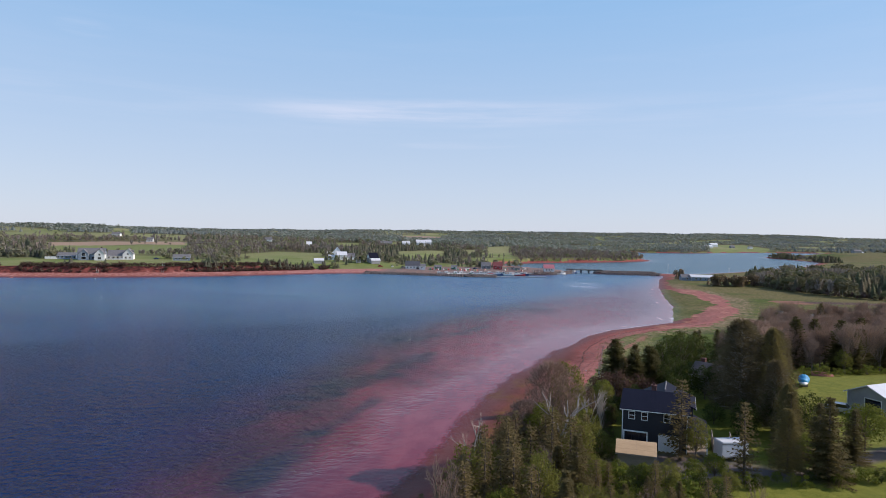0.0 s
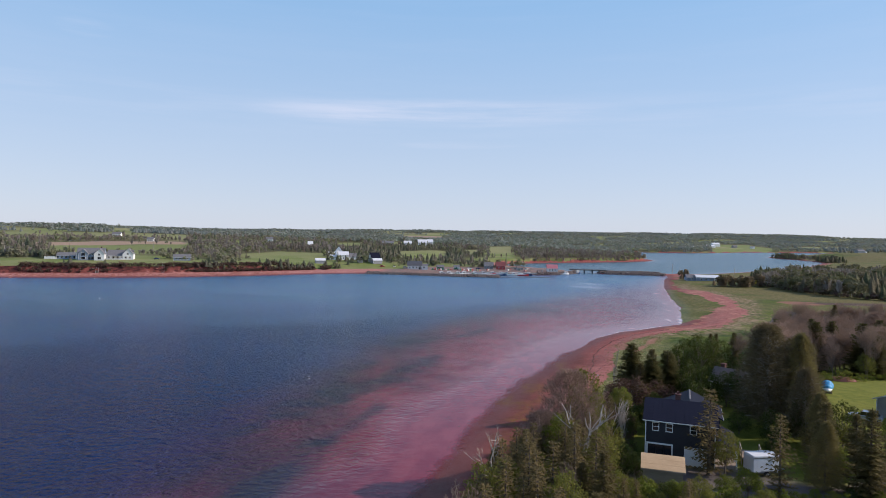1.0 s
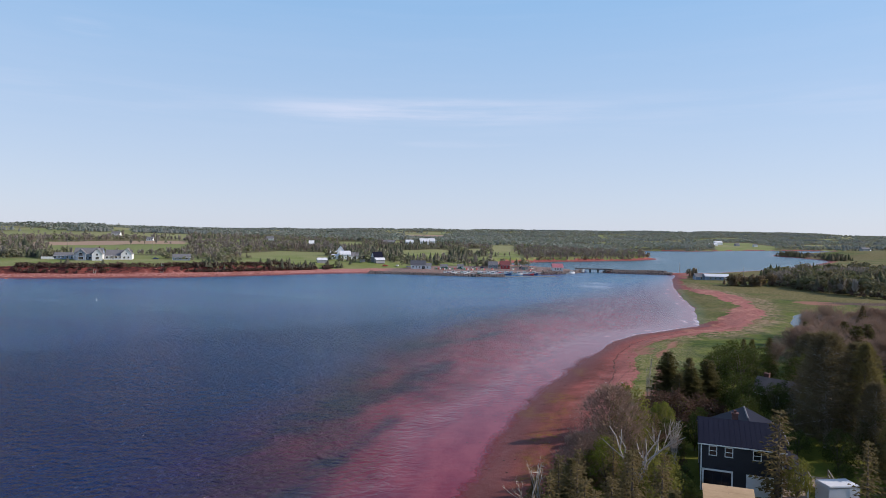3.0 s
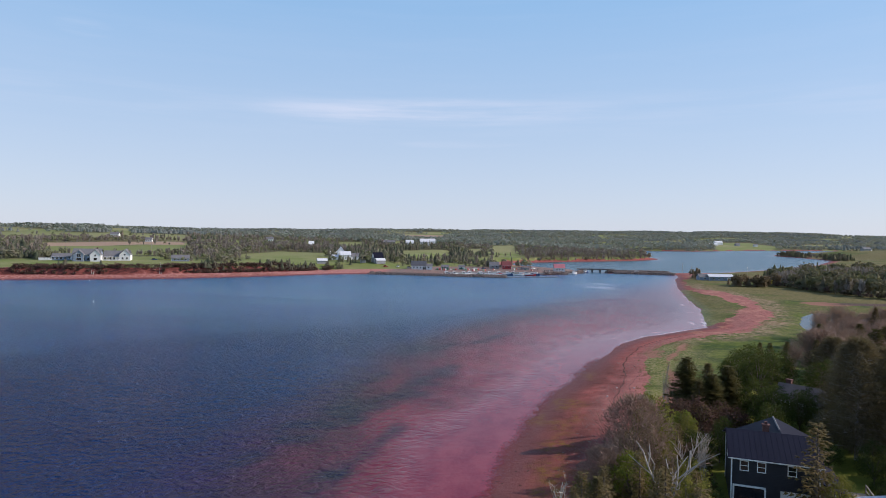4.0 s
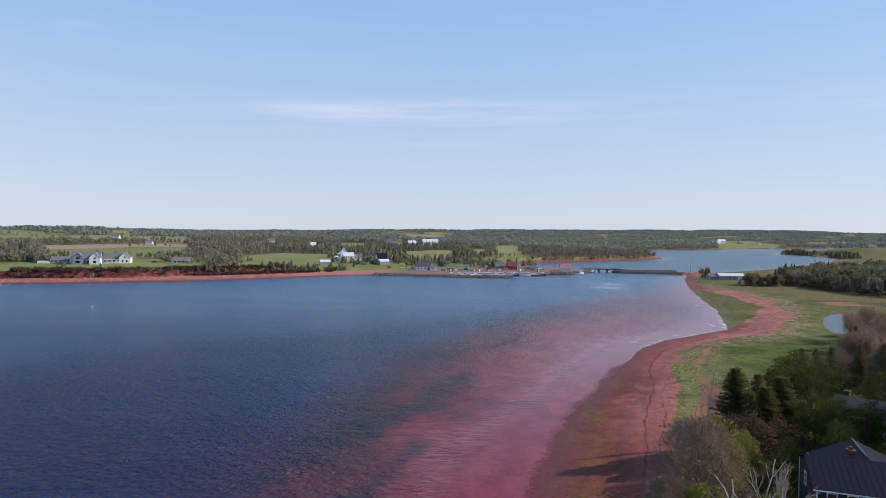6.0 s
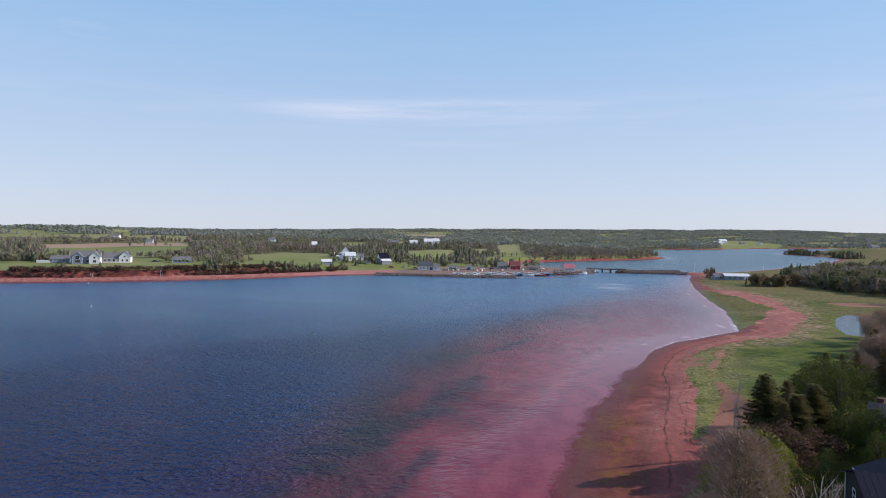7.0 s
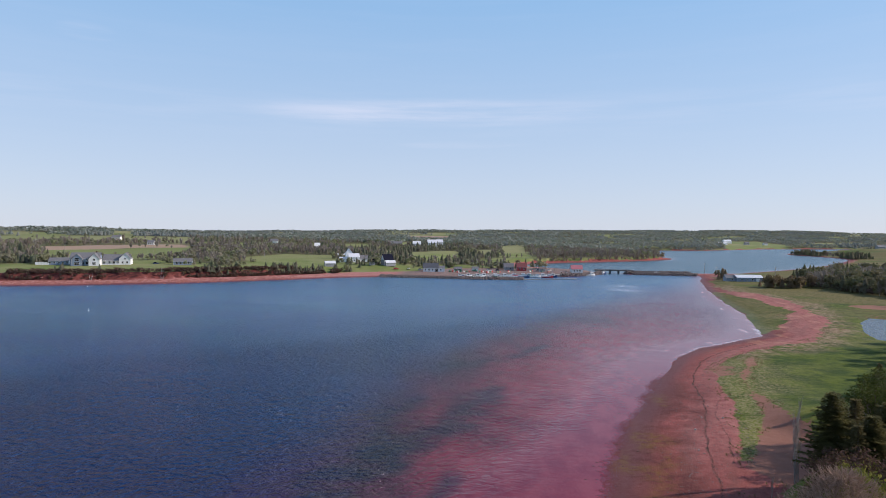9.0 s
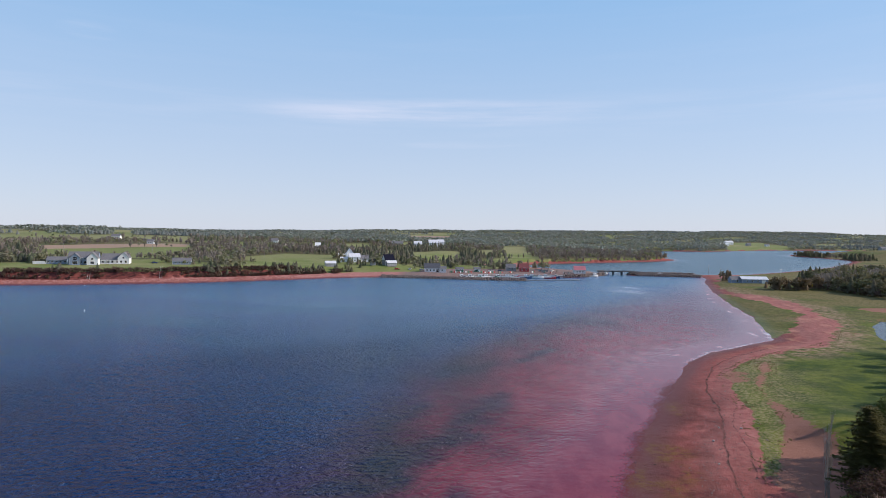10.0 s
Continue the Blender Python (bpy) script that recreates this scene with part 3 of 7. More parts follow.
wx = graded([(-4900, -420, 180, 14), (-420, -110, 9, 5), (-110, 70, 1.6, 1.6), (70, 200, 3, 8), (200, 4900, 12, 220)])
wy = graded([(-390, 40, 40, 4), (40, 280, 1.5, 1.9), (280, 660, 3, 6), (660, 2700, 10, 50)])
WX, WY = np.meshgrid(wx, wy)
qx, qy = WX.ravel(), WY.ravel()
nwx, nwy = len(wx), len(wy)
jj = (np.arange(nwy - 1)[:, None] * nwx + np.arange(nwx - 1)[None, :]).ravel()
wq = np.stack([jj, jj + 1, jj + nwx + 1, jj + nwx], 1)
shallow, offshore = shoals(qx, qy)
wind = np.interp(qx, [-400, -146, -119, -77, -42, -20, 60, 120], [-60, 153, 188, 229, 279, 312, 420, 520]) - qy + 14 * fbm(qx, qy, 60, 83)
chop = (0.55 + 0.45 * step(-16, 26, wind)) * (0.9 + 0.3 * fbm(qx * 0.4, qy * 1.6, 30, 85))
edge_calm = np.maximum(step(2.0, 32.0, offshore + 5 * fbm(qx, qy, 14, 87)), 0.10 * step(195, 165, qy))
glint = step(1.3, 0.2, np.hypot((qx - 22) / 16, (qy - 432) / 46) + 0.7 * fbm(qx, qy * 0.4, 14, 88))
chop = chop * (1 - 0.46 * step(170, 400, qy))
chop = np.clip(chop * edge_calm * (1 - 0.9 * glint) + 0.03, 0, 1)
thin = step(3.6, -0.6, offshore + 1.2 * fbm(qx, qy, 5, 89)) * step(200, 180, qy)
d_bar = -signed(qx, qy, NEAR)
foam_glint = step(190, 225, qy) * step(560, 520, qy) * np.maximum(step(2.2, 0.2, d_bar), 0.6 * step(1.0, 0.2, np.abs(d_bar - 5.5 + 4 * fbm(qx, qy, 14, 93))) * step(-0.1, 0.3, fbm(qx, qy, 9, 94)))
foam_glint = np.clip(foam_glint * 1.25, 0, 1) * step(-0.35, 0.3, fbm(qx, qy, 6, 96))
# pale glint streaks towards the bridge, painted with the foam colour
foam_glint = np.maximum(foam_glint, 0.5 * glint * step(-0.1, 0.35, fbm(qx * 0.6 + qy * 0.25, qy * 0.5, 12, 97)))
keep = (offshore[wq] > -12).any(1)
k = Mat("sea_water", 0.16, 0, 0.32)
k.b.inputs["IOR"].default_value = 1.33
co = k.coord()
sh = k.attr("shallow")
bed = k.mix(k.ramp(k.noise(0.25, 5, 0.65, k.coord((1.0, 0.45, 1))), 0.4, 0.6), (0.200, 0.016, 0.030), (0.262, 0.038, 0.050))
# deep tone lightens with y: sky sheen at grazing angles painted into the colour
# past the wind line: bluer water, with reflected sky painted into its tone
deep = k.mix(k.attr("inner"), k.mix(k.attr("wind_blue"), k.mix(k.attr("shelf"), k.mix(k.attr("grazing_sheen"), (0.0011, 0.020, 0.086), (0.006, 0.050, 0.140)), (0.0035, 0.022, 0.048)), k.mix(k.ramp(k.noise(0.012, 4, 0.6, k.coord((1, 2.2, 1))), 0.40, 0.60), (0.012, 0.066, 0.168), (0.018, 0.092, 0.172))), (0.012, 0.055, 0.080))
k.colour(k.mix(k.math('MULTIPLY', k.attr("foam_glint"), k.ramp(k.noise(0.7, 5, 0.7, k.coord((0.6, 1.6, 1))), 0.44, 0.60)), k.mix(sh, deep, bed), (0.62, 0.60, 0.62)))
rip = k.noise(1.0, 3, 0.6, k.coord((0.80, 1.0, 1), turn=-24), 0.5)
rip2 = k.noise(1.0, 3, 0.65, k.coord((2.0, 2.4, 1), turn=10), 0.4)
mid = k.noise(1.0, 2, 0.5, k.coord((0.34, 0.46, 1), turn=-20), 0.5)
swell = k.noise(1.0, 3, 0.6, k.coord((0.07, 0.13, 1), turn=7), 0.6)
hgt = k.math('ADD', k.math('ADD', k.math('MULTIPLY', rip, 1.8), k.math('MULTIPLY', rip2, 0.40)), k.math('ADD', k.math('MULTIPLY', mid, 1.1), k.math('MULTIPLY', swell, 2.0)))
calm = k.math('MULTIPLY', k.attr("chop"), k.math('SUBTRACT', 1.0, k.math('MULTIPLY', sh, 0.78)))
edge_n = k.math('MULTIPLY', k.math('SUBTRACT', k.noise(0.9, 6, 0.75, co), 0.5), 1.8)
k.put(k.b, "Alpha", k.math('SUBTRACT', 1.0, k.math('MULTIPLY', k.ramp(k.math('ADD', k.attr("thin"), k.math('MULTIPLY', edge_n, k.ramp(k.attr("thin"), 0.0, 0.15))), 0.25, 0.75), 0.88)))
bn = k.n("Bump", Height=hgt, Strength=calm, Distance=1.25)
k.put(k.b, "Normal", bn.outputs[0])
k.put(k.b, "Roughness", k.math('ADD', 0.10, k.math('MULTIPLY', k.attr("open"), 0.16)))
k.put(k.b, "Specular IOR Level", k.math('ADD', 0.29, k.math('MULTIPLY', k.attr("open"), 0.28)))
M_WATER = k.m
water = mesh_obj("water", np.stack([qx, qy, qx * 0], 1), wq[keep], [M_WATER], smooth=True, attrs=dict(shallow=shallow, chop=chop, thin=thin, foam_glint=foam_glint, open=step(130, 420, qy), inner=step(590, 640, qy), grazing_sheen=step(88, 165, qy + 10 * fbm(qx, qy * 0.6, 26, 98)), wind_blue=step(75, -95, wind), shelf=step(-4, 14, qx - shelf_edge(qy) + 4 * fbm(qx, qy, 9, 61))))
tagged(water, "dark blue bay with red sand showing through shallows", "water", kind="structure")
k = Mat("pond_water", 0.25, 0, 0.3)
k.colour((0.06, 0.07, 0.075))
k.bump(k.noise(1.2, 3), 0.6, 0.15)
bm = bmesh.new()
bm.faces.new([bm.verts.new((x + (x - 97) * 0.12, y + (y - 278) * 0.06, 0.78)) for x, y in POND])
me = bpy.data.meshes.new("water_pond")
bm.to_mesh(me)
bm.free()
me.materials.append(k.m)
tagged(new("water_pond", me), "small calm pond in the salt meadow", "water", kind="structure")

# ---- foliage materials ----
M_SPRUCE = leafy("spruce_needles", (0.066, 0.066, 0.022), (0.135, 0.122, 0.040), (0.175, 0.115, 0.060), 0.28)
M_SPRUCE_DRY = leafy("dry_spruce_needles", (0.110, 0.084, 0.036), (0.205, 0.152, 0.066), (0.215, 0.128, 0.075), 0.28)
M_LEAF = leafy("young_leaves", (0.095, 0.130, 0.018), (0.210, 0.235, 0.038), (0.225, 0.185, 0.060), 0.45)
M_DARK_LEAF = leafy("dark_leaves", (0.028, 0.046, 0.011), (0.064, 0.088, 0.019), (0.075, 0.075, 0.027), 0.32)
M_BUD = leafy("budding_twigs", (0.250, 0.165, 0.130), (0.400, 0.270, 0.215), (0.29, 0.205, 0.15), 0.20)
M_LARCH = leafy("larch_needles", (0.165, 0.128, 0.058), (0.275, 0.220, 0.095), (0.225, 0.185, 0.066), 0.38)
M_PINE = leafy("pine_needles", (0.120, 0.090, 0.056), (0.215, 0.165, 0.098), (0.22, 0.150, 0.095), 0.30)
M_PURPLE = leafy("dark_red_leaves", (0.070, 0.038, 0.032), (0.120, 0.062, 0.050), (0.10, 0.07, 0.04), 0.25)
M_THICKET = leafy("brown_thicket", (0.085, 0.052, 0.044), (0.160, 0.098, 0.084), (0.100, 0.076, 0.050), 0.10)
M_SHORE_LEAF = leafy("shore_leaves", (0.088, 0.104, 0.056), (0.165, 0.180, 0.092), (0.200, 0.165, 0.115), 0.34)
# far and hill foliage lightened, hills bluer: distance haze painted into the colour
M_HAZE_SPRUCE = leafy("hazed_far_spruce_needles", (0.095, 0.116, 0.074), (0.158, 0.180, 0.116), (0.185, 0.165, 0.125), 0.34)
M_HAZE_LEAF = leafy("hazed_far_leaves", (0.190, 0.215, 0.120), (0.300, 0.315, 0.180), (0.30, 0.265, 0.210), 0.42)
M_HAZE_HILL_SPRUCE = leafy("hazed_hill_conifers", (0.135, 0.178, 0.168), (0.200, 0.245, 0.228), (0.230, 0.235, 0.220), 0.36)
M_HAZE_HILL_LEAF = leafy("hazed_hill_leaves", (0.205, 0.255, 0.215), (0.290, 0.335, 0.285), (0.300, 0.300, 0.275), 0.40)
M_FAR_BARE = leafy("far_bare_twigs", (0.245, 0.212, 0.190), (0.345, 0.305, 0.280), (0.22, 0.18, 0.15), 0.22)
M_BARK = plain("bark", (0.085, 0.065, 0.048), (0.17, 0.135, 0.105), 8, 0.9, bump=0.02, stretch=(1, 1, 0.25))
M_TRUNK = plain("pale_brown_bark", (0.14, 0.10, 0.085), (0.27, 0.205, 0.175), 6, 0.9, bump=0.02, stretch=(1, 1, 0.25))
M_BIRCH = plain("birch_bark", (0.24, 0.215, 0.19), (0.42, 0.385, 0.35), 6, 0.75, bump=0.01)
M_DEAD = plain("grey_dead_wood", (0.24, 0.21, 0.18), (0.40, 0.36, 0.31), 6, 0.85, bump=0.01, stretch=(1, 1, 0.3))

# ---- trees ----


class Soup:
    """Triangles gathered for one mesh."""

    def __init__(self):
        self.v, self.t = [], []

    def tri(self, a, b, c):
        n = len(self.v)
        self.v += [a, b, c]
        self.t.append((n, n + 1, n + 2))

    def quad(self, a, b, c, d):
        n = len(self.v)
        self.v += [a, b, c, d]
        self.t += [(n, n + 1, n + 2), (n, n + 2, n + 3)]

    def tube(self, p0, p1, r0, r1, sides=5):
        d = (p1 - p0).normalized()
        s = d.orthogonal().normalized()
        u = d.cross(s)
        n = len(self.v)
        for p, r in ((p0, r0), (p1, r1)):
            for i in range(sides):
                a = 2 * math.pi * i / sides
                self.v.append(p + s * (r * math.cos(a)) + u * (r * math.sin(a)))
        for i in range(sides):
            j = (i + 1) % sides
            self.t += [(n + i, n + j, n + sides + j), (n + i, n + sides + j, n + sides + i)]

    def obj(self, name, mat, parent, tint=0.0):
        ob = mesh_obj(name, [tuple(p) for p in self.v], self.t, [mat], attrs=dict(tint=np.full(len(self.v), tint)))
        ob.parent = parent
        return ob


def vec(rng, s=1.0):
    return Vector((rng.gauss(0, s), rng.gauss(0, s), rng.gauss(0, s)))


def spruce_tree(name, h, r, seed, mat, label, fill=1.0, tint=0.0, low=0.06, curve=0.85):
    rng = random.Random(seed)
    root = thing(name, pose(0, 0, -200), label, "tree")
    wood, crown = Soup(), Soup()
    lean = Vector((rng.uniform(-.2, .2), rng.uniform(-.2, .2), 0))
    ring = [Vector((0, 0, -0.4)), lean * 0.3 + Vector((0, 0, h * 0.35)), lean * 0.7 + Vector((0, 0, h * 0.7)), lean + Vector((0, 0, h))]
    rad = [h * 0.018, h * 0.014, h * 0.008, 0.012]
    for a, b, ra, rb in zip(ring, ring[1:], rad, rad[1:]):
        wood.tube(a, b, ra, rb, 6)
    z = h * low
    while z < h * 0.985:
        f = z / h
        base = lean * f + Vector((0, 0, z))
        reach = r * max(0.05, 1 - f) ** curve
        n = max(4, int(rng.uniform(6.5, 9.5) * fill))
        a0 = rng.uniform(0, 6.28)
        for i in range(n):
            a = a0 + 6.283 * i / n + rng.uniform(-0.35, 0.35)
            L = reach * rng.uniform(0.55, 1.12) + 0.1
            out = Vector((math.cos(a), math.sin(a), 0))
            side = Vector((-out.y, out.x, 0))
            rise = 0.35 * f - 0.22 + rng.uniform(-.1, .1)
            p, s = base, 0.0
            if L > 0.5:
                wood.tri(base + side * 0.03, base - side * 0.03, base + out * L * 0.85 + Vector((0, 0, L * rise * 0.85)))
            stepn = max(2, int(L / 0.24 * fill))
            for j in range(stepn):
                s = (j + 0.7) / stepn
                q = base + out * (L * s) + Vector((0, 0, L * (rise * s + 0.10 * s * s * s)))
                w = (0.20 + 0.30 * L * (1 - s) ** 0.6) * rng.uniform(0.7, 1.25)
                for sg in (-1, 1):
                    tip = q + side * (sg * w) + out * (w * 0.65) + Vector((0, 0, -w * rng.uniform(0.05, 0.45)))
                    crown.tri(q + out * 0.13, q - out * 0.13, tip)
                    tip2 = q + side * (sg * w * 0.6) + out * (w * 0.3) + Vector((0, 0, rng.uniform(-0.28, 0.12)))
                    crown.tri(q + out * 0.10 + Vector((0, 0, 0.05)), q - out * 0.12 - Vector((0, 0, 0.06)), tip2)
            crown.tri(q + side * 0.07, q - side * 0.07, q + out * 0.30 + Vector((0, 0, 0.03)))
        z += rng.uniform(0.24, 0.36) * (0.8 + 0.5 * (1 - f)) / max(fill, 0.6)
    for i in range(5):
        a = i * 1.256
        crown.tri(lean + Vector((0.06 * math.cos(a), 0.06 * math.sin(a), h * 0.955)), lean + Vector((-.05, .03, h * 0.95)), lean + Vector((0, 0, h * 1.02)))
    wood.obj("trunk", M_BARK, root)
    crown.obj("crown", mat, root, tint)
    return root


def broadleaf_tree(name, h, r, seed, mat, label, leaves=2400, size=0.26, bark=None, tint=0.0, low=0.25, lobes=12, open_=0.0):
    rng = random.Random(seed)
    root = thing(name, pose(0, 0, -200), label, "tree")
    wood, crown = Soup(), Soup()
    fork = Vector((rng.uniform(-.15, .15), rng.uniform(-.15, .15), h * low))
    wood.tube(Vector((0, 0, -0.4)), fork, h * 0.020, h * 0.015, 6)
    cents = []
    for i in range(lobes):
        f = (i + 0.5) / lobes
        zz = h * (low + 0.08 + (0.86 - low) * f)
        spread = r * 0.72 * math.sin(math.pi * min(0.97, 0.22 + 0.72 * f)) ** 0.8
        a = i * 2.4 + rng.uniform(-.4, .4)
        c = Vector((spread * math.cos(a), spread * math.sin(a), zz))
        rr = r * rng.uniform(0.34, 0.52) * (1.1 - 0.4 * f)
        cents.append((c, rr))
        mid = fork.lerp(c, 0.5) + vec(rng, 0.12 * r / 2) + Vector((0, 0, 0.1 * h))
        wood.tube(fork, mid, h * 0.010, h * 0.006, 4)
        wood.tube(mid, c, h * 0.006, h * 0.002, 4)
        for j in range(5):
            wood.tube(c, c + vec(rng, rr * 0.55) + Vector((0, 0, rr * 0.3)), h * 0.0022, 0.006, 3)
    tot = sum(q * q for _, q in cents)
    for c, rr in cents:
        for i in range(int(leaves * rr * rr / tot)):
            d = vec(rng).normalized()
            if d.z < -0.35 and rng.random() < 0.6:
                d.z = -d.z
            p = c + d * (rr * (rng.random() ** 0.30) * rng.uniform(0.72, 1.22))
            nrm = (d * 0.8 + vec(rng, 0.6) + Vector((0, 0, 0.25))).normalized()
            s = nrm.orthogonal().normalized()
            s.rotate(Matrix.Rotation(rng.uniform(0, 6.28), 3, nrm))
            u = nrm.cross(s)
            a, b = size * rng.uniform(0.55, 1.3), size * rng.uniform(0.45, 0.95)
            if rng.random() < open_:
                continue
            crown.quad(p - s * a * 0.5, p + u * b * 0.5, p + s * a * 0.6, p - u * b * 0.5)
    wood.obj("trunk", bark or M_BARK, root)
    crown.obj("crown", mat, root, tint)
    return root


def twiggy_tree(name, h, r, seed, bark, twig_mat, label, levels=4, kids=4, twigs=6, spread=0.55, tlen=0.55, twid=0.018, lean=(0, 0), tint=0.0, stem=0.36, lowfork=0.6, girth=0.013):
    """A leafless tree: forking limbs that end in sprays of fine twigs."""
    rng = random.Random(seed)
    root = thing(name, pose(0, 0, -200), label, "tree")
    wood, crown = Soup(), Soup()

    def grow(p, d, L, rad, lev):
        q = p + d * L
        mid = p + d * (L * 0.5) + vec(rng, L * 0.04)
        sides = 6 if lev == levels else 4
        wood.tube(p, mid, rad, rad * 0.8, sides)
        wood.tube(mid, q, rad * 0.8, rad * 0.6, sides)
        if lev <= 1:
            for i in range(twigs):
                b = p.lerp(q, rng.uniform(0.2, 1.0))
                e = b + (d + vec(rng, 0.55) + Vector((0, 0, 0.25))).normalized() * (tlen * rng.uniform(0.5, 1.25))
                s = (e - b).orthogonal().normalized() * twid
                crown.tri(b + s, b - s, e)
                m2 = b.lerp(e, 0.55)
                for _ in range(2):
                    e2 = m2 + ((e - b).normalized() + vec(rng, 0.6)).normalized() * tlen * 0.5
                    crown.tri(m2 + s * 0.8, m2 - s * 0.8, e2)
        if lev > 0:
            for i in range(kids):
                a = 6.283 * (i + rng.uniform(-0.3, 0.3)) / kids
                s = d.orthogonal().normalized()
                s.rotate(Matrix.Rotation(a, 3, d))
                sp = spread * rng.uniform(0.6, 1.3)
                nd = (d + s * sp + Vector((0, 0, 0.18))).normalized()
                start = p.lerp(q, rng.uniform(lowfork, 1.0)) if i < kids - 1 else q
                grow(start, nd, L * rng.uniform(0.58, 0.82), rad * 0.55, lev - 1)
    d0 = Vector((lean[0], lean[1], 1)).normalized()
    grow(Vector((0, 0, -0.3)), d0, h * stem, h * girth, levels)
    wood.obj("trunk", bark, root)
    if crown.t:
        crown.obj("crown", twig_mat, root, tint)
    # fit to the asked height
    zs = max(p.z for p in wood.v + crown.v)
    rs = max(math.hypot(p.x - lean[0] * p.z, p.y - lean[1] * p.z) for p in wood.v + crown.v)
    for c in root.children:
        c.data.transform(Matrix.Diagonal((r / rs, r / rs, h / zs, 1)))
    return root


def twig_cloud(name, h, r, seed, mat, label, n=5200, cone=False, low=0.12, bark=None, tlen=0.55, twid=0.022, limbs=26, tint=0.0, flat=0.55):
    """A tree whose crown is a haze of fine twigs on many limbs: a dome, or a cone for larches."""
    rng = random.Random(seed)
    root = thing(name, pose(0, 0, -200), label, "tree")
    wood, crown = Soup(), Soup()
    top = h * (0.97 if cone else 0.62)
    wood.tube(Vector((0, 0, -0.4)), Vector((0.05, 0, top * 0.5)), h * 0.017, h * 0.012, 6)
    wood.tube(Vector((0.05, 0, top * 0.5)), Vector((0, 0.05, top)), h * 0.012, h * 0.003, 6)

    def reach(f):
        if cone:
            return r * (1 - f) ** flat * (0.75 + 0.25 * min(1, f * 5))
        return r * math.sqrt(max(0.0, 1 - (2 * max(f, 0.12) - 0.9) ** 2 / 1.25)) if f < 0.97 else r * 0.25
    ends = []
    for i in range(limbs):
        f = low + (0.93 - low) * (i + rng.random()) / limbs
        a = i * 2.4 + rng.uniform(-.5, .5)
        R = reach(f) * rng.uniform(0.6, 1.0)
        z = h * f
        start = Vector((0, 0, min(top, z * (0.92 if cone else 0.55))))
        e = Vector((R * math.cos(a), R * math.sin(a), z))
        mid = start.lerp(e, 0.5) + vec(rng, 0.12 * r / 3)
        wood.tube(start, mid, h * 0.006, h * 0.004, 4)
        wood.tube(mid, e, h * 0.004, h * 0.0012, 4)
        ends.append((start, mid, e))
        for j in range(4):
            b = mid.lerp(e, rng.uniform(0.1, 0.9))
            wood.tube(b, b + vec(rng, 0.16 * r) + Vector((0, 0, 0.1 * r)), h * 0.0016, 0.005, 3)
    for i in range(n):
        f = low + (1 - low) * rng.random() ** (1.25 if cone else 0.9)
        a = rng.uniform(0, 6.283)
        lump = 0.82 + 0.20 * math.sin(5 * a + 9 * f + seed) + 0.12 * math.sin(3 * a - 17 * f)
        q = rng.random() ** 0.42
        R = reach(f) * q * lump
        p = Vector((R * math.cos(a), R * math.sin(a), h * f))
        out = Vector((math.cos(a), math.sin(a), 0.15 if cone else 0.75))
        d = (out + vec(rng, 0.55)).normalized()
        L = tlen * rng.uniform(0.5, 1.3)
        s = d.cross(vec(rng)).normalized() * (twid * rng.uniform(0.7, 1.6))
        crown.tri(p + s, p - s, p + d * L)
        m2 = p + d * (L * 0.4)
        crown.tri(m2 + s * 0.7, m2 - s * 0.7, m2 + (d + vec(rng, 0.7)).normalized() * L * 0.6)
    wood.obj("trunk", bark or M_BARK, root)
    crown.obj("crown", mat, root, tint)
    return root


SPR = [spruce_tree("spruce_tree", 9.0, 2.5, 1, M_SPRUCE, "dark green spruce on the bluff", 1.05, 0.1, 0.03, 0.62),
       spruce_tree("spruce_tree", 9.0, 2.6, 2, M_SPRUCE, "dark spruce with brownish lower branches", 0.9, 0.35),
       spruce_tree("spruce_tree", 9.0, 2.1, 3, M_SPRUCE_DRY, "thin spruce with sparse olive needles", 0.66, 0.0, 0.10, 0.55),
       twig_cloud("pine_tree", 15.0, 5.2, 4, M_PINE, "large broad old pine, dark brown-green", 10500, True, 0.12, M_DEAD, 0.95, 0.042, 80, flat=0.40)]
LARCH = twig_cloud("larch_tree", 12.5, 4.2, 5, M_LARCH, "tall larch with thin brown-green needles", 13000, True, 0.06, twid=0.034, limbs=50)
LEAF = [broadleaf_tree("broadleaf_tree", 6.5, 2.6, 11, M_LEAF, "young broadleaf tree in fresh green leaf", 4600, 0.22, tint=0.08, lobes=16),
        broadleaf_tree("broadleaf_tree", 7.0, 2.4, 12, M_LEAF, "broadleaf tree in thin yellow-green leaf", 3200, 0.22, open_=0.15, tint=0.45, lobes=16),
        broadleaf_tree("broadleaf_tree", 8.5, 3.4, 13, M_DARK_LEAF, "dense dark green tree beside the meadow", 3600, 0.27, lobes=15, low=0.12)]
SHRUB = [broadleaf_tree("shrub", 2.2, 1.5, 14, M_LEAF, "low leafy green shrub by the drive", 800, 0.2, low=0.05, lobes=7),
         broadleaf_tree("shrub", 3.6, 2.6, 15, M_PURPLE, "dark red-brown bush under the spruces", 1900, 0.2, low=0.05, lobes=10)]
for o in SHRUB:
    o["category"] = "shrub"
BROWN = [twig_cloud("leafless_tree", 7.0, 3.8, 21, M_BUD, "leafless tree with grey-brown budding twigs", 7000, False, 0.10, limbs=34),
         twiggy_tree("leafless_tree", 10.0, 3.0, 22, M_TRUNK, M_BUD, "tall leafless tree with pale trunk", 4, 4, 3, 0.5, 0.9, 0.022, stem=0.30, lowfork=0.25)]
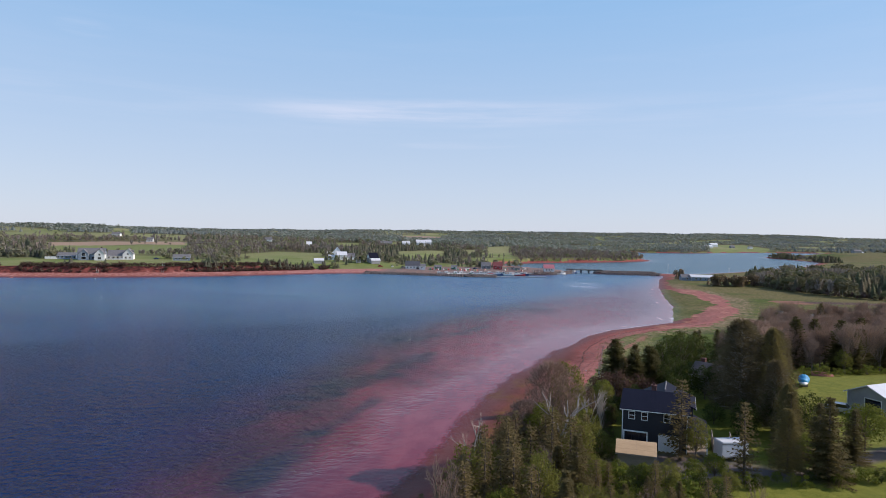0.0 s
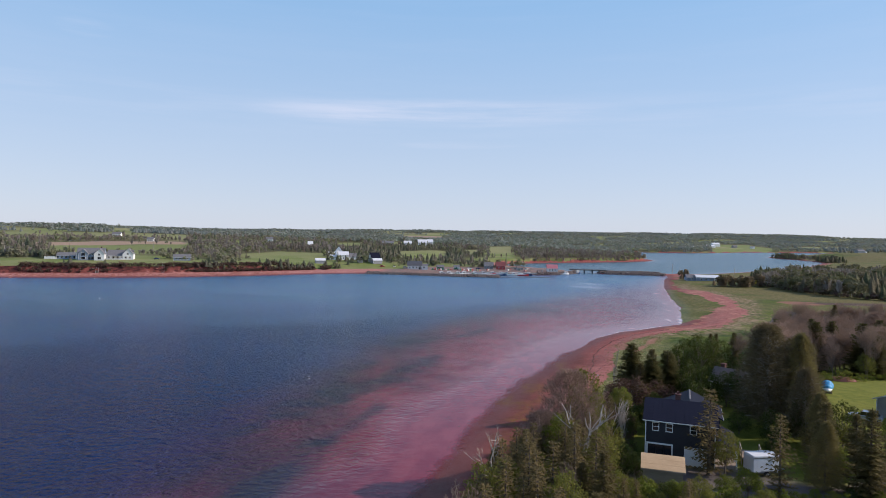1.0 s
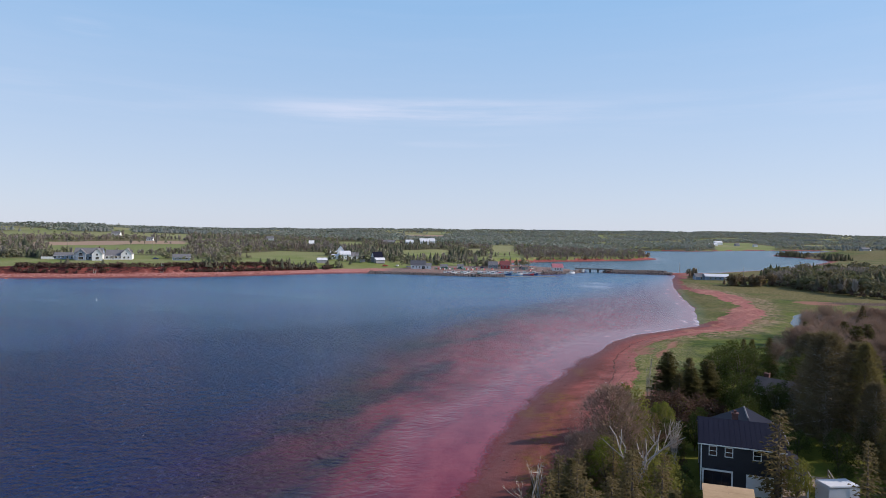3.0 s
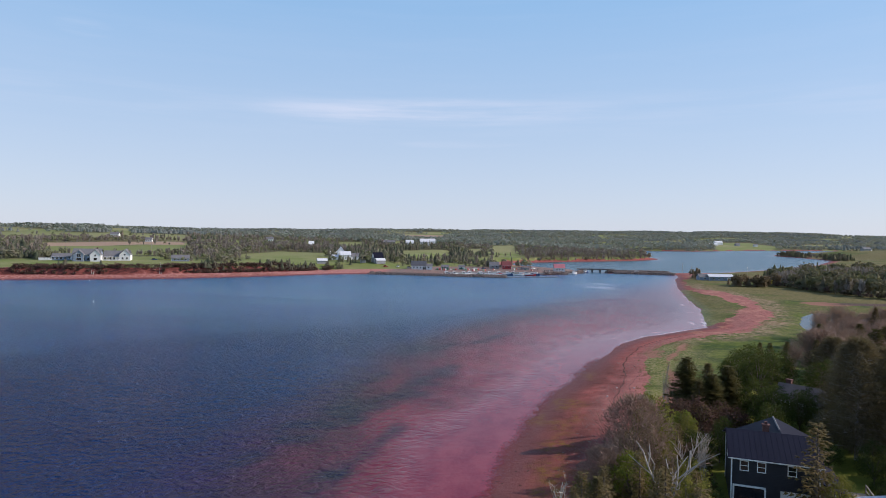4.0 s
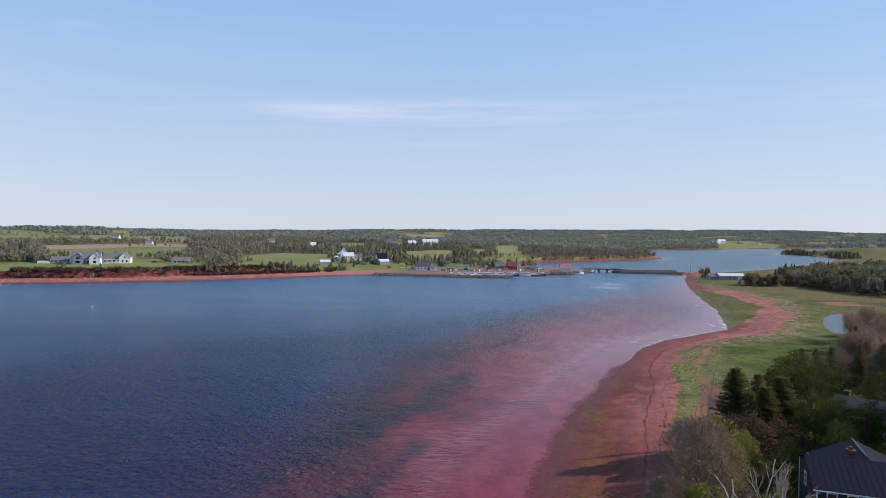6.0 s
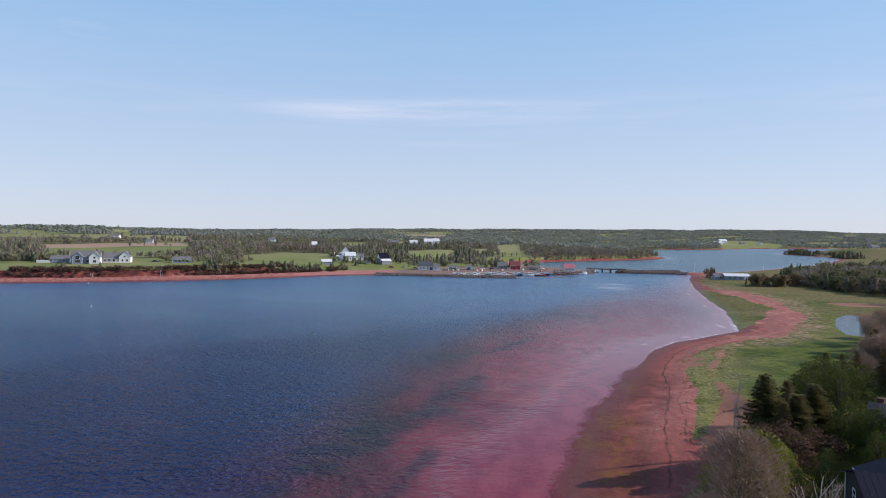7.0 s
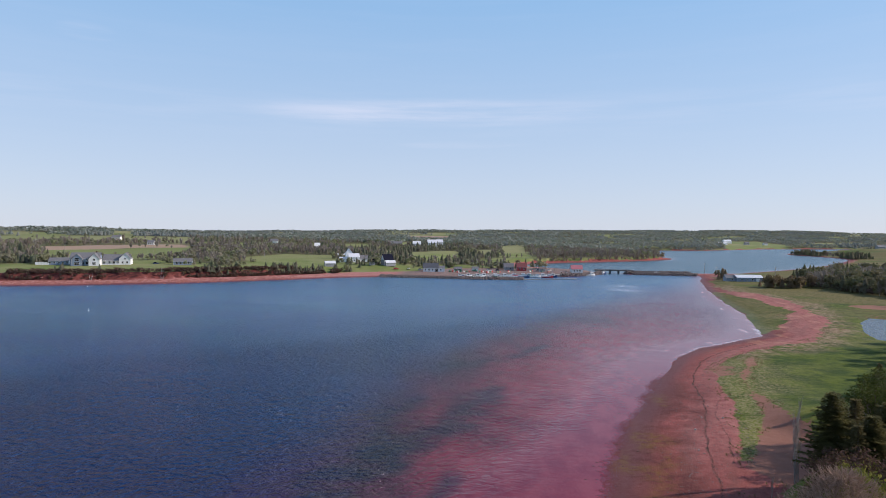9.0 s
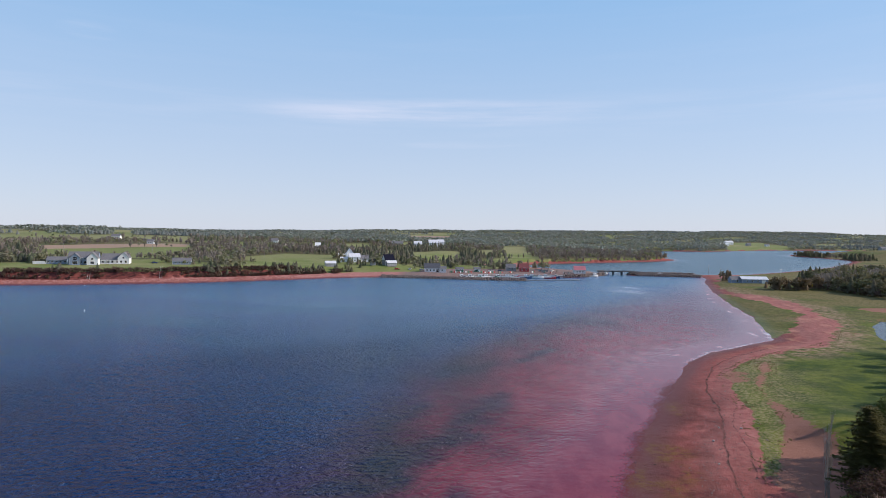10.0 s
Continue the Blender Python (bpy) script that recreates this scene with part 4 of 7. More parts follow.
BIRCH = twiggy_tree("birch_tree", 8.0, 3.3, 26, M_BIRCH, M_BUD, "white-barked birch with bare forking limbs", 2, 4, 3, 0.55, 0.8, 0.009, stem=0.34, lowfork=0.3, girth=0.0108)
SAPLING = twiggy_tree("sapling", 8.0, 1.5, 28, M_BARK, M_BUD, "thin tall sapling with brown bare stems", 3, 4, 4, 0.30, 0.7, 0.016, stem=0.42, lowfork=0.15)
DEAD = twiggy_tree("dead_tree", 5.0, 1.6, 24, M_BIRCH, M_DEAD, "bleached dead tree leaning over the beach", 2, 3, 3, 0.4, 0.6, 0.016, lean=(-0.35, 0.05), girth=0.013)
SNAG = twiggy_tree("dead_tree", 7.5, 0.75, 25, M_BIRCH, M_DEAD, "thin grey dead trees at the beach edge", 3, 4, 3, 0.2, 0.6, 0.02, lowfork=0.1)

NATIVE = {}
for o in SPR + [LARCH] + LEAF + SHRUB + BROWN + [BIRCH, SAPLING, DEAD, SNAG]:
    NATIVE[o] = max((c.bound_box[6][2] for c in o.children))
ALL_PROTO = list(NATIVE)
used = set()


def plant(proto, x, y, h=None, wide=1.0, turn=None, label="", sink=0.0):
    """Stands a copy of a tree on the ground; the first one is the model itself."""
    s = (h or NATIVE[proto]) / NATIVE[proto]
    a = random.uniform(0, 360) if turn is None else turn
    m = pose(x, y, gz(x, y) - sink, 0, 0, a)
    if proto in used:
        ob = copy_thing(proto, m)
    else:
        ob = proto
        used.add(proto)
    ob.matrix_basis = m @ Matrix.Diagonal((s * wide, s * wide, s, 1))
    if label:
        ob["label"] = label
    return ob


random.seed(7)
# big single trees round the house and along the meadow
for proto, x, y, h, wide in (
        (SPR[0], 11.6, 118.2, 8.9, 1.55), (SPR[0], 14.6, 115.2, 7.2, 1.6), (SPR[1], 15.2, 121.5, 7.6, 1.6), (SPR[0], 17.4, 117.6, 8.0, 1.5), (SPR[1], 12.6, 114.2, 6.4, 1.5), (LEAF[2], 27.0, 140.0, 8.5, 1.0), (LEAF[2], 24.0, 137.5, 8.0, 1.0), (SPR[1], 32, 152, 8.0, 1.2),
        (SPR[1], 36, 150, 8.4, 1.2), (SPR[1], 31, 143, 8.4, 1.1), (LEAF[2], 25, 129, 8.6, 1.05), 
        (LEAF[2], 28.5, 133, 8.4, 1.0), (LEAF[2], 22.5, 133.5, 7.6, 1.0), (SPR[3], 27.8, 102.8, 15.2, 1.0), (LARCH, 31.6, 101.5, 14.0, 0.85), (LARCH, 34.0, 108.5, 11.0, 0.9),
        (SPR[2], 15.6, 82.4, 9.8, 1.2), (SPR[2], 21.2, 77.2, 8.8, 1.0), (SPR[1], 30.3, 79.2, 9.4, 1.25), (LARCH, 26.7, 80.6, 7.4, 1.0),
        (LEAF[0], 39.2, 91.0, 6.2, 1.15), (LEAF[2], 31.0, 96.0, 7.5, 0.9), (LEAF[2], 35.0, 96.5, 6.0, 1.0), (SPR[1], 33.0, 88.0, 6.5, 1.3),
        (LEAF[1], 17.3, 82.2, 5.4, 0.8), (LEAF[2], 19, 105, 6.0, 0.9), (LEAF[2], 13, 102.5, 4.6, 0.9), (LEAF[1], 8.5, 102, 4.6, 1.0)):
    plant(proto, x, y, h, wide)

# bluff strip: mixed young trees down to the beach
rng = random.Random(31)
yy = 46.0
while yy < 101:
    x0 = float(np.interp(yy, [46, 62, 75, 90, 105, 113], [-15, -12.5, -9.0, -6.0, -2.0, 1.5]))
    x1 = float(np.interp(yy, [46, 64, 66, 72, 76, 84, 96, 113], [22, 20, 13, 6.5, 5, 5.5, 6.5, 8]))
    xx = x0 + rng.uniform(0, 2)
    while xx < x1:
        x, y = xx + rng.uniform(-0.7, 0.7), yy + rng.uniform(-1.0, 1.0)
        q = rng.random()
        if math.hypot(x - 0.2, y - 89.2) < 3.6 or y > 97:
            xx += rng.uniform(1.7, 2.5)
            continue
        edge_f = (xx - x0) / max(1, x1 - x0)
        hh = rng.uniform(0.75, 1.2) * (0.60 if (y < 76 and x > 4.5) else 1.0) * (1.0 if y < 74 else 0.86) * (0.72 if y > 83 else 1.0) * (0.6 if x < -8 else 1.0)
        if q < 0.07:
            plant(SAPLING, x, y, 8.2 * hh, 1.15)
        elif y < 96 and q < 0.42:
            plant(SPR[2], x, y, 7.4 * hh, 1.1)
        elif y < 96 and q < 0.55:
            plant(SPR[1], x, y, 6.6 * hh, 1.2)
        elif q < 0.73:
            plant(LEAF[0] if rng.random() < 0.35 else LEAF[1], x, y, (4.0 + 2.2 * min(1, edge_f * 2)) * hh, 1.0)
        elif q < 0.90:
            plant(LEAF[1], x, y, 6.4 * hh, 0.75)
        else:
            plant(SHRUB[0], x, y, 2.4 * hh, 1.1)
        xx += rng.uniform(1.7, 2.5)
    yy += rng.uniform(2.4, 3.2)
for proto, x, y, h, wide, turn in (
        (BROWN[0], 0.6, 88.6, 10.6, 0.80, 10), (LEAF[1], 2.6, 91.0, 10.0, 0.70, 20), (BROWN[0], -2.6, 85.0, 7.2, 0.9, 70), (SHRUB[1], 10.6, 108.4, 4.8, 1.4, 40), (LEAF[0], 8.4, 104.4, 4.6, 1.0, 30), (LEAF[1], 1.0, 101.0, 4.2, 1.0, 60), (LEAF[1], 4.4, 100.6, 3.8, 1.0, 90), (SHRUB[1], 5.6, 104.6, 3.4, 1.0, 0), (SHRUB[1], 6.4, 100.0, 3.4, 1.0, 0), (LEAF[2], 7.4, 91.0, 4.4, 0.8, 0), (SHRUB[1], 7.4, 94.0, 3.6, 1.0, 50), (LEAF[2], 8.0, 97.2, 4.2, 0.9, 70), (SHRUB[1], 7.0, 87.4, 3.0, 0.9, 120), (LEAF[2], 11.5, 98.5, 4.6, 1.0, 20),
        (BIRCH, 1.8, 76.5, 10.0, 1.15, 40), (BIRCH, 5.6, 87.0, 7.4, 1.0, 100), (DEAD, -6.2, 73.4, 8.4, 1.0, 30), (SNAG, 6.8, 86.4, 7.2, 1.6, 0), (DEAD, -6.6, 84.2, 4.8, 1.0, 0),
        (SNAG, 9.4, 122.6, 11.5, 0.7, 50), (SNAG, 9.9, 123.2, 8.0, 0.8, 150), (SNAG, 9.0, 121.4, 4.5, 1.0, 250), (SNAG, 5.2, 117.5, 3.0, 1.2, 0),
        (SHRUB[1], 12.6, 110.0, 5.0, 1.3, 0), (SHRUB[1], 9.6, 111.6, 4.4, 1.2, 90), (SHRUB[1], 16.0, 111.0, 3.8, 1.0, 200), 
        (LEAF[1], 12.8, 119.5, 4.2, 1.0, 0), (SHRUB[1], 7.2, 96.8, 3.0, 0.9, 30), (BROWN[1], 4.2, 95.0, 6.2, 1.1, 77)):
    plant(proto, x, y, h, wide, turn)
# hedge and shrubs in front of the driveway
for i in range(30):
    x = 4.5 + i * 1.25
    if x < 19:
        y, h = 71.4 + 1.1 * math.sin(i * 1.7) + 0.10 * (x - 11), rng.uniform(2.4, 3.6)
    else:
        y, h = 75.8 + 0.6 * math.sin(i * 1.7) + 0.32 * (x - 22), rng.uniform(1.0, 1.9)
    plant((LEAF[0], LEAF[2], SHRUB[0], LEAF[1])[(i * 3 + i // 4) % 4], x, y, h, 1.25)
for i in range(11):
    plant((LEAF[2], SHRUB[0], LEAF[0])[i % 3], 3.0 + i * 1.5, 67.6 + 0.9 * math.sin(i * 2.3), rng.uniform(1.8, 3.0), 1.25)
for x, y, h in ((6.6, 83.0, 3.0), (7.4, 85.6, 2.6), (6.4, 80.6, 3.4), (7.6, 79.6, 2.4), (8.6, 96.2, 3.0), (9.4, 99.2, 3.4), (12.4, 97.4, 3.0), (15.6, 98.6, 3.2), (18.2, 97.8, 2.6), (23.4, 99.4, 3.2), (24.6, 90.2, 2.2)):
    plant(LEAF[2], x, y, h, 1.3)
# broad dark trees between house and lawn
for proto, x, y, h, wide in ((LEAF[2], 21, 111, 7, 0.9), (LEAF[2], 19.5, 118.5, 5.0, 0.9), (SPR[0], 19, 124, 6.2, 1.2), (LEAF[2], 33, 126, 8, 1.0), (SPR[3], 37.5, 118, 11.5, 1.0),
                             (SPR[1], 40, 130, 9, 1.1), (SPR[3], 36.8, 132, 10.8, 1.25), (LEAF[0], 5.2, 74.4, 2.6, 1.3), (LEAF[0], 7.8, 73.8, 2.5, 1.3), (LEAF[0], 10.4, 73.6, 2.4, 1.3), (LEAF[1], 13.0, 74.2, 2.8, 1.3), (LEAF[0], 15.6, 75.2, 2.8, 1.2), (LEAF[0], 18.0, 76.4, 3.2, 1.2), (LEAF[1], 12.6, 111.4, 3.6, 1.1), (LEAF[0], 29.5, 84.5, 3.5, 1.1), (LEAF[1], 34, 91, 4.5, 1.1),
                             (LEAF[0], 44, 90, 4.2, 1.2), (SPR[1], 50, 94, 7, 1.1), (LEAF[2], 19.6, 106.5, 4.4, 1.1), (LARCH, 31, 112, 12.5, 0.9), (SPR[3], 33, 117, 12, 1.0), (LEAF[2], 20.5, 115.5, 7.0, 0.9), (LEAF[2], 20.6, 112.5, 6.0, 0.9), (LARCH, 30.5, 92.0, 8.0, 1.0), (SPR[1], 29.0, 87.0, 8.0, 1.2), (SPR[1], 35.4, 85.5, 6.6, 1.3),
                             (LEAF[2], 26.0, 94.5, 5.0, 1.0), (LEAF[2], 25.4, 113.4, 5.8, 1.0), (LEAF[2], 27.2, 116.2, 5.6, 0.9), (LEAF[2], 22.8, 115.0, 6.0, 1.0), (SPR[3], 30.4, 96.2, 10.4, 0.8), (SPR[1], 30.0, 106.5, 8.0, 1.2)):
    plant(proto, x, y, h, wide)
# leafless wood with spruces behind the lawn
n_wood = 0
while n_wood < 235:
    x, y = rng.uniform(36, 128), rng.uniform(140, 252)
    lawn_edge = float(np.interp(x, [36, 50, 68, 130], [150, 141, 150, 172]))
    top_edge = float(np.interp(x, [36, 45, 62, 80, 128], [158, 172, 208, 246, 240]))
    if y < lawn_edge or y > top_edge:
        continue
    q = rng.random()
    near_lawn = y < lawn_edge + 22
    if q < (0.35 if near_lawn and x > 62 else 0.12):
        plant(SPR[rng.randrange(2)], x, y, rng.uniform(7.5, 11.5), 1.25)
    elif q < 0.90:
        plant(BROWN[1 if rng.random() < 0.88 else 0], x, y, rng.uniform(7.5, 11.5), 1.15)
    else:
        plant(LEAF[1], x, y, rng.uniform(4, 6), 1.1)
    n_wood += 1
for i in range(16):
    x = 50 + i * 3.6
    plant(SHRUB[0], x, float(np.interp(x, [36, 50, 68, 130], [150, 140, 149, 171])) - rng.uniform(0, 2), rng.uniform(1.2, 2.4), 1.2)
for o in ALL_PROTO:
    o["group"] = "trees of the near shore"

# ---- far woods, joined ----


def spruce_lod(seed, tiers, seg, r=0.20):
    rng = random.Random(seed)
    v, t = [], []
    for i in range(tiers):
        z0 = 0.06 + 0.86 * i / tiers
        z1 = min(1.0, z0 + 1.75 / tiers)
        rr = r * (1 - 0.9 * i / tiers)
        c = len(v)
        v.append((rng.uniform(-.01, .01), rng.uniform(-.01, .01), z1))
        a0 = rng.uniform(0, 6)
        for j in range(seg):
            a = a0 + 6.283 * j / seg
            q = rr * (rng.uniform(0.95, 1.25) if j % 2 else rng.uniform(0.45, 0.7))
            v.append((q * math.cos(a), q * math.sin(a), z0 + (0 if j % 2 else 0.5 / tiers) + rng.uniform(-.02, .02)))
        for j in range(seg):
            t.append((c, c + 1 + j, c + 1 + (j + 1) % seg))
    return np.array(v), np.array(t), np.zeros(len(t), int)


def leafy_lod(seed, n, r=0.30, size=0.13, trunk=True, low=0.22):
    rng = random.Random(seed)
    v, t, m = [], [], []
    for i in range(n):
        while True:
            d = vec(rng).normalized()
            if d.z > -0.55:
                break
        f = rng.random() ** 0.35
        wob = 0.8 + 0.35 * math.sin(3 * math.atan2(d.y, d.x) + seed) * rng.random()
        p = Vector((d.x * r * f * wob, d.y * r * f * wob, 0.5 + low * 0.5 + d.z * f * (0.5 - low * 0.5)))
        nr = (d + vec(rng, 0.5)).normalized()
        s = nr.orthogonal().normalized()
        s.rotate(Matrix.Rotation(rng.uniform(0, 6.28), 3, nr))
        u = nr.cross(s)
        a, b = size * rng.uniform(0.5, 1.1), size * rng.uniform(0.4, 0.8)
        c = len(v)
        v += [p - s * a, p + u * b, p + s * a, p - u * b]
        t += [(c, c + 1, c + 2), (c, c + 2, c + 3)]
        m += [0, 0]
    if trunk:
        c = len(v)
        v += [Vector((0.014, 0, 0)), Vector((-0.007, 0.012, 0)), Vector((-0.007, -0.012, 0)), Vector((0, 0, 0.75))]
        t += [(c, c + 1, c + 3), (c + 1, c + 2, c + 3), (c + 2, c, c + 3)]
        m += [1, 1, 1]
    return np.array([tuple(p) for p in v]), np.array(t), np.array(m)


def bare_lod(seed, n, r=0.24):
    rng = random.Random(seed)
    v, t, m = [], [], []
    for i in range(n):
        z0 = rng.uniform(0.15, 0.6)
        a, q = rng.uniform(0, 6.28), rng.uniform(0.2, 1.0)
        b = Vector((0.05 * math.cos(a), 0.05 * math.sin(a), z0))
        e = Vector((r * q * math.cos(a), r * q * math.sin(a), min(1.0, z0 + rng.uniform(0.2, 0.5))))
        s = (e - b).cross(vec(rng)).normalized() * rng.uniform(0.014, 0.034)
        c = len(v)
        v += [b + s * 0.5, b - s * 0.5, e + s, e - s]
        t += [(c, c + 1, c + 2), (c + 1, c + 3, c + 2)]
        m += [0, 0]
    c = len(v)
    v += [Vector((0.016, 0, 0)), Vector((-0.008, 0.014, 0)), Vector((-0.008, -0.014, 0)), Vector((0, 0, 0.85))]
    t += [(c, c + 1, c + 3), (c + 1, c + 2, c + 3), (c + 2, c, c + 3)]
    m += [1, 1, 1]
    return np.array([tuple(p) for p in v]), np.array(t), np.array(m)


def scatter(name, kinds, x, y, h, wide, label, mats, seed):
    """Many trees joined into one mesh: kinds are (vertices, triangles, materials)."""
    r = np.random.RandomState(seed)
    z = ground_height(x, y) - 0.15
    pick = r.randint(0, len(kinds), len(x))
    vs, ts, ms, tint = [], [], [], []
    off = 0
    for i, (v, t, m) in enumerate(kinds):
        s = np.nonzero(pick == i)[0]
        if not len(s):
            continue
        a = r.uniform(0, 6.283, len(s))
        ca, sa = np.cos(a)[:, None], np.sin(a)[:, None]
        hh, ww = h[s][:, None], (h[s] * wide[s])[:, None]
        X = (v[:, 0] * ca - v[:, 1] * sa) * ww + x[s][:, None]
        Y = (v[:, 0] * sa + v[:, 1] * ca) * ww + y[s][:, None]
        Z = v[:, 2] * hh + z[s][:, None]
        vs.append(np.stack([X, Y, Z], 2).reshape(-1, 3))
        ts.append((t[None] + (np.arange(len(s)) * len(v))[:, None, None] + off).reshape(-1, 3))
        ms.append(np.tile(m, len(s)))
        tint.append(np.repeat(r.uniform(0, 0.9, len(s)), len(v)))
        off += len(s) * len(v)
    ob = mesh_obj(name, np.concatenate(vs), np.concatenate(ts), mats, np.concatenate(ms), attrs=dict(tint=np.concatenate(tint)))
    return tagged(ob, label, "trees", kind="stuff")


S_MID = [spruce_lod(i, 7, 14, 0.22 + 0.025 * i) for i in range(5)]
L_MID = [leafy_lod(20 + i, 60, 0.30 + 0.03 * i) for i in range(5)]
B_MID = [bare_lod(40 + i, 44) for i in range(4)]
L_FINE = [leafy_lod(30 + i, 130, 0.28 + 0.03 * i, 0.085) for i in range(4)]
rs = np.random.RandomState(5)


def jittered(x0, x1, y0, y1, s):
    a, b = np.meshgrid(np.arange(x0, x1, s), np.arange(y0, y1, s))
    return a.ravel() + rs.uniform(-.5, .5, a.size) * s, b.ravel() + rs.uniform(-.5, .5, a.size) * s


# far shore within about a kilometre
X, Y = jittered(-760, 260, 340, 1060, 6.2)
wood = far_wood(X, Y)
view = np.abs(X + 0.17 * Y) < 0.80 * Y + 40
ok = (rs.rand(X.size) < wood * 0.95) & (signed(X, Y, FAR) > 8) & view
X, Y, DF = X[ok], Y[ok], signed(X[ok], Y[ok], FAR)
grey = np.exp(-(((X + 315) / 95) ** 2 + ((Y - 690) / 60) ** 2) ** 2)
dark = np.exp(-(((X + 185) / 95) ** 2 + ((Y - 790) / 200) ** 2) ** 2)
pale_wood = step(-110, -60, X) * step(740, 800, Y)
con = fbm(X, Y, 110, 91) + 0.7 * dark - 0.25 * pale_wood
q = rs.rand(X.size)
bare_t = (q < grey * 0.75) | ((q < 0.5) & (con < 0.16)) | (q < 0.20 * (1 - dark)) | (q < 0.72 * pale_wood)
spr_t = ~bare_t & (con + 0.4 * (rs.rand(X.size) - 0.5) > 0.24)
lea_t = ~bare_t & ~spr_t
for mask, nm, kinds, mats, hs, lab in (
        (spr_t, "spruce_woods", S_MID, [M_HAZE_SPRUCE, M_BARK], (5, 9), "dark spruce woods on the far shore"),
        (lea_t, "broadleaf_woods", L_MID, [M_HAZE_LEAF, M_BARK], (4.5, 8), "fresh green broadleaf woods on the far shore"),
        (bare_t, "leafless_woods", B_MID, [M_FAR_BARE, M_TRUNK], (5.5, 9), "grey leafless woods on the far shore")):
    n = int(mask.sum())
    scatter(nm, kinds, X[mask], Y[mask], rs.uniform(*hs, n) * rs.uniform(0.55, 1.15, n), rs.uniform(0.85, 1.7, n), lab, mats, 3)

# scattered trees and bushes along the cliff top and round the far gardens
u = rs.uniform(0, 1, 1500)
line = np.array(FAR[1:10])
seg = u * (len(line) - 1)
i0 = np.minimum(seg.astype(int), len(line) - 2)
fr = (seg - i0)[:, None]
P = line[i0] * (1 - fr) + line[i0 + 1] * fr
tang = line[i0 + 1] - line[i0]
tang = tang / np.linalg.norm(tang, axis=1)[:, None]
nrm = np.stack([-tang[:, 1], tang[:, 0]], 1)
off = rs.uniform(19.5, 30, 1500)
P = P + nrm * off[:, None]
ok = (P[:, 0] > -640) & (P[:, 0] < -185) & (fbm(P[:, 0], P[:, 1], 35, 15) > -0.22)
n = int(ok.sum())
scatter("cliff_bushes", [leafy_lod(60 + i, 34, 0.5, 0.2, False, 0.02) for i in range(4)], P[ok, 0], P[ok, 1], rs.uniform(0.8, 2.6, n), rs.uniform(1.0, 1.7, n),
        "dark brown and green bushes along the cliff top", [M_THICKET, M_BARK], 7)
ok2 = (P[:, 0] > -640) & (P[:, 0] < -185) & (rs.rand(1500) < 0.8)
n = int(ok2.sum())
scatter("cliff_thicket", [bare_lod(80 + i, 40, 0.5) for i in range(3)], P[ok2, 0], P[ok2, 1], rs.uniform(1.2, 3.4, n), rs.uniform(1.0, 1.5, n),
        "leafless brown thicket on the cliff edge", [M_THICKET, M_BARK], 8)
ok3 = (P[:, 0] > -640) & (P[:, 0] < -190) & (fbm(P[:, 0], P[:, 1], 30, 17) + 0.10 * (P[:, 0] > -300) > 0.16) & (rs.rand(1500) < 0.28) & (np.abs(P[:, 0] + 285) > 24)
n = int(ok3.sum())
scatter("cliff_spruces", S_MID, P[ok3, 0], P[ok3, 1] + 3, rs.uniform(1.6, 6.0, n), rs.uniform(1.1, 1.9, n), "small dark spruces on the cliff top", [M_HAZE_SPRUCE, M_BARK], 18)
gx_, gy_ = [], []
for cx, cy, rx, ry, n in ((-480, 500, 40, 25, 16), (-470, 470, 50, 25, 46), (-425, 452, 16, 12, 30), (-400, 456, 12, 8, 40), (-318, 492, 10, 8, 9), (-285, 500, 25, 20, 26), (-262, 470, 25, 18, 10), (-232, 455, 14, 8, 5),
                          (-185, 545, 12, 9, 12), (-172, 560, 10, 14, 14), (-180, 520, 8, 5, 7), (-140, 575, 22, 14, 16), (-118, 590, 30, 14, 22), (-70, 590, 40, 10, 24), (-205, 600, 30, 14, 20), (-165, 600, 20, 18, 20), (-380, 500, 40, 16, 14)):
    gx_.append(rs.normal(cx, rx * 0.6, n))
    gy_.append(rs.normal(cy, ry * 0.6, n))
gx_, gy_ = np.concatenate(gx_), np.concatenate(gy_)
ok = signed(gx_, gy_, FAR) > 26
gx_, gy_ = gx_[ok], gy_[ok]
half = rs.rand(len(gx_)) < 0.55
scatter("garden_spruces", S_MID, gx_[half], gy_[half], rs.uniform(2.5, 7.5, half.sum()), rs.uniform(1.0, 1.8, half.sum()), "spruces standing round the far gardens", [M_HAZE_SPRUCE, M_BARK], 9)
scatter("garden_trees", L_MID, gx_[~half], gy_[~half], rs.uniform(4, 7.5, (~half).sum()), rs.uniform(1, 1.5, (~half).sum()), "green garden trees on the far shore", [M_HAZE_LEAF, M_BARK], 10)

# hills to the horizon
X, Y = jittered(-4300, 3600, 1030, 4700, 15.5)
X2, Y2 = jittered(-1500, -740, 340, 1060, 14)
X3, Y3 = jittered(-1100, 1100, 1030, 2100, 12)
X, Y = np.concatenate([X, X2, X3]), np.concatenate([Y, Y2, Y3])
df = signed(X, Y, FAR)
hill = (df > 9) & (np.abs(X + 0.17 * Y) < 0.82 * Y + 60)
X, Y = X[hill], Y[hill]
ok = rs.rand(X.size) < far_wood(X, Y) * 0.9
X, Y = X[ok], Y[ok]
con = fbm(X, Y, 240, 95) + 0.4 * (rs.rand(X.size) - 0.5)
big = 1 + 0.55 * step(1500, 3200, Y)
m1 = con > 0.22
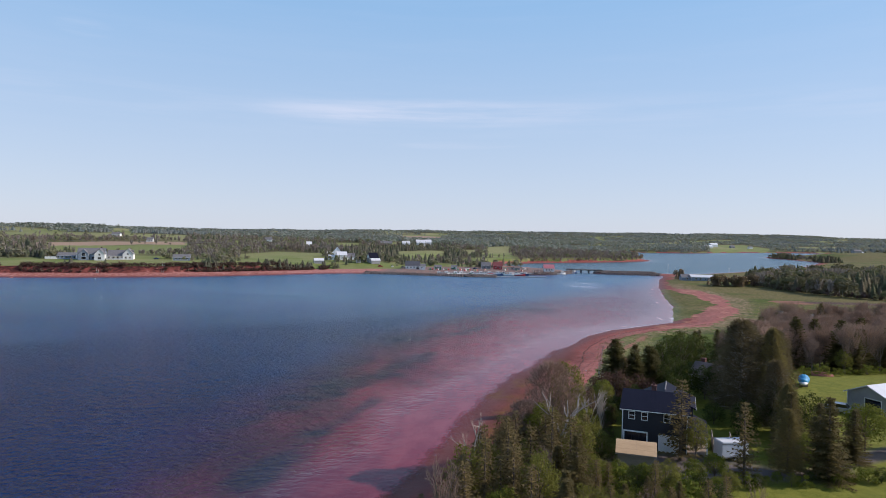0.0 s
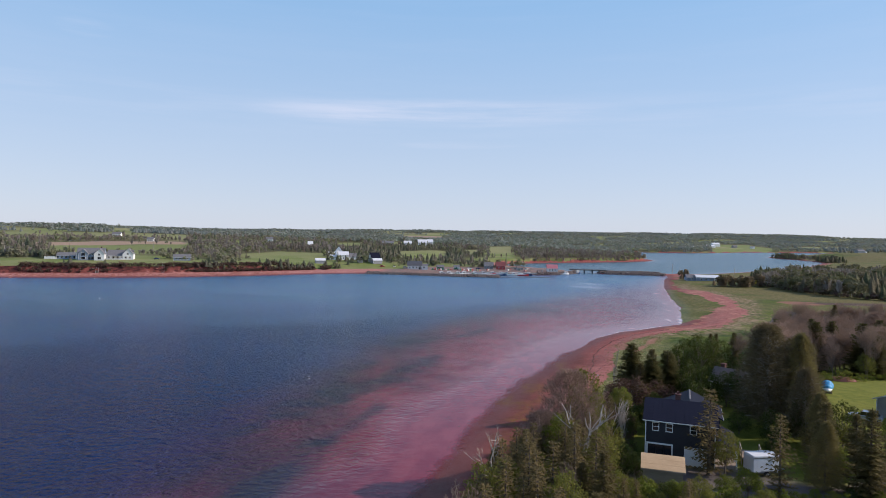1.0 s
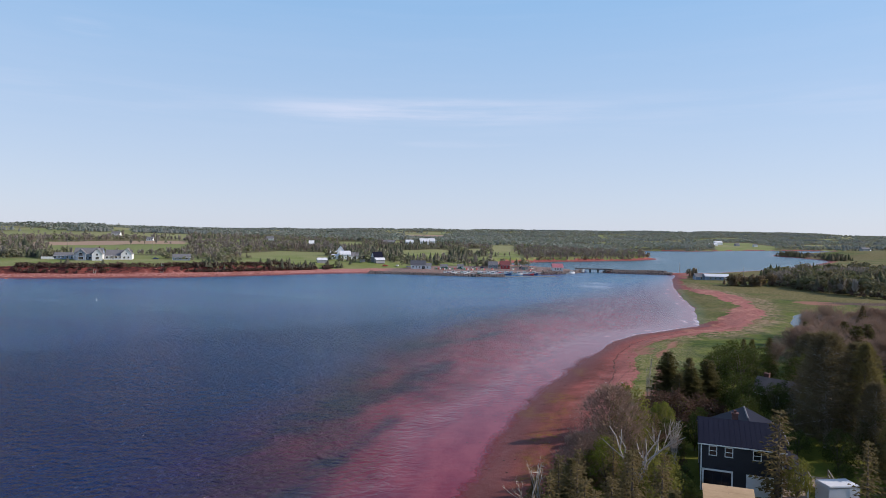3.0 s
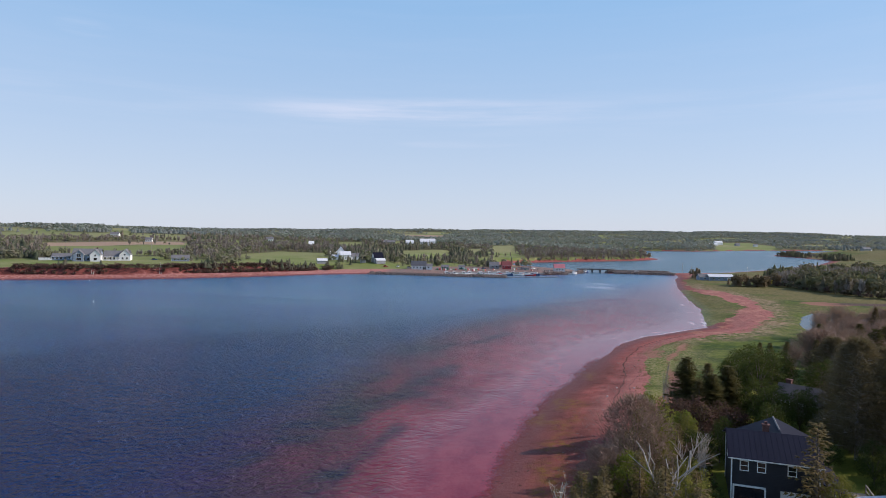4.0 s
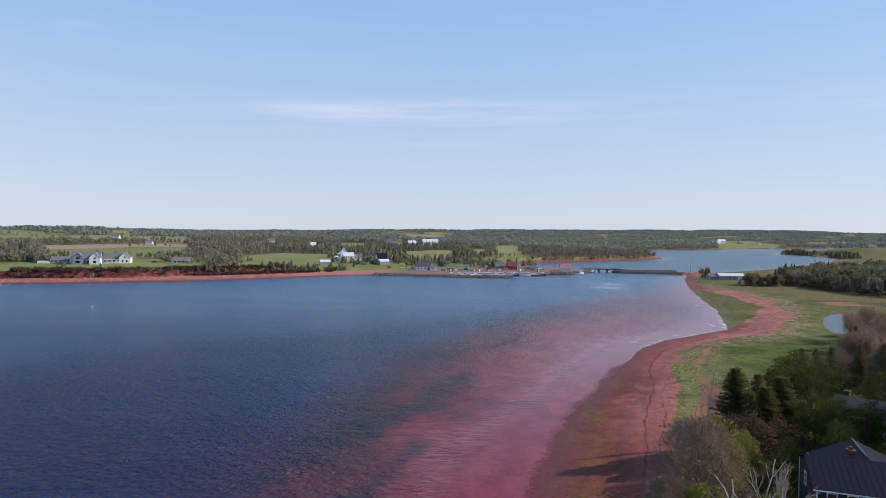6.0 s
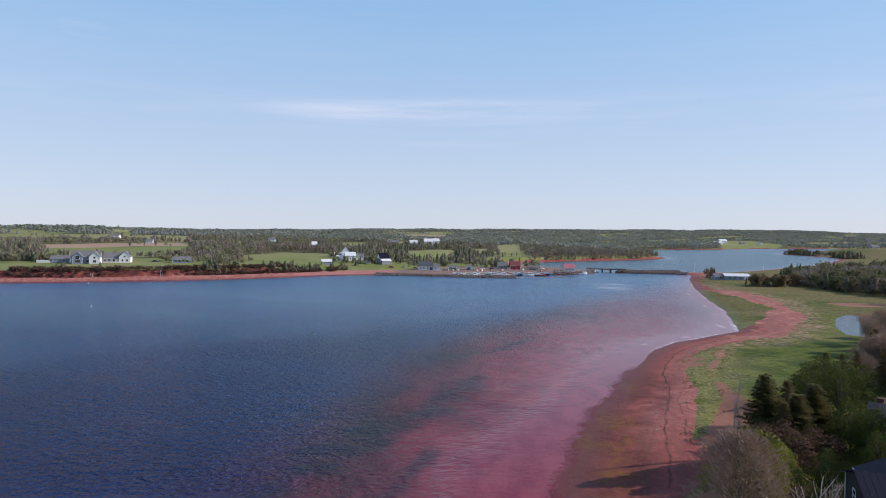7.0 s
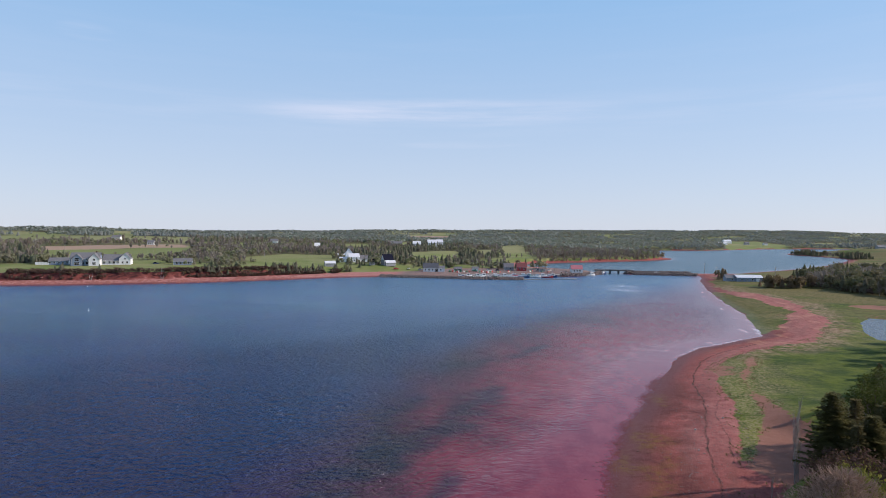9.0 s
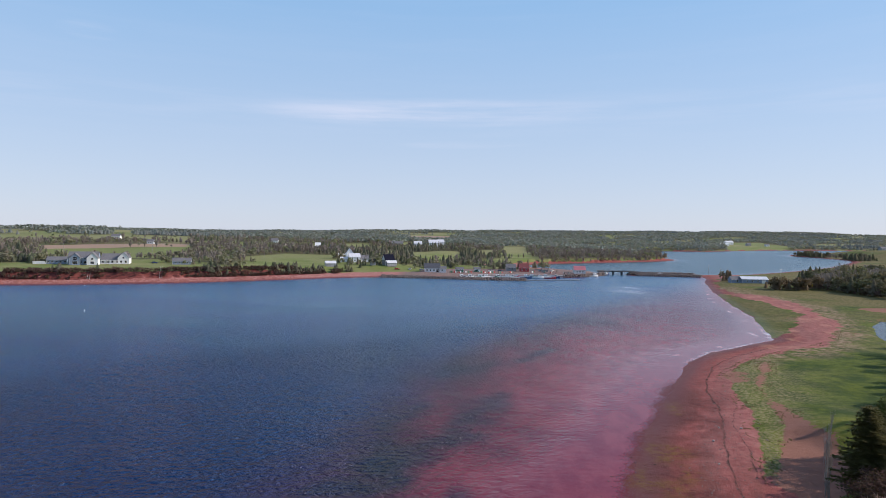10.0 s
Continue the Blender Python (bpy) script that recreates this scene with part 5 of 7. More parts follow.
for mask, nm, kinds, mats, lab in ((m1, "hill_spruces", [spruce_lod(100 + i, 2, 6, 0.36) for i in range(4)], [M_HAZE_HILL_SPRUCE, M_BARK], "dark conifer woods on the distant hills"),
                                   (~m1, "hill_broadleaves", [leafy_lod(110 + i, 8, 0.45, 0.30, False, 0.05) for i in range(4)], [M_HAZE_HILL_LEAF, M_BARK], "green woods on the distant hills, paled by painted haze")):
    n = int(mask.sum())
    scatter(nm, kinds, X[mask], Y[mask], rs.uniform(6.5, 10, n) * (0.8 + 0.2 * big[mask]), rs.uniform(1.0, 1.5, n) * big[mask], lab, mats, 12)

# right-hand shore woods behind the salt meadow and on the point
X, Y = jittered(108, 640, 330, 1330, 4.6)
dn = signed(X, Y, NEAR)
edge_y = np.interp(X, [138, 143, 150, 158, 187, 230, 300, 640], [455, 425, 400, 382, 356, 338, 325, 320])
left_x = np.interp(Y, [380, 440, 489, 552, 600], [139, 139, 146, 156, 165])
w = (Y > edge_y) * (X > left_x) * (Y < edge_y + np.interp(X, [140, 160, 200, 300, 640], [110, 180, 240, 330, 420])) * (dn > 6) * (fbm(X, Y, 60, 33) > -0.55)
w = w * ~((X > 78) & (X < 128) & (Y > 480) & (Y < 530))
field = ((X > 190) & (X < 640) & (Y > 640) & (Y < 1090) & (fbm(X, Y, 140, 35) < 0.12))
isle = (Y > 1060) & (Y < 1330) & (dn < 60) & (X < 440 + 12 * wave_noise(Y, Y * 0, 40, 9))
road = (X < 170) & (Y > 560)
w = np.maximum(w * ~field * ~road * ((Y < 1060) | isle), 0.95 * isle * (dn > 3))
ok = (rs.rand(X.size) < w * 0.97)
X, Y = X[ok], Y[ok]
con = 0.26 * step(520, 420, Y) + fbm(X, Y, 70, 37) + 0.5 * (rs.rand(X.size) - 0.5)
for mask, nm, kinds, mats, hs, lab in ((con > 0.06, "shore_spruces", S_MID, [M_SHORE_LEAF, M_BARK], (6, 11), "dark spruces behind the salt meadow"),
                                       ((con <= 0.06) & (con > -0.25), "shore_broadleaves", L_FINE, [M_SHORE_LEAF, M_DEAD], (6, 11), "green broadleaf trees behind the salt meadow"),
                                       (con <= -0.25, "shore_thicket", B_MID, [M_FAR_BARE, M_DEAD], (6, 10), "leafless pale thicket behind the salt meadow")):
    n = int(mask.sum())
    scatter(nm, kinds, X[mask], Y[mask], rs.uniform(0.75, 1.2, n) * rs.uniform(*hs, n), rs.uniform(0.95, 1.4, n), lab, mats, 14)
X, Y = np.concatenate([rs.uniform(106, 128, 30), rs.uniform(128, 138, 9), rs.uniform(96, 104, 5)]), np.concatenate([rs.uniform(448, 464, 30), rs.uniform(456, 470, 9), rs.uniform(530, 540, 5)])
scatter("roadside_trees", S_MID[2:] + L_FINE, X, Y, rs.uniform(4.5, 9, len(X)), rs.uniform(1, 1.5, len(X)), "dark clump of trees beside the white shed", [M_PINE, M_BARK], 15)
X, Y = jittered(650, 3200, 330, 2300, 26)
ok = (signed(X, Y, NEAR) > 10) & (rs.rand(X.size) < 0.9 * (fbm(X, Y, 260, 39) > 0.05)) & (X < 1.2 * Y)
X, Y = X[ok], Y[ok]
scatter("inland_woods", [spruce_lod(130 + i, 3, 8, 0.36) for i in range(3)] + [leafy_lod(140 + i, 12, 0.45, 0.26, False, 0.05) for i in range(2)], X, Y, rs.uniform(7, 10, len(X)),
        rs.uniform(1.1, 1.7, len(X)), "mixed woods inland of the bay", [M_HAZE_SPRUCE, M_BARK], 16)

# ---- building materials ----


def siding(name, a, b, pitch=0.16, rough=0.6):
    k = Mat(name, rough, 0, 0.4)
    n1, n2 = k.noise(0.8, 4), k.noise(14, 4)
    k.colour(k.mix(k.ramp(k.math('ADD', k.math('MULTIPLY', n1, 0.5), k.math('MULTIPLY', n2, 0.5)), 0.35, 0.65), a, b))
    w = k.n("TexWave", Vector=k.coord(), Scale=0.314 / pitch)
    w.bands_direction, w.wave_profile = 'Z', 'SAW'
    k.bump(k.math('ADD', w.outputs[1], k.math('MULTIPLY', n2, 0.2)), 0.7, 0.02)
    return k.m


M_WHITE = siding("white_siding", (0.70, 0.70, 0.70), (0.82, 0.82, 0.80))
M_SLATE = siding("slate_grey_siding", (0.020, 0.022, 0.029), (0.032, 0.034, 0.042))
M_BLUE = siding("blue_grey_siding", (0.20, 0.25, 0.33), (0.27, 0.32, 0.40))
M_RED = siding("red_siding", (0.34, 0.035, 0.04), (0.45, 0.06, 0.06))
M_GREYW = siding("grey_shingles", (0.26, 0.26, 0.27), (0.36, 0.36, 0.36))
M_TRIM = plain("white_trim", (0.72, 0.72, 0.70), (0.82, 0.82, 0.80), 5, 0.5, bump=0)
M_ROOFDK = plain("dark_metal_roof", (0.006, 0.007, 0.018), (0.010, 0.011, 0.025), 2, 0.65, bump=0.004, spec=0.12)
M_ROOFGR = plain("grey_shingle_roof", (0.12, 0.12, 0.13), (0.20, 0.195, 0.20), 4, 0.85, bump=0.02)
M_ROOFSL = plain("slate_shingle_roof", (0.060, 0.064, 0.076), (0.105, 0.110, 0.125), 4, 0.8, bump=0.02)
M_ROOFBR = plain("brown_shingle_roof", (0.13, 0.095, 0.085), (0.21, 0.155, 0.135), 4, 0.85, bump=0.02)
M_ROOFWH = plain("white_metal_roof", (0.60, 0.61, 0.63), (0.72, 0.73, 0.75), 1.5, 0.45, bump=0.004)
M_ROOFPK = plain("pink_red_roof", (0.38, 0.12, 0.14), (0.48, 0.18, 0.20), 3, 0.7, bump=0.01)
M_ROOFRD = plain("dull_red_roof", (0.16, 0.045, 0.045), (0.24, 0.07, 0.07), 3, 0.8, bump=0.01)
M_BRICK = plain("chimney_brick", (0.085, 0.040, 0.035), (0.15, 0.070, 0.060), 9, 0.9, bump=0.02)
M_WOOD = plain("weathered_boards", (0.22, 0.17, 0.13), (0.34, 0.27, 0.21), 6, 0.85, bump=0.01, stretch=(0.2, 1, 1))
M_PLY = plain("raw_plywood", (0.46, 0.30, 0.16), (0.62, 0.43, 0.25), 2.5, 0.75, bump=0.006, stretch=(0.25, 1, 1))
M_TRAILER = plain("white_sheet_metal", (0.66, 0.67, 0.69), (0.76, 0.77, 0.78), 2, 0.35, bump=0.003)
M_RUBBER = plain("black_rubber", (0.015, 0.015, 0.016), (0.03, 0.03, 0.03), 9, 0.85, bump=0.004)
M_STEEL = plain("grey_steel", (0.30, 0.31, 0.32), (0.42, 0.43, 0.44), 6, 0.45, 0.8, 0.003)
M_TARP = plain("blue_tarpaulin", (0.03, 0.24, 0.48), (0.06, 0.36, 0.60), 4, 0.5, bump=0.05)
M_ROCK = plain("armour_rock", (0.10, 0.074, 0.066), (0.22, 0.175, 0.155), 3, 0.9, bump=0.06)
M_CONC = plain("pale_concrete", (0.36, 0.34, 0.32), (0.48, 0.46, 0.43), 3, 0.85, bump=0.01)
M_TARRED = plain("dark_bridge_timber", (0.075, 0.070, 0.066), (0.135, 0.125, 0.118), 3, 0.85, bump=0.01)
M_GREENP = plain("green_paint", (0.03, 0.16, 0.10), (0.05, 0.22, 0.14), 4, 0.4, bump=0)
M_NAVY = plain("dark_blue_paint", (0.025, 0.045, 0.12), (0.04, 0.07, 0.17), 4, 0.35, bump=0)
M_ORANGE = plain("orange_paint", (0.58, 0.14, 0.05), (0.68, 0.20, 0.08), 4, 0.4, bump=0)
M_YELLOW = plain("yellow_paint", (0.62, 0.40, 0.04), (0.72, 0.48, 0.07), 4, 0.4, bump=0)
M_REDP = plain("red_paint", (0.42, 0.035, 0.035), (0.52, 0.06, 0.05), 4, 0.4, bump=0)
M_WEEDK = plain("dry_seaweed", (0.020, 0.012, 0.010), (0.050, 0.030, 0.022), 9, 0.95, bump=0.03)
M_EARTH = plain("dug_red_earth", (0.26, 0.09, 0.07), (0.34, 0.14, 0.11), 3, 0.95, bump=0.05)
k = Mat("window_glass", 0.04, 0, 0.8)
k.colour((0.012, 0.015, 0.020))
M_PANE = k.m


def window(parent, face, u, z, w, h, half, bars=True, trim=None):
    """A framed window on one face of a house: face S, N, E or W; u along the wall."""
    fr = bmesh.new()
    t = 0.075
    for r in ((-w / 2 - t, w / 2 + t, -0.07, 0.02, h / 2, h / 2 + t), (-w / 2 - t, w / 2 + t, -0.09, 0.02, -h / 2 - t, -h / 2),
              (-w / 2 - t, -w / 2, -0.06, 0.02, -h / 2, h / 2), (w / 2, w / 2 + t, -0.06, 0.02, -h / 2, h / 2)):
        box(fr, *r)
    if bars:
        box(fr, -w / 2, w / 2, -0.05, 0.0, -0.03, 0.03)
    m = {"S": pose(u, -half, z), "N": pose(u, half, z, 0, 0, 180), "E": pose(half, u, z, 0, 0, 90), "W": pose(-half, u, z, 0, 0, -90)}[face]
    win = part("window", fr, trim or M_TRIM, parent)
    win.matrix_basis = m
    part("pane", boxes((-w / 2, w / 2, -0.03, -0.005, -h / 2, h / 2)), M_PANE, win)
    return win


def house(name, m, w, d, eave, ridge, wall_m, roof_m, label, category="house", wins=(), doors=(), chimney=None, over=0.4, corner=True, group="", gable_m=None, parent=None):
    """A gabled building with its ridge along its own x axis."""
    if parent is None:
        root = thing(name, m, label, category, group)
    else:
        root = parent
    loc = Matrix.Identity(4) if parent is None else m
    a, b = w / 2, d / 2

    def add(nm, bm, mat, lab=""):
        o = part(nm, bm, mat, root, lab)
        o.matrix_basis = loc
        return o
    add("wall", prism([(-b, -0.6), (b, -0.6), (b, eave), (0, ridge - 0.05), (-b, eave)], "x", -a, a), wall_m)
    if gable_m:
        for sx in (-1, 1):
            add("gable", prism([(-b + 0.1, eave), (b - 0.1, eave), (0, ridge - 0.12)], "x", sx * a, sx * (a + 0.03)), gable_m)
    run = math.hypot(b, ridge - eave)
    slope = (ridge - eave) / b
    for sy in (-1, 1):
        e = b + over
        z0 = ridge - slope * e
        add("roof", prism([(0, ridge + 0.02), (sy * e, z0), (sy * e, z0 + 0.14), (0, ridge + 0.18)], "x", -a - over, a + over), roof_m)
        add("fascia", boxes((-a - over, a + over, sy * e - 0.03, sy * e + 0.03, z0 + 0.0, z0 + 0.11)), M_TRIM)
    if corner:
        for sx in (-1, 1):
            for sy in (-1, 1):
                add("corner_board", boxes((sx * a - 0.06, sx * a + 0.06, sy * b - 0.06, sy * b + 0.06, 0, eave)), M_TRIM)
    for face, u, z, ww, hh in wins:
        win = window(root, face, u, z, ww, hh, b if face in "SN" else a)
        win.matrix_basis = loc @ win.matrix_basis
    for face, u, ww, hh, mat in doors:
        dm = {"S": pose(u, -b, 0), "E": pose(a, u, 0, 0, 0, 90), "W": pose(-a, u, 0, 0, 0, -90)}[face]
        fr = boxes((-ww / 2 - 0.1, -ww / 2, -0.06, 0.02, 0, hh), (ww / 2, ww / 2 + 0.1, -0.06, 0.02, 0, hh), (-ww / 2 - 0.1, ww / 2 + 0.1, -0.06, 0.02, hh, hh + 0.1))
        o = part("door_frame", fr, M_TRIM, root)
        o.matrix_basis = loc @ dm
        part("door", boxes((-ww / 2, ww / 2, -0.04, 0.0, 0, hh)), mat, o)
    if chimney:
        cx, cy, ch = chimney
        add("chimney", boxes((cx - 0.35, cx + 0.35, cy - 0.3, cy + 0.3, eave, ch), (cx - 0.42, cx + 0.42, cy - 0.37, cy + 0.37, ch, ch + 0.15)), M_BRICK, "red brick chimney")
    return root


# ---- the dark house on the bluff ----
HZ = 5.6
hm = thing("house", pose(14.0, 89.2, HZ, 0, 0, -11), "dark slate-grey two-storey house with dark metal roof", "house")
house("", pose(-0.15, 0, 0), 7.5, 8.4, 4.95, 6.35, M_SLATE, M_ROOFDK, "", parent=hm, over=0.35,
      wins=(("S", -2.65, 4.2, 0.64, 0.86), ("S", -1.15, 4.2, 0.64, 0.86), ("S", 1.45, 4.2, 0.64, 0.86), ("E", -1.5, 4.0, 0.8, 1.0), ("W", 1.0, 4.0, 0.8, 1.0)),
      doors=(("S", 1.75, 2.3, 2.1, M_TRIM),))
# glazed ground-floor porch front
pf = part("patio_door", boxes((-3.78, -0.88, -4.30, -4.21, 2.15, 2.32), (-3.78, -3.63, -4.30, -4.21, 0, 2.15), (-1.03, -0.88, -4.30, -4.21, 0, 2.15)), M_TRIM, hm, "white-framed dark glass front")
for i in range(3):
    part("pane", boxes((-3.61 + i * 0.87, -2.78 + i * 0.87, -4.25, -4.215, 0.1, 2.13)), M_PANE, pf)
for i in range(17):
    for sy in (-1, 1):
        e = 4.55
        bm = prism([(0, 6.53), (sy * e, 6.35 - e * (1.4 / 4.2) + 0.14), (sy * e, 6.35 - e * (1.4 / 4.2) + 0.155), (0, 6.545)], "x", -0.012, 0.012)
        o = part("roof_seam", bm, M_ROOFDK, hm)
        o.location = (-4.15 + i * 0.5, 0, 0)
# rear wing with its own ridge, and the brick chimney
house("", pose(0.9, 3.2, 0, 0, 0, 90), 6.0, 6.8, 4.75, 6.32, M_SLATE, M_ROOFDK, "", parent=hm, over=0.35, wins=(("S", 2.0, 4.1, 0.8, 1.0), ("N", 2.0, 4.1, 0.8, 1.0)), corner=False)
part("ridge_cap", prism([(-0.10, 6.46), (0.10, 6.46), (0.03, 6.55), (-0.03, 6.55)], "y", 1.4, 6.6), M_ROOFGR, hm, "pale metal ridge cap").location = (0.9, 0, 0)
part("chimney", boxes((-0.75, -0.15, 0.6, 1.1, 5.6, 6.95), (-0.82, -0.08, 0.53, 1.17, 6.95, 7.08), (-0.58, -0.32, 0.73, 0.97, 7.08, 7.35)), M_BRICK, hm, "red brick chimney")
# low porch roof, posts, deck and rail at the sunny end
part("porch_roof", prism([(3.62, 3.3), (6.0, 2.35), (6.0, 2.48), (3.62, 3.45)], "y", -4.0, 3.4), M_ROOFDK, hm)
for yy_ in (-3.9, -1.5, 1.0, 3.3):
    part("porch_post", boxes((5.8, 5.95, yy_ - 0.07, yy_ + 0.07, 0.0, 2.42)), M_TRIM, hm)
part("porch_floor", boxes((3.62, 6.0, -4.0, 3.4, 0.0, 0.35)), M_WOOD, hm)
deck = thing("deck", pose(21.6, 88.2, HZ, 0, 0, -11), "small raised timber deck with pale railing", "deck")
part("floor", boxes((-1.1, 1.1, -1.6, 1.6, 0.75, 0.87)), M_WOOD, deck)
for i in range(4):
    part("stair_tread", boxes((-0.6, 0.6, -1.9 - i * 0.27, -1.62 - i * 0.27, 0.55 - i * 0.17, 0.6 - i * 0.17)), M_WOOD, deck)
for x_ in (-1.05, 1.05):
    for y_ in (-1.55, 0, 1.55):
        part("post", boxes((x_ - 0.05, x_ + 0.05, y_ - 0.05, y_ + 0.05, 0.0, 1.8)), M_WOOD, deck)
    part("rail", boxes((x_ - 0.04, x_ + 0.04, -1.6, 1.6, 1.72, 1.8), (x_ - 0.03, x_ + 0.03, -1.6, 1.6, 1.2, 1.26)), M_DEAD, deck)

# ---- plywood-roofed shed in front ----
shed = thing("shed", pose(9.95, 77.3, 5.5, 0, 0, -8), "unfinished shed with a bare plywood roof", "shed")
part("wall", prism([(-0.3, -0.5), (1.35, -0.5), (1.35, 3.05), (-0.3, 2.36)], "x", -1.95, 1.95), M_WOOD, shed)
for i in range(2):
    for j in range(3):
        y0, y1 = -0.55 + j * 0.74, -0.55 + (j + 1) * 0.74 - 0.012
        x0 = -2.2 + i * 2.2
        sl = 1.1 / 2.7
        bm = prism([(y0, 1.98 + (y0 + 1.35) * sl), (y1, 1.98 + (y1 + 1.35) * sl), (y1, 2.0 + (y1 + 1.35) * sl), (y0, 2.0 + (y0 + 1.35) * sl)], "x", x0, x0 + 2.19)
        part("plywood_sheet", bm, M_PLY, shed)
part("fascia", boxes((-2.2, 2.2, -0.59, -0.55, 2.16, 2.28)), M_WOOD, shed)

# ---- white cargo trailer ----


def wheel(parent, x, y, z, r=0.33, w=0.2):
    bm = bmesh.new()
    bmesh.ops.create_cone(bm, cap_ends=True, segments=16, radius1=r, radius2=r, depth=w, matrix=Matrix.Rotation(radians(90), 4, 'X'))
    o = part("wheel", bm, M_RUBBER, parent)
    o.location = (x, y, z)
    bm = bmesh.new()
    bmesh.ops.create_cone(bm, cap_ends=True, segments=12, radius1=r * 0.55, radius2=r * 0.5, depth=w + 0.03, matrix=Matrix.Rotation(radians(90), 4, 'X'))
    part("rim", bm, M_STEEL, o)


tr = thing("cargo_trailer", pose(21.7, 84.3, gz(21.7, 84.3), 0, 0, 17) @ Matrix.Diagonal((1.05, 1, 0.95, 1)), "white enclosed cargo trailer parked on gravel", "trailer")
bm = prism([(-1.55, 0.5), (1.55, 0.5), (1.55, 2.25), (1.4, 2.35), (-1.4, 2.35), (-1.55, 2.25)], "y", -0.95, 0.95)
part("body", bm, M_TRAILER, tr)
part("roof", boxes((-1.5, 1.5, -0.9, 0.9, 2.35, 2.39)), M_TRAILER, tr)
part("rear_door", boxes((-1.59, -1.552, -0.86, 0.86, 0.56, 2.16)), M_TRAILER, tr)
part("side_door", boxes((0.5, 1.2, -0.985, -0.952, 0.6, 2.1)), M_TRAILER, tr)
part("chassis", boxes((-1.5, 1.5, -0.85, 0.85, 0.38, 0.5), (1.5, 2.7, -0.05, 0.05, 0.4, 0.5)), M_STEEL, tr)
part("edge_trim", boxes((-1.57, 1.57, -0.97, -0.951, 2.14, 2.25), (-1.57, 1.57, -0.97, -0.951, 0.5, 0.58)), M_STEEL, tr)
for sy in (-1, 1):
    part("mudguard", boxes((-0.65, 0.45, sy * 1.08 - 0.13, sy * 1.08 + 0.13, 0.68, 0.74)), M_STEEL, tr)
    wheel(tr, -0.1, sy * 1.08, 0.33)

# ---- barn, car and covered boat on the lawn ----
house("barn", pose(52.2, 112.9, 5.7, 0, 0, 32), 9.5, 6.4, 2.7, 4.1, M_GREYW, M_ROOFWH, "grey barn with white metal roof", "barn",
             wins=(("S", -2.2, 1.6, 0.7, 0.7), ("S", 1.5, 1.6, 0.7, 0.7)), doors=(("W", -0.8, 2.4, 2.2, M_PANE),))


def car(name, m, paint, label, tall=1.45, group=""):
    c = thing(name, m, label, "car", group)
    bm = prism([(-2.1, 0.35), (2.1, 0.35), (2.15, 0.75), (1.2, 0.95), (-1.9, 0.98), (-2.12, 0.75)], "y", -0.85, 0.85)
    bmesh.ops.bevel(bm, geom=list(bm.edges), offset=0.05, segments=1, affect='EDGES')
    part("body", bm, paint, c)
    bm = prism([(-1.75, 0.97), (0.95, 0.96), (0.35, tall), (-1.35, tall)], "y", -0.72, 0.72)
    part("cabin", bm, M_PANE, c, "dark glass cabin")
    part("roof", boxes((-1.33, 0.33, -0.70, 0.70, tall, tall + 0.04)), paint, c)
    for sx in (-1.3, 1.3):
        for sy in (-0.78, 0.78):
            wheel(c, sx, sy, 0.32, 0.32, 0.2)
    for sy in (-0.6, 0.6):
        part("headlight", boxes((2.10, 2.16, sy - 0.15, sy + 0.15, 0.6, 0.72)), M_TRIM, c)
    return c


M_SILVER = plain("silver_car_paint", (0.34, 0.37, 0.42), (0.44, 0.47, 0.52), 6, 0.25, 0.5, 0)
car("car", pose(43.4, 109.6, gz(43.4, 109.6), 0, 0, 150), M_SILVER, "silver car parked beside the dark barn")
bt = thing("covered_boat", pose(45.4, 127.6, gz(45.4, 127.6), 0, 0, 70), "small boat under a blue tarpaulin on lawn", "boat")
bm = bmesh.new()
bmesh.ops.create_icosphere(bm, subdivisions=3, radius=1.0, matrix=Matrix.Translation((0, 0, 1.1)) @ Matrix.Diagonal((2.3, 0.95, 0.75, 1)))
for v in bm.verts:
    v.co.z += 0.12 * math.sin(v.co.x * 5) * (v.co.z > 1.0)
part("tarpaulin", bm, M_TARP, bt)
bm = bmesh.new()
bmesh.ops.create_icosphere(bm, subdivisions=2, radius=1.0, matrix=Matrix.Translation((-0.3, 0, 0.75)) @ Matrix.Diagonal((2.6, 0.8, 0.5, 1)))
part("hull", bm, M_TRIM, bt)
part("cradle", boxes((-1.2, -1.05, -0.7, 0.7, 0, 0.4), (1.0, 1.15, -0.7, 0.7, 0, 0.5)), M_WOOD, bt)
bm = bmesh.new()
bmesh.ops.create_icosphere(bm, subdivisions=3, radius=1.0, matrix=Matrix.Diagonal((2.6, 1.6, 0.8, 1)))
for v in bm.verts:
    v.co += Vector(noise.noise_vector(v.co * 1.5)) * 0.22
me = bpy.data.meshes.new("earth_mound")
bm.to_mesh(me)
bm.free()
me.materials.append(M_EARTH)
mound = new("earth_mound", me)
mound.location = (53.4, 141.5, gz(53.4, 141.5))
tagged(mound, "mound of dug red earth at the lawn's edge", "earth mound")

# ---- cottage among the trees ----
house("cottage", pose(28.6, 121.6, 5.6, 0, 0, -38), 5.8, 4.6, 2.6, 4.3, M_GREYW, M_ROOFBR, "grey cottage with brown roof and brick chimney among dark trees", "house",
      wins=(("S", -1.4, 1.5, 0.9, 1.0), ("S", 1.3, 1.5, 0.9, 1.0), ("W", 0, 1.5, 0.9, 1.0)), chimney=(-2.0, 0.5, 4.9))

# ---- houses of the far shore ----
G = "houses on the far shore"


def rowwins(n, w, z, ww=1.0, hh=1.2, face="S"):
    return tuple((face, -w / 2 + w * (i + 0.5) / n, z, ww, hh) for i in range(n))


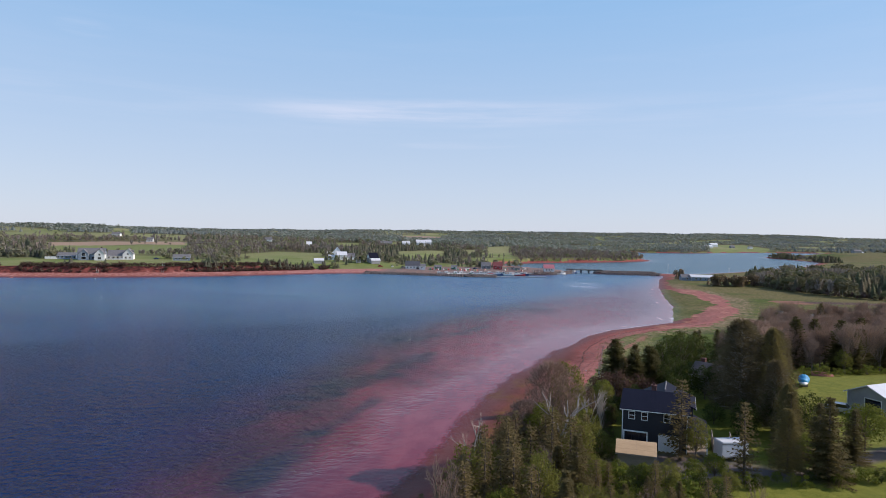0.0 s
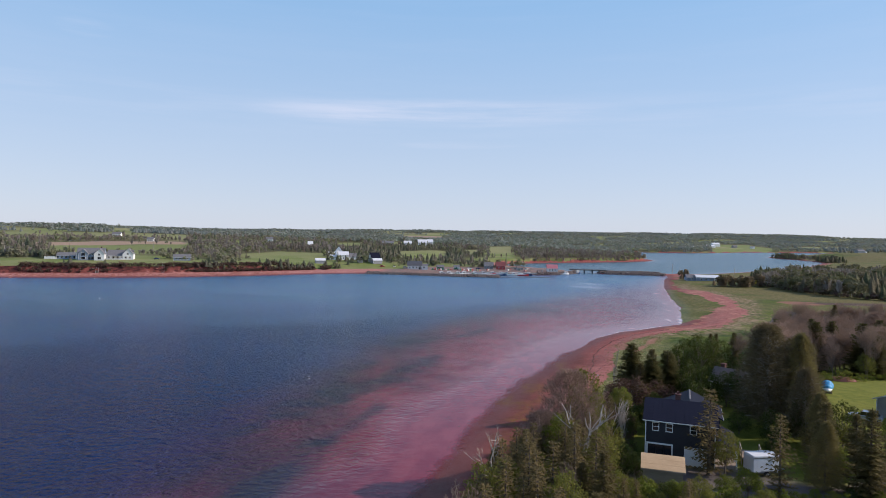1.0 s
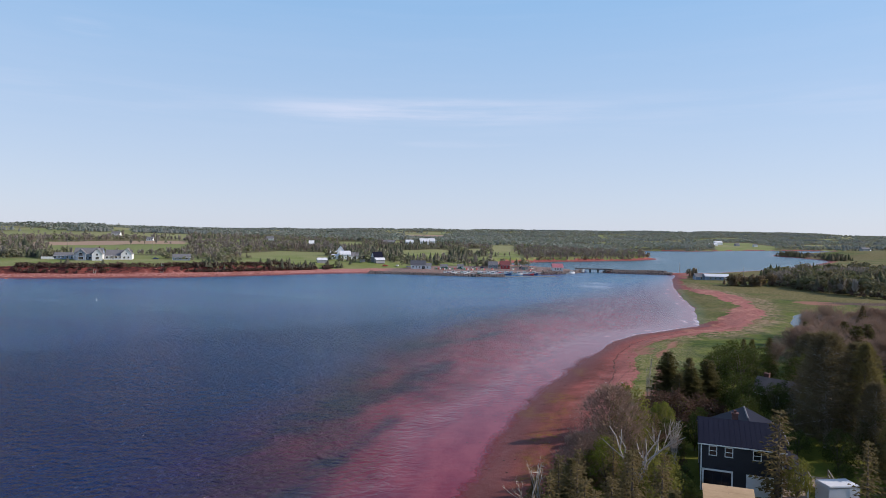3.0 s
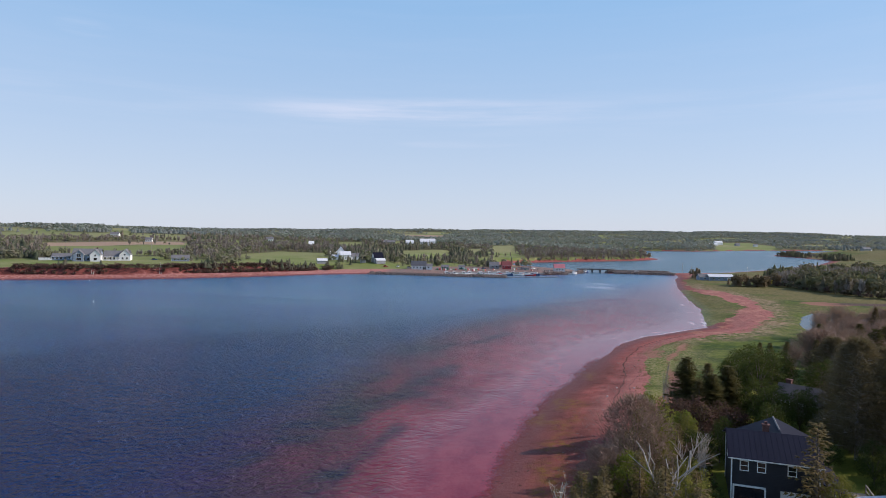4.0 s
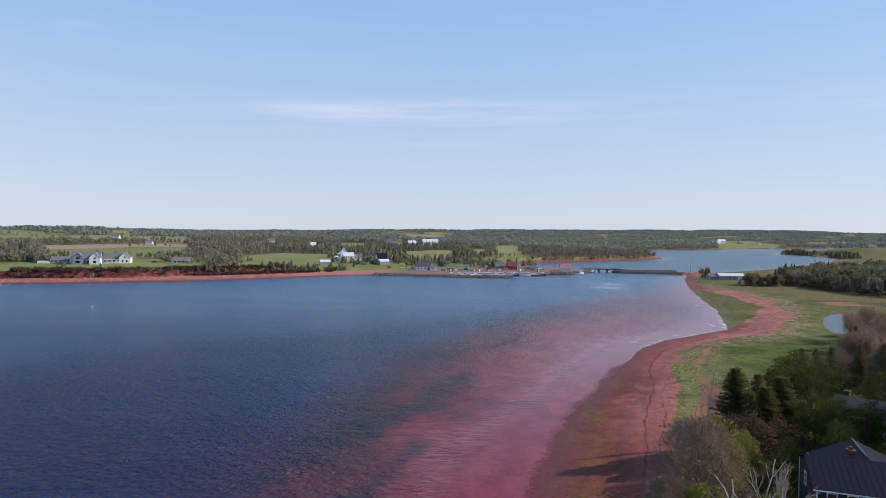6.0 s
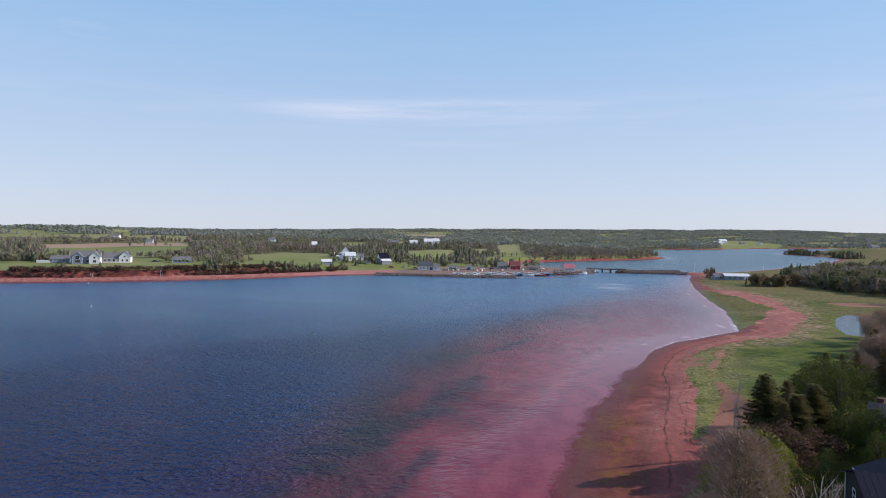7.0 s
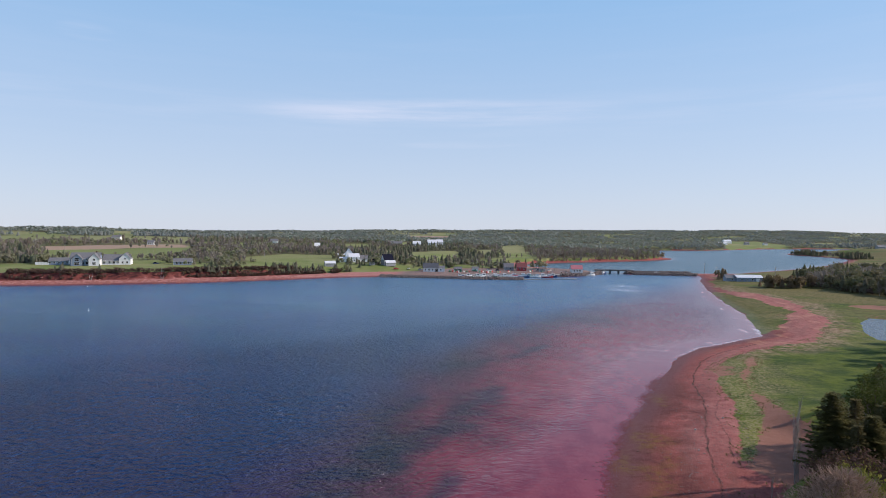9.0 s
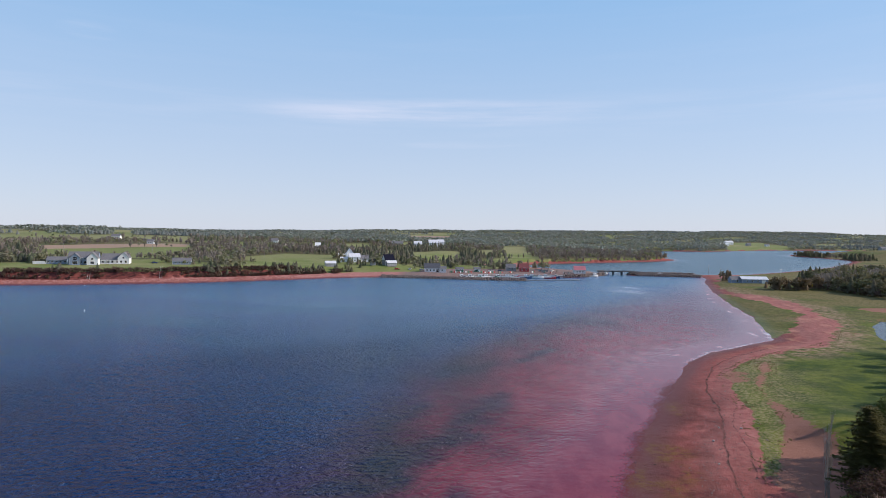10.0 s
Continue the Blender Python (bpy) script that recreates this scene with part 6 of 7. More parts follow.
def at_far(x, y, turn):
    return pose(x, y, gz(x, y) - 0.1, 0, 0, turn)


SHORE = 27
h1 = house("bungalow", at_far(-379, 450.5, SHORE), 13, 8, 2.8, 5.0, M_BLUE, M_ROOFGR, "low blue-grey bungalow above the cliff", "house", rowwins(5, 14, 1.6, 1.4), group=G)
part("terrace", boxes((-15, -6.7, -4.5, 2.0, 0.0, 0.9)), M_TRIM, h1, "white terrace screen")
for i in range(4):
    part("terrace_panel", boxes((-15 + i * 2.0, -13.1 + i * 2.0, -4.62, -4.52, 0.9, 2.0)), M_TRIM, h1)
h2 = house("villa", at_far(-358, 451.5, SHORE), 19, 10, 5.2, 9.2, M_BLUE, M_ROOFGR, "large blue-grey villa with white gables and many windows", "house",
           rowwins(6, 17, 1.7, 1.6, 1.6) + rowwins(6, 17, 4.3, 1.2, 1.2), chimney=(6.5, 1.0, 10.2), group=G)
house("", pose(-4.5, -5.2, 0, 0, 0, 90), 5, 6.5, 5.2, 8.4, M_BLUE, M_ROOFGR, "", parent=h2, wins=(("W", 0, 4.6, 2.6, 2.4), ("W", 0, 1.6, 3.2, 1.8)))
house("", pose(6.8, -5.0, 0, 0, 0, 90), 7, 7.0, 5.0, 8.8, M_WHITE, M_ROOFGR, "", parent=h2, wins=(("W", 0, 4.4, 1.4, 1.4), ("W", 0, 1.6, 2.2, 1.6)))
h3 = house("farmhouse", at_far(-343.5, 466, SHORE), 18, 9, 3.2, 7.4, M_WHITE, M_ROOFGR, "white house with long dark grey roof and veranda", "house", rowwins(6, 19, 1.7, 1.4, 1.5), group=G)
house("", pose(6.0, -1.2, 0, 0, 0, 90), 9.5, 7.5, 4.6, 8.6, M_WHITE, M_ROOFGR, "", parent=h3, wins=(("W", 0, 4.6, 1.2, 1.2), ("W", -1.5, 1.7, 1.2, 1.4), ("W", 1.5, 1.7, 1.2, 1.4)))
part("veranda", boxes((-9, 2, -7.0, -4.6, 0.0, 0.6), (-9, 2, -7.0, -4.6, 2.6, 2.75)), M_TRIM, h3)
for i in range(6):
    part("veranda_post", boxes((-8.9 + i * 2.1, -8.7 + i * 2.1, -6.9, -6.7, 0.6, 2.6)), M_TRIM, h3)
house("bungalow", at_far(-299, 481, SHORE), 13, 7, 2.6, 4.8, M_BLUE, M_ROOFGR, "small blue-grey bungalow with white gable ends", "house", rowwins(4, 11, 1.5, 1.3), group=G, gable_m=M_TRIM)
house("barn", at_far(-198, 526, 30), 8, 5, 2.4, 4.0, M_GREYW, M_ROOFWH, "grey shed with pale roof on the green slope", "shed", group=G)
h6 = house("farmhouse", at_far(-193, 572, 25), 9, 7, 4.5, 7.5, M_WHITE, M_ROOFWH, "white farmhouse with tall gable and low pale wing", "house", rowwins(3, 8, 1.6), group=G)
house("", pose(-3.5, 6.5, 0, 0, 0, 90), 7, 6.0, 7.5, 11.5, M_WHITE, M_WHITE, "", parent=h6, wins=(("W", 0, 6.5, 1.0, 1.2),))
house("", pose(7.5, 2, 0), 9, 7, 3.0, 6.0, M_WHITE, M_ROOFGR, "", parent=h6, wins=(("S", 0, 1.5, 1.0, 1.2),))
house("", pose(-8.5, 1, 0), 7, 5, 2.6, 4.4, M_WHITE, M_ROOFWH, "", parent=h6)
h7 = house("farmhouse", at_far(-158, 554, 35), 8, 9, 4.6, 9.0, M_GREYW, M_ROOFDK, "house with steep dark roof and pale gable", "house", rowwins(3, 7, 1.6) + (("E", 0, 5.2, 1.2, 1.4), ("E", -2, 1.8, 1.0, 1.2), ("E", 2, 1.8, 1.0, 1.2)), group=G, gable_m=M_TRIM)
house("", pose(0.5, -6, 0), 8, 4, 2.6, 4.2, M_GREYW, M_ROOFWH, "", parent=h7)
house("shed", at_far(-169, 547, 30), 4, 3.5, 3.0, 5.0, M_GREYW, M_ROOFDK, "small dark shed beside the steep-roofed house", "shed")
for x_, y_, w_, d_, e_, r_, wm, rm, lab in (
        (-204, 985, 14, 11, 6.5, 11, M_WHITE, M_ROOFWH, "white barn with pale roof on the wooded rise"), (-231, 1000, 12, 8, 4.5, 8, M_WHITE, M_ROOFWH, "long white farm shed on the rise"),
        (-268, 1008, 22, 9, 4, 6.5, M_GREYW, M_ROOFGR, "grey farm shed among trees"), (-196, 1004, 10, 9, 7, 11, M_WHITE, M_ROOFWH, "white farmhouse beside the barns"),
        (-420, 900, 10, 8, 4, 7, M_WHITE, M_ROOFGR, "white farmhouse among far fields"), (-660, 880, 12, 8, 4, 7, M_WHITE, M_ROOFGR, "white farm building among far fields"),
        (-228, 626, 3.4, 3, 2.2, 3.4, M_WHITE, M_ROOFWH, "small white hut on the green slope"), (-221, 630, 3.4, 3, 2.2, 3.4, M_WHITE, M_ROOFWH, "small white hut beside another"),
        (-520, 760, 8, 6, 3, 5.5, M_WHITE, M_ROOFGR, "white house beyond the brown field"), (-300, 760, 6, 6, 5, 8.5, M_WHITE, M_WHITE, "narrow white house among grey trees"),
        (470, 2040, 26, 12, 5, 9, M_WHITE, M_ROOFWH, "white farm shed across the inner bay"), (560, 2120, 14, 9, 5, 9, M_GREYW, M_ROOFGR, "grey farmhouse across the inner bay"),
        (610, 2110, 12, 9, 5, 8, M_WHITE, M_ROOFGR, "white farmhouse across the inner bay"), (380, 1860, 16, 8, 4, 7, M_WHITE, M_ROOFWH, "white house at the inner bay shore"),
        (520, 2190, 26, 14, 7, 12, M_WHITE, M_ROOFWH, "large white barn on the green hill"), (120, 1330, 10, 8, 4, 7, M_WHITE, M_ROOFGR, "white cottage above the inner bay"),
        (700, 1600, 10, 8, 4, 7, M_WHITE, M_ROOFWH, "small white house beyond the wooded point"), (640, 1480, 18, 10, 4, 7, M_GREYW, M_ROOFGR, "grey farm shed beyond the point")):
    house("farm_building", at_far(x_, y_, 20), w_, d_, e_, r_, wm, rm, lab, "building", rowwins(3, w_ * 0.8, 1.8), group="far farm buildings", corner=False)

# ---- white shed and buildings on the near road ----
w1 = house("boat_shed", at_far(113, 512, 4), 17, 9, 2.8, 4.4, M_BLUE, M_ROOFWH, "long shed with white metal roof beside the road", "shed", rowwins(4, 14, 1.5), doors=(("S", 5.5, 2.4, 2.2, M_TRIM),))
house("", pose(-11, 1, 0), 8, 7, 2.4, 4.4, M_BLUE, M_ROOFGR, "", parent=w1, wins=(("S", 0, 1.4, 1.2, 1.0),))
house("shed", at_far(150, 500, 6), 11, 6, 2.6, 4.2, M_GREYW, M_ROOFBR, "grey shed half hidden by spruces", "shed", rowwins(2, 8, 1.4))
ex = thing("school_bus", at_far(139.5, 482, 10), "yellow bus parked at the wood's edge", "bus")
bm = prism([(-4.5, 0.5), (4.2, 0.5), (4.2, 1.7), (3.4, 1.8), (3.2, 2.9), (-4.5, 2.9)], "y", -1.2, 1.2)
bmesh.ops.bevel(bm, geom=list(bm.edges), offset=0.12, segments=2, affect='EDGES')
part("body", bm, M_YELLOW, ex)
for i in range(7):
    part("window", boxes((-4.1 + i * 1.0, -3.3 + i * 1.0, -1.23, -1.19, 1.8, 2.5)), M_PANE, ex)
for sx in (-2.8, 2.8):
    for sy in (-1.05, 1.05):
        wheel(ex, sx, sy, 0.48, 0.48, 0.3)
house("farmhouse", at_far(222, 548, 15), 16, 9, 3.4, 6.4, M_GREYW, M_ROOFBR, "brown-roofed house behind the spruces", "house", rowwins(4, 14, 1.7))

# ---- harbour ----
hb = house("harbour_shed", at_far(-118, 540, 12), 12, 8, 3.2, 6.8, M_WHITE, M_ROOFSL, "white harbour building with dark slate-grey roof", "building", rowwins(4, 11, 1.6), doors=(("S", 4.5, 2.4, 2.4, M_PANE),), gable_m=M_TRIM)
house("", pose(8.0, -1.0, 0), 6, 6, 2.8, 4.6, M_WHITE, M_ROOFGR, "", parent=hb, wins=(("S", 0, 1.6, 1.2, 1.0),))
house("harbour_shed", at_far(-47, 572, 8), 8, 7, 3.4, 6.6, M_RED, M_ROOFRD, "red harbour shed with white-trimmed door", "shed", rowwins(2, 7, 1.8), doors=(("E", 0, 2.2, 2.2, M_TRIM),))
house("harbour_shed", at_far(-58, 576, 8), 8, 6, 3.0, 5.6, M_GREYW, M_ROOFGR, "weathered grey harbour shed", "shed", rowwins(2, 6, 1.6))
house("lobster_shack", at_far(-2, 577, 10), 9, 7, 3.2, 6.2, M_WHITE, M_ROOFPK, "white shack with pink-red roof at the harbour mouth", "shed", rowwins(3, 7, 1.7), doors=(("E", 0, 1.2, 2.1, M_REDP),))


def rock_pile(name, line_, width, height, n, seed, label, size=(0.45, 1.15)):
    """Armour stones heaped along a line, joined."""
    r = np.random.RandomState(seed)
    bm = bmesh.new()
    bmesh.ops.create_icosphere(bm, subdivisions=1, radius=1.0)
    base_v = np.array([v.co[:] for v in bm.verts])
    base_t = np.array([[v.index for v in f.verts] for f in bm.faces])
    bm.free()
    L = np.array(line_, float)
    sl = np.linalg.norm(np.diff(L, axis=0), axis=1)
    cum = np.concatenate([[0], np.cumsum(sl)])
    s = r.uniform(0, cum[-1], n)
    X_, Y_ = np.interp(s, cum, L[:, 0]), np.interp(s, cum, L[:, 1])
    i_ = np.clip(np.searchsorted(cum, s) - 1, 0, len(sl) - 1)
    tg = np.diff(L, axis=0)[i_] / sl[i_][:, None]
    o_ = r.uniform(-1, 1, n)
    X_, Y_ = X_ - tg[:, 1] * o_ * width / 2, Y_ + tg[:, 0] * o_ * width / 2
    floor_ = np.maximum(ground_height(X_, Y_), -0.6)
    Z_ = np.maximum(floor_, height * (1 - np.abs(o_) ** 1.5)) - 0.15 + r.uniform(-.2, .15, n)
    sc = r.uniform(size[0], size[1], (n, 1, 3)) * np.array([1, 1, 0.75])
    V = base_v[None] * sc * r.uniform(0.75, 1.2, (n, len(base_v), 1))
    a_ = r.uniform(0, 6.28, n)
    ca, sa = np.cos(a_)[:, None], np.sin(a_)[:, None]
    V = np.stack([V[:, :, 0] * ca - V[:, :, 1] * sa + X_[:, None], V[:, :, 0] * sa + V[:, :, 1] * ca + Y_[:, None], V[:, :, 2] + Z_[:, None]], 2)
    T = base_t[None] + (np.arange(n) * len(base_v))[:, None, None]
    return tagged(mesh_obj(name, V.reshape(-1, 3), T.reshape(-1, 3), [M_ROCK]), label, "rocks", kind="stuff")


rock_pile("breakwater", [(-150, 506), (-116, 505), (-78, 501), (-42, 503)], 9, 1.6, 1700, 1, "armour stone breakwater in front of the harbour")
rock_pile("harbour_rocks", [(-14, 550), (4, 566), (17, 590), (19, 606)], 9, 2.0, 500, 2, "heaped stones round the harbour mouth")
rock_pile("causeway_rocks", [(46, 593), (72, 592), (96, 588)], 8, 1.9, 600, 3, "armour stones along the causeway")
rock_pile("causeway_rocks", [(43, 596), (42, 604), (48, 613), (96, 615)], 7, 1.9, 500, 4, "armour stones on the bay side of the causeway")
rock_pile("shore_rocks", [(98, 517), (108, 520), (125, 523)], 6, 1.2, 110, 5, "scattered stones by the roadside shed", (0.3, 0.8))
quay = thing("quay", pose(0, 0, 0), "long pale timber quay along the harbour basin", "quay")
part("deck", prism([(-92, 527), (-60, 542), (-30, 549), (-14, 545), (-14, 541), (-30, 545), (-60, 537.5), (-90, 523)], "z", 1.3, 1.7), M_CONC, quay)
for i in range(16):
    f = i / 15
    part("pile", boxes((-90 + 75 * f - 0.2, -90 + 75 * f + 0.2, np.interp(f, [0, .4, .8, 1], [523.3, 537.8, 545.2, 541.3]) - 0.2, np.interp(f, [0, .4, .8, 1], [523.3, 537.8, 545.2, 541.3]) + 0.2, -1.5, 2.1)), M_WOOD, quay)
fl = thing("floating_dock", pose(-24, 511, 0, 0, 0, 22), "pale floating dock beyond the breakwater tip", "dock")
part("deck", boxes((-22, 22, -1.1, 1.1, 0.1, 0.45)), M_CONC, fl)
for i in range(8):
    part("plank_band", boxes((-21 + i * 5.5, -17 + i * 5.5, -1.0, 1.0, 0.45, 0.5)), M_WOOD, fl)


def fishing_boat(m, paint, label, L=11.0):
    b = thing("fishing_boat", m, label, "boat", "boats in the harbour")
    bm = bmesh.new()
    rows = []
    for i in range(9):
        u = i / 8
        x = -L / 2 + L * u
        w = 1.75 * (1 - max(0, (u - 0.45) / 0.55) ** 2.2) + 0.02
        sheer = 1.0 + 1.1 * u ** 2
        rows.append([bm.verts.new((x, s * w * f, z)) for s, f, z in ((-1, 1, sheer), (-1, 0.82, 0.25), (0, 0, -0.5), (1, 0.82, 0.25), (1, 1, sheer))])
    for a, c in zip(rows, rows[1:]):
        for j in range(4):
            bm.faces.new((a[j], a[j + 1], c[j + 1], c[j]))
        bm.faces.new((a[4], a[0], c[0], c[4]))
    bm.faces.new(rows[0])
    bmesh.ops.recalc_face_normals(bm, faces=bm.faces)
    part("hull", bm, paint, b)
    part("gunwale", boxes((-L / 2, L * 0.15, -1.78, -1.66, 1.02, 1.2), (-L / 2, L * 0.15, 1.66, 1.78, 1.02, 1.2)), M_TRIM, b)
    wh = part("wheelhouse", boxes((0.2, 3.0, -1.2, 1.2, 1.1, 3.1), (-0.3, 3.2, -1.3, 1.3, 3.1, 3.22)), M_TRIM, b)
    for sy in (-1.21, 1.18):
        part("window", boxes((0.6, 2.7, sy, sy + 0.03, 2.2, 2.8)), M_PANE, wh)
    part("window", boxes((2.99, 3.03, -1.0, 1.0, 2.2, 2.8)), M_PANE, wh)
    part("mast", boxes((0.9, 1.0, -0.05, 0.05, 3.2, 5.6), (0.2, 1.7, -0.03, 0.03, 4.6, 4.66)), M_STEEL, b)
    return b


first = {}
for x_, y_, a_, c_ in ((-86, 519, 20, 0), (-79, 522, 22, 1), (-72, 525.5, 205, 0), (-66, 528.5, 20, 2), (-59, 531.5, 15, 0), (-52, 535, 15, 3), (-45, 537, 10, 0), (-38, 538, 190, 1), (-30, 540, 8, 0), (-22, 538, -10, 2),
                       (-92, 516.5, 24, 2), (-76, 517, 24, 0), (-62, 522, 200, 1), (-52, 526, 200, 0), (-43, 529, 12, 2), (-34, 530.5, 15, 0), (-25, 531, 5, 3), (20, 591, 40, 2), (9, 566, 30, 0)):
    paint, lab = ((M_TRIM, "white fishing boat moored in the harbour"), (M_GREENP, "green-hulled fishing boat with white wheelhouse"),
                  (M_NAVY, "dark blue fishing boat with white wheelhouse"), (M_REDP, "red-hulled fishing boat with white wheelhouse"))[c_]
    m_ = pose(x_, y_, 0.0, 0, 0, a_)
    if c_ in first:
        copy_thing(first[c_], m_)
    else:
        first[c_] = fishing_boat(m_ @ Matrix.Diagonal((0.8, 0.8, 0.8, 1)), paint, lab)
for x_, y_, a_, pm, lab in ((-147, 541, 20, M_REDP, "red pickup parked near the shore"), (-97, 548, 80, M_ORANGE, "orange vehicle beside the harbour shed"), (-84, 553, 10, M_GREENP, "green vehicle on the harbour yard"),
                            (-128, 547, 15, M_SILVER, "silver car on the harbour yard"), (-73, 560, 20, M_TRIM, "white car on the harbour yard"), (-66, 564, 5, M_NAVY, "dark blue car on the harbour yard"),
                            (-33, 574, 10, M_SILVER, "silver car beside the red shed"), (-24, 577, 60, M_TRIM, "white van near the harbour mouth"), (-320, 478, 30, M_NAVY, "dark car on the lawn by spruces"),
                            (-138, 548, 95, M_TRIM, "white car near the harbour road"), (140, 506, 5, M_TRIM, "white car near the road shed")):
    car("car", pose(x_, y_, gz(x_, y_), 0, 0, a_), pm, lab, group="cars at the harbour")
# lobster traps stacked on the yard
for i, (x_, y_, n_) in enumerate(((-104, 540, 5), (-98, 541, 3), (-92, 545, 5), (-80, 549, 4), (-74, 550, 6), (-66, 553, 4), (-58, 558, 5), (-40, 564, 5), (-30, 567, 4), (-25, 562, 6), (-20, 570, 4), (-14, 560, 4), (-10, 566, 3))):
    st = thing("trap_stack", pose(x_, y_, gz(x_, y_), 0, 0, 20 + 7 * i), "stack of weathered and painted lobster traps", "traps", "trap stacks on the yard")
    for j in range(n_):
        for q_ in range(2 + (j + i) % 2):
            part("trap", prism([(-0.4, 0), (0.4, 0), (0.4, 0.25), (0.2, 0.5), (-0.2, 0.5), (-0.4, 0.25)], "x", j * 1.15, j * 1.15 + 1.0), (M_WOOD, M_GREENP, M_WOOD, M_REDP, M_TRIM)[(i * 2 + j) % 5], st).location = (0, 0, q_ * 0.52)
br = thing("bridge", pose(0, 0, 0), "low dark road bridge over the inlet", "bridge")
part("deck", prism([(14, 603), (47, 600), (47, 607), (14, 610)], "z", 2.3, 3.0), M_TARRED, br)
for i in range(4):
    part("pier", boxes((20 + i * 7, 21.2 + i * 7, 602, 608.5, -2, 2.3)), M_TARRED, br)
for y_ in (0, 6.6):
    part("railing", prism([(14, 603.1 + y_), (47, 600.1 + y_), (47, 600.3 + y_), (14, 603.3 + y_)], "z", 3.35, 3.5), M_STEEL, br)
    for i in range(12):
        part("railing_post", boxes((14.5 + i * 2.8, 14.65 + i * 2.8, 603.1 + y_ - i * 0.255, 603.3 + y_ - i * 0.255, 3.0, 3.4)), M_STEEL, br)

# ---- stairs down the far cliff, poles ----


def cliff_stair(m, label):
    s = thing("cliff_stair", m, label, "stairs")
    for x_ in (-0.7, 0.7):
        part("stringer", prism([(0, 0.0), (9.5, 6.6), (9.5, 6.9), (0, 0.3)], "x", x_ - 0.08, x_ + 0.08), M_CONC, s)
    for i in range(22):
        part("tread", boxes((-0.7, 0.7, 0.3 + i * 0.42, 0.62 + i * 0.42, 0.33 + i * 0.292, 0.38 + i * 0.292)), M_CONC, s)
    for x_ in (-0.7, 0.7):
        part("handrail", prism([(0, 1.1), (9.5, 7.7), (9.5, 7.8), (0, 1.2)], "x", x_ - 0.04, x_ + 0.04), M_CONC, s)
    return s


sx_, sy_ = -275, 419
cliff_stair(pose(sx_, sy_, gz(sx_, sy_) - 0.1, 0, 0, 30), "grey wooden stair climbing the red cliff")
cliff_stair(pose(-312, 399, gz(-312, 399) - 0.1, 0, 0, 30), "weathered stair on the red cliff face")


def pole(x, y, h, label="grey wooden utility pole with crossarm"):
    p = thing("utility_pole", pose(x, y, gz(x, y), 0, 0, 30), label, "pole", "utility poles")
    bm = bmesh.new()
    bmesh.ops.create_cone(bm, cap_ends=True, segments=8, radius1=0.17, radius2=0.11, depth=h + 0.6, matrix=Matrix.Translation((0, 0, h / 2 - 0.3)))
    part("shaft", bm, M_DEAD, p)
    part("crossarm", boxes((-1.0, 1.0, -0.06, 0.06, h - 0.9, h - 0.75)), M_DEAD, p)
    return p


for x_, y_ in ((-470, 560), (-410, 605), (-350, 640), (-290, 600), (-168, 590), (-125, 570), (-85, 575), (-35, 590), (100, 545), (104, 600), (140, 540)):
    pole(x_, y_, 9)

# ---- beach details ----


def litter(name, line_, spread, n, size, mat, label, category, seed, flat=0.35):
    r = np.random.RandomState(seed)
    L = np.array(line_, float)
    sl = np.linalg.norm(np.diff(L, axis=0), axis=1)
    cum = np.concatenate([[0], np.cumsum(sl)])
    s = r.uniform(0, cum[-1], n)
    X_, Y_ = np.interp(s, cum, L[:, 0]) + r.normal(0, spread, n), np.interp(s, cum, L[:, 1]) + r.normal(0, spread, n)
    X_ = X_ + 0.35 * np.sin(s * 0.16) + 0.12 * np.sin(s * 0.7)
    Z_ = np.maximum(ground_height(X_, Y_), 0.0)
    base_v = np.array([(1, 0, 0), (0.3, 0.9, 0), (-0.8, 0.6, 0), (-0.9, -0.5, 0), (0.4, -0.9, 0), (0, 0, 1)])
    base_t = np.array([(0, 1, 5), (1, 2, 5), (2, 3, 5), (3, 4, 5), (4, 0, 5)])
    sc = r.uniform(size[0], size[1], (n, 1, 1)) * np.array([1.3, 0.8, flat]) * r.uniform(0.6, 1.4, (n, 6, 1))
    V = base_v[None] * sc
    a_ = r.uniform(0, 6.28, n)
    ca, sa = np.cos(a_)[:, None], np.sin(a_)[:, None]
    V = np.stack([V[:, :, 0] * ca - V[:, :, 1] * sa + X_[:, None], V[:, :, 0] * sa + V[:, :, 1] * ca + Y_[:, None], V[:, :, 2] + Z_[:, None] - 0.01], 2)
    T = base_t[None] + (np.arange(n) * 6)[:, None, None]
    return tagged(mesh_obj(name, V.reshape(-1, 3), T.reshape(-1, 3), [mat]), label, category, kind="stuff")


litter("wrack_line", [(-1, 112), (0.8, 124), (1.6, 130), (3.8, 141), (6.3, 156), (8.5, 168), (10, 181), (12.1, 193), (16.6, 207), (26, 222), (39, 238)], 0.11, 9000, (0.02, 0.085), M_WEEDK, "dark line of dried seaweed on red sand", "seaweed", 1, 0.4)
litter("wrack_line", [(4.5, 130.7), (5.1, 134.8), (6.4, 141.8), (7.3, 148.5), (8.5, 156.3), (11.9, 167.7), (11.5, 173.7), (11, 180.5)], 0.10, 1800, (0.02, 0.07), M_WEEDK, "thin upper line of dried seaweed", "seaweed", 2, 0.4)
litter("wrack_line", [(6.2, 128), (9.5, 142), (12.6, 158), (14.0, 172)], 0.5, 140, (0.06, 0.2), M_BARK, "scattered dark driftwood and stems", "driftwood", 3, 0.3)
litter("beach_pebbles", [(-4, 100), (0, 130), (4, 150), (8, 175), (14, 200), (28, 225)], 2.6, 2600, (0.03, 0.12), M_ROCK, "scattered stones on the red beach", "stones", 4, 0.7)
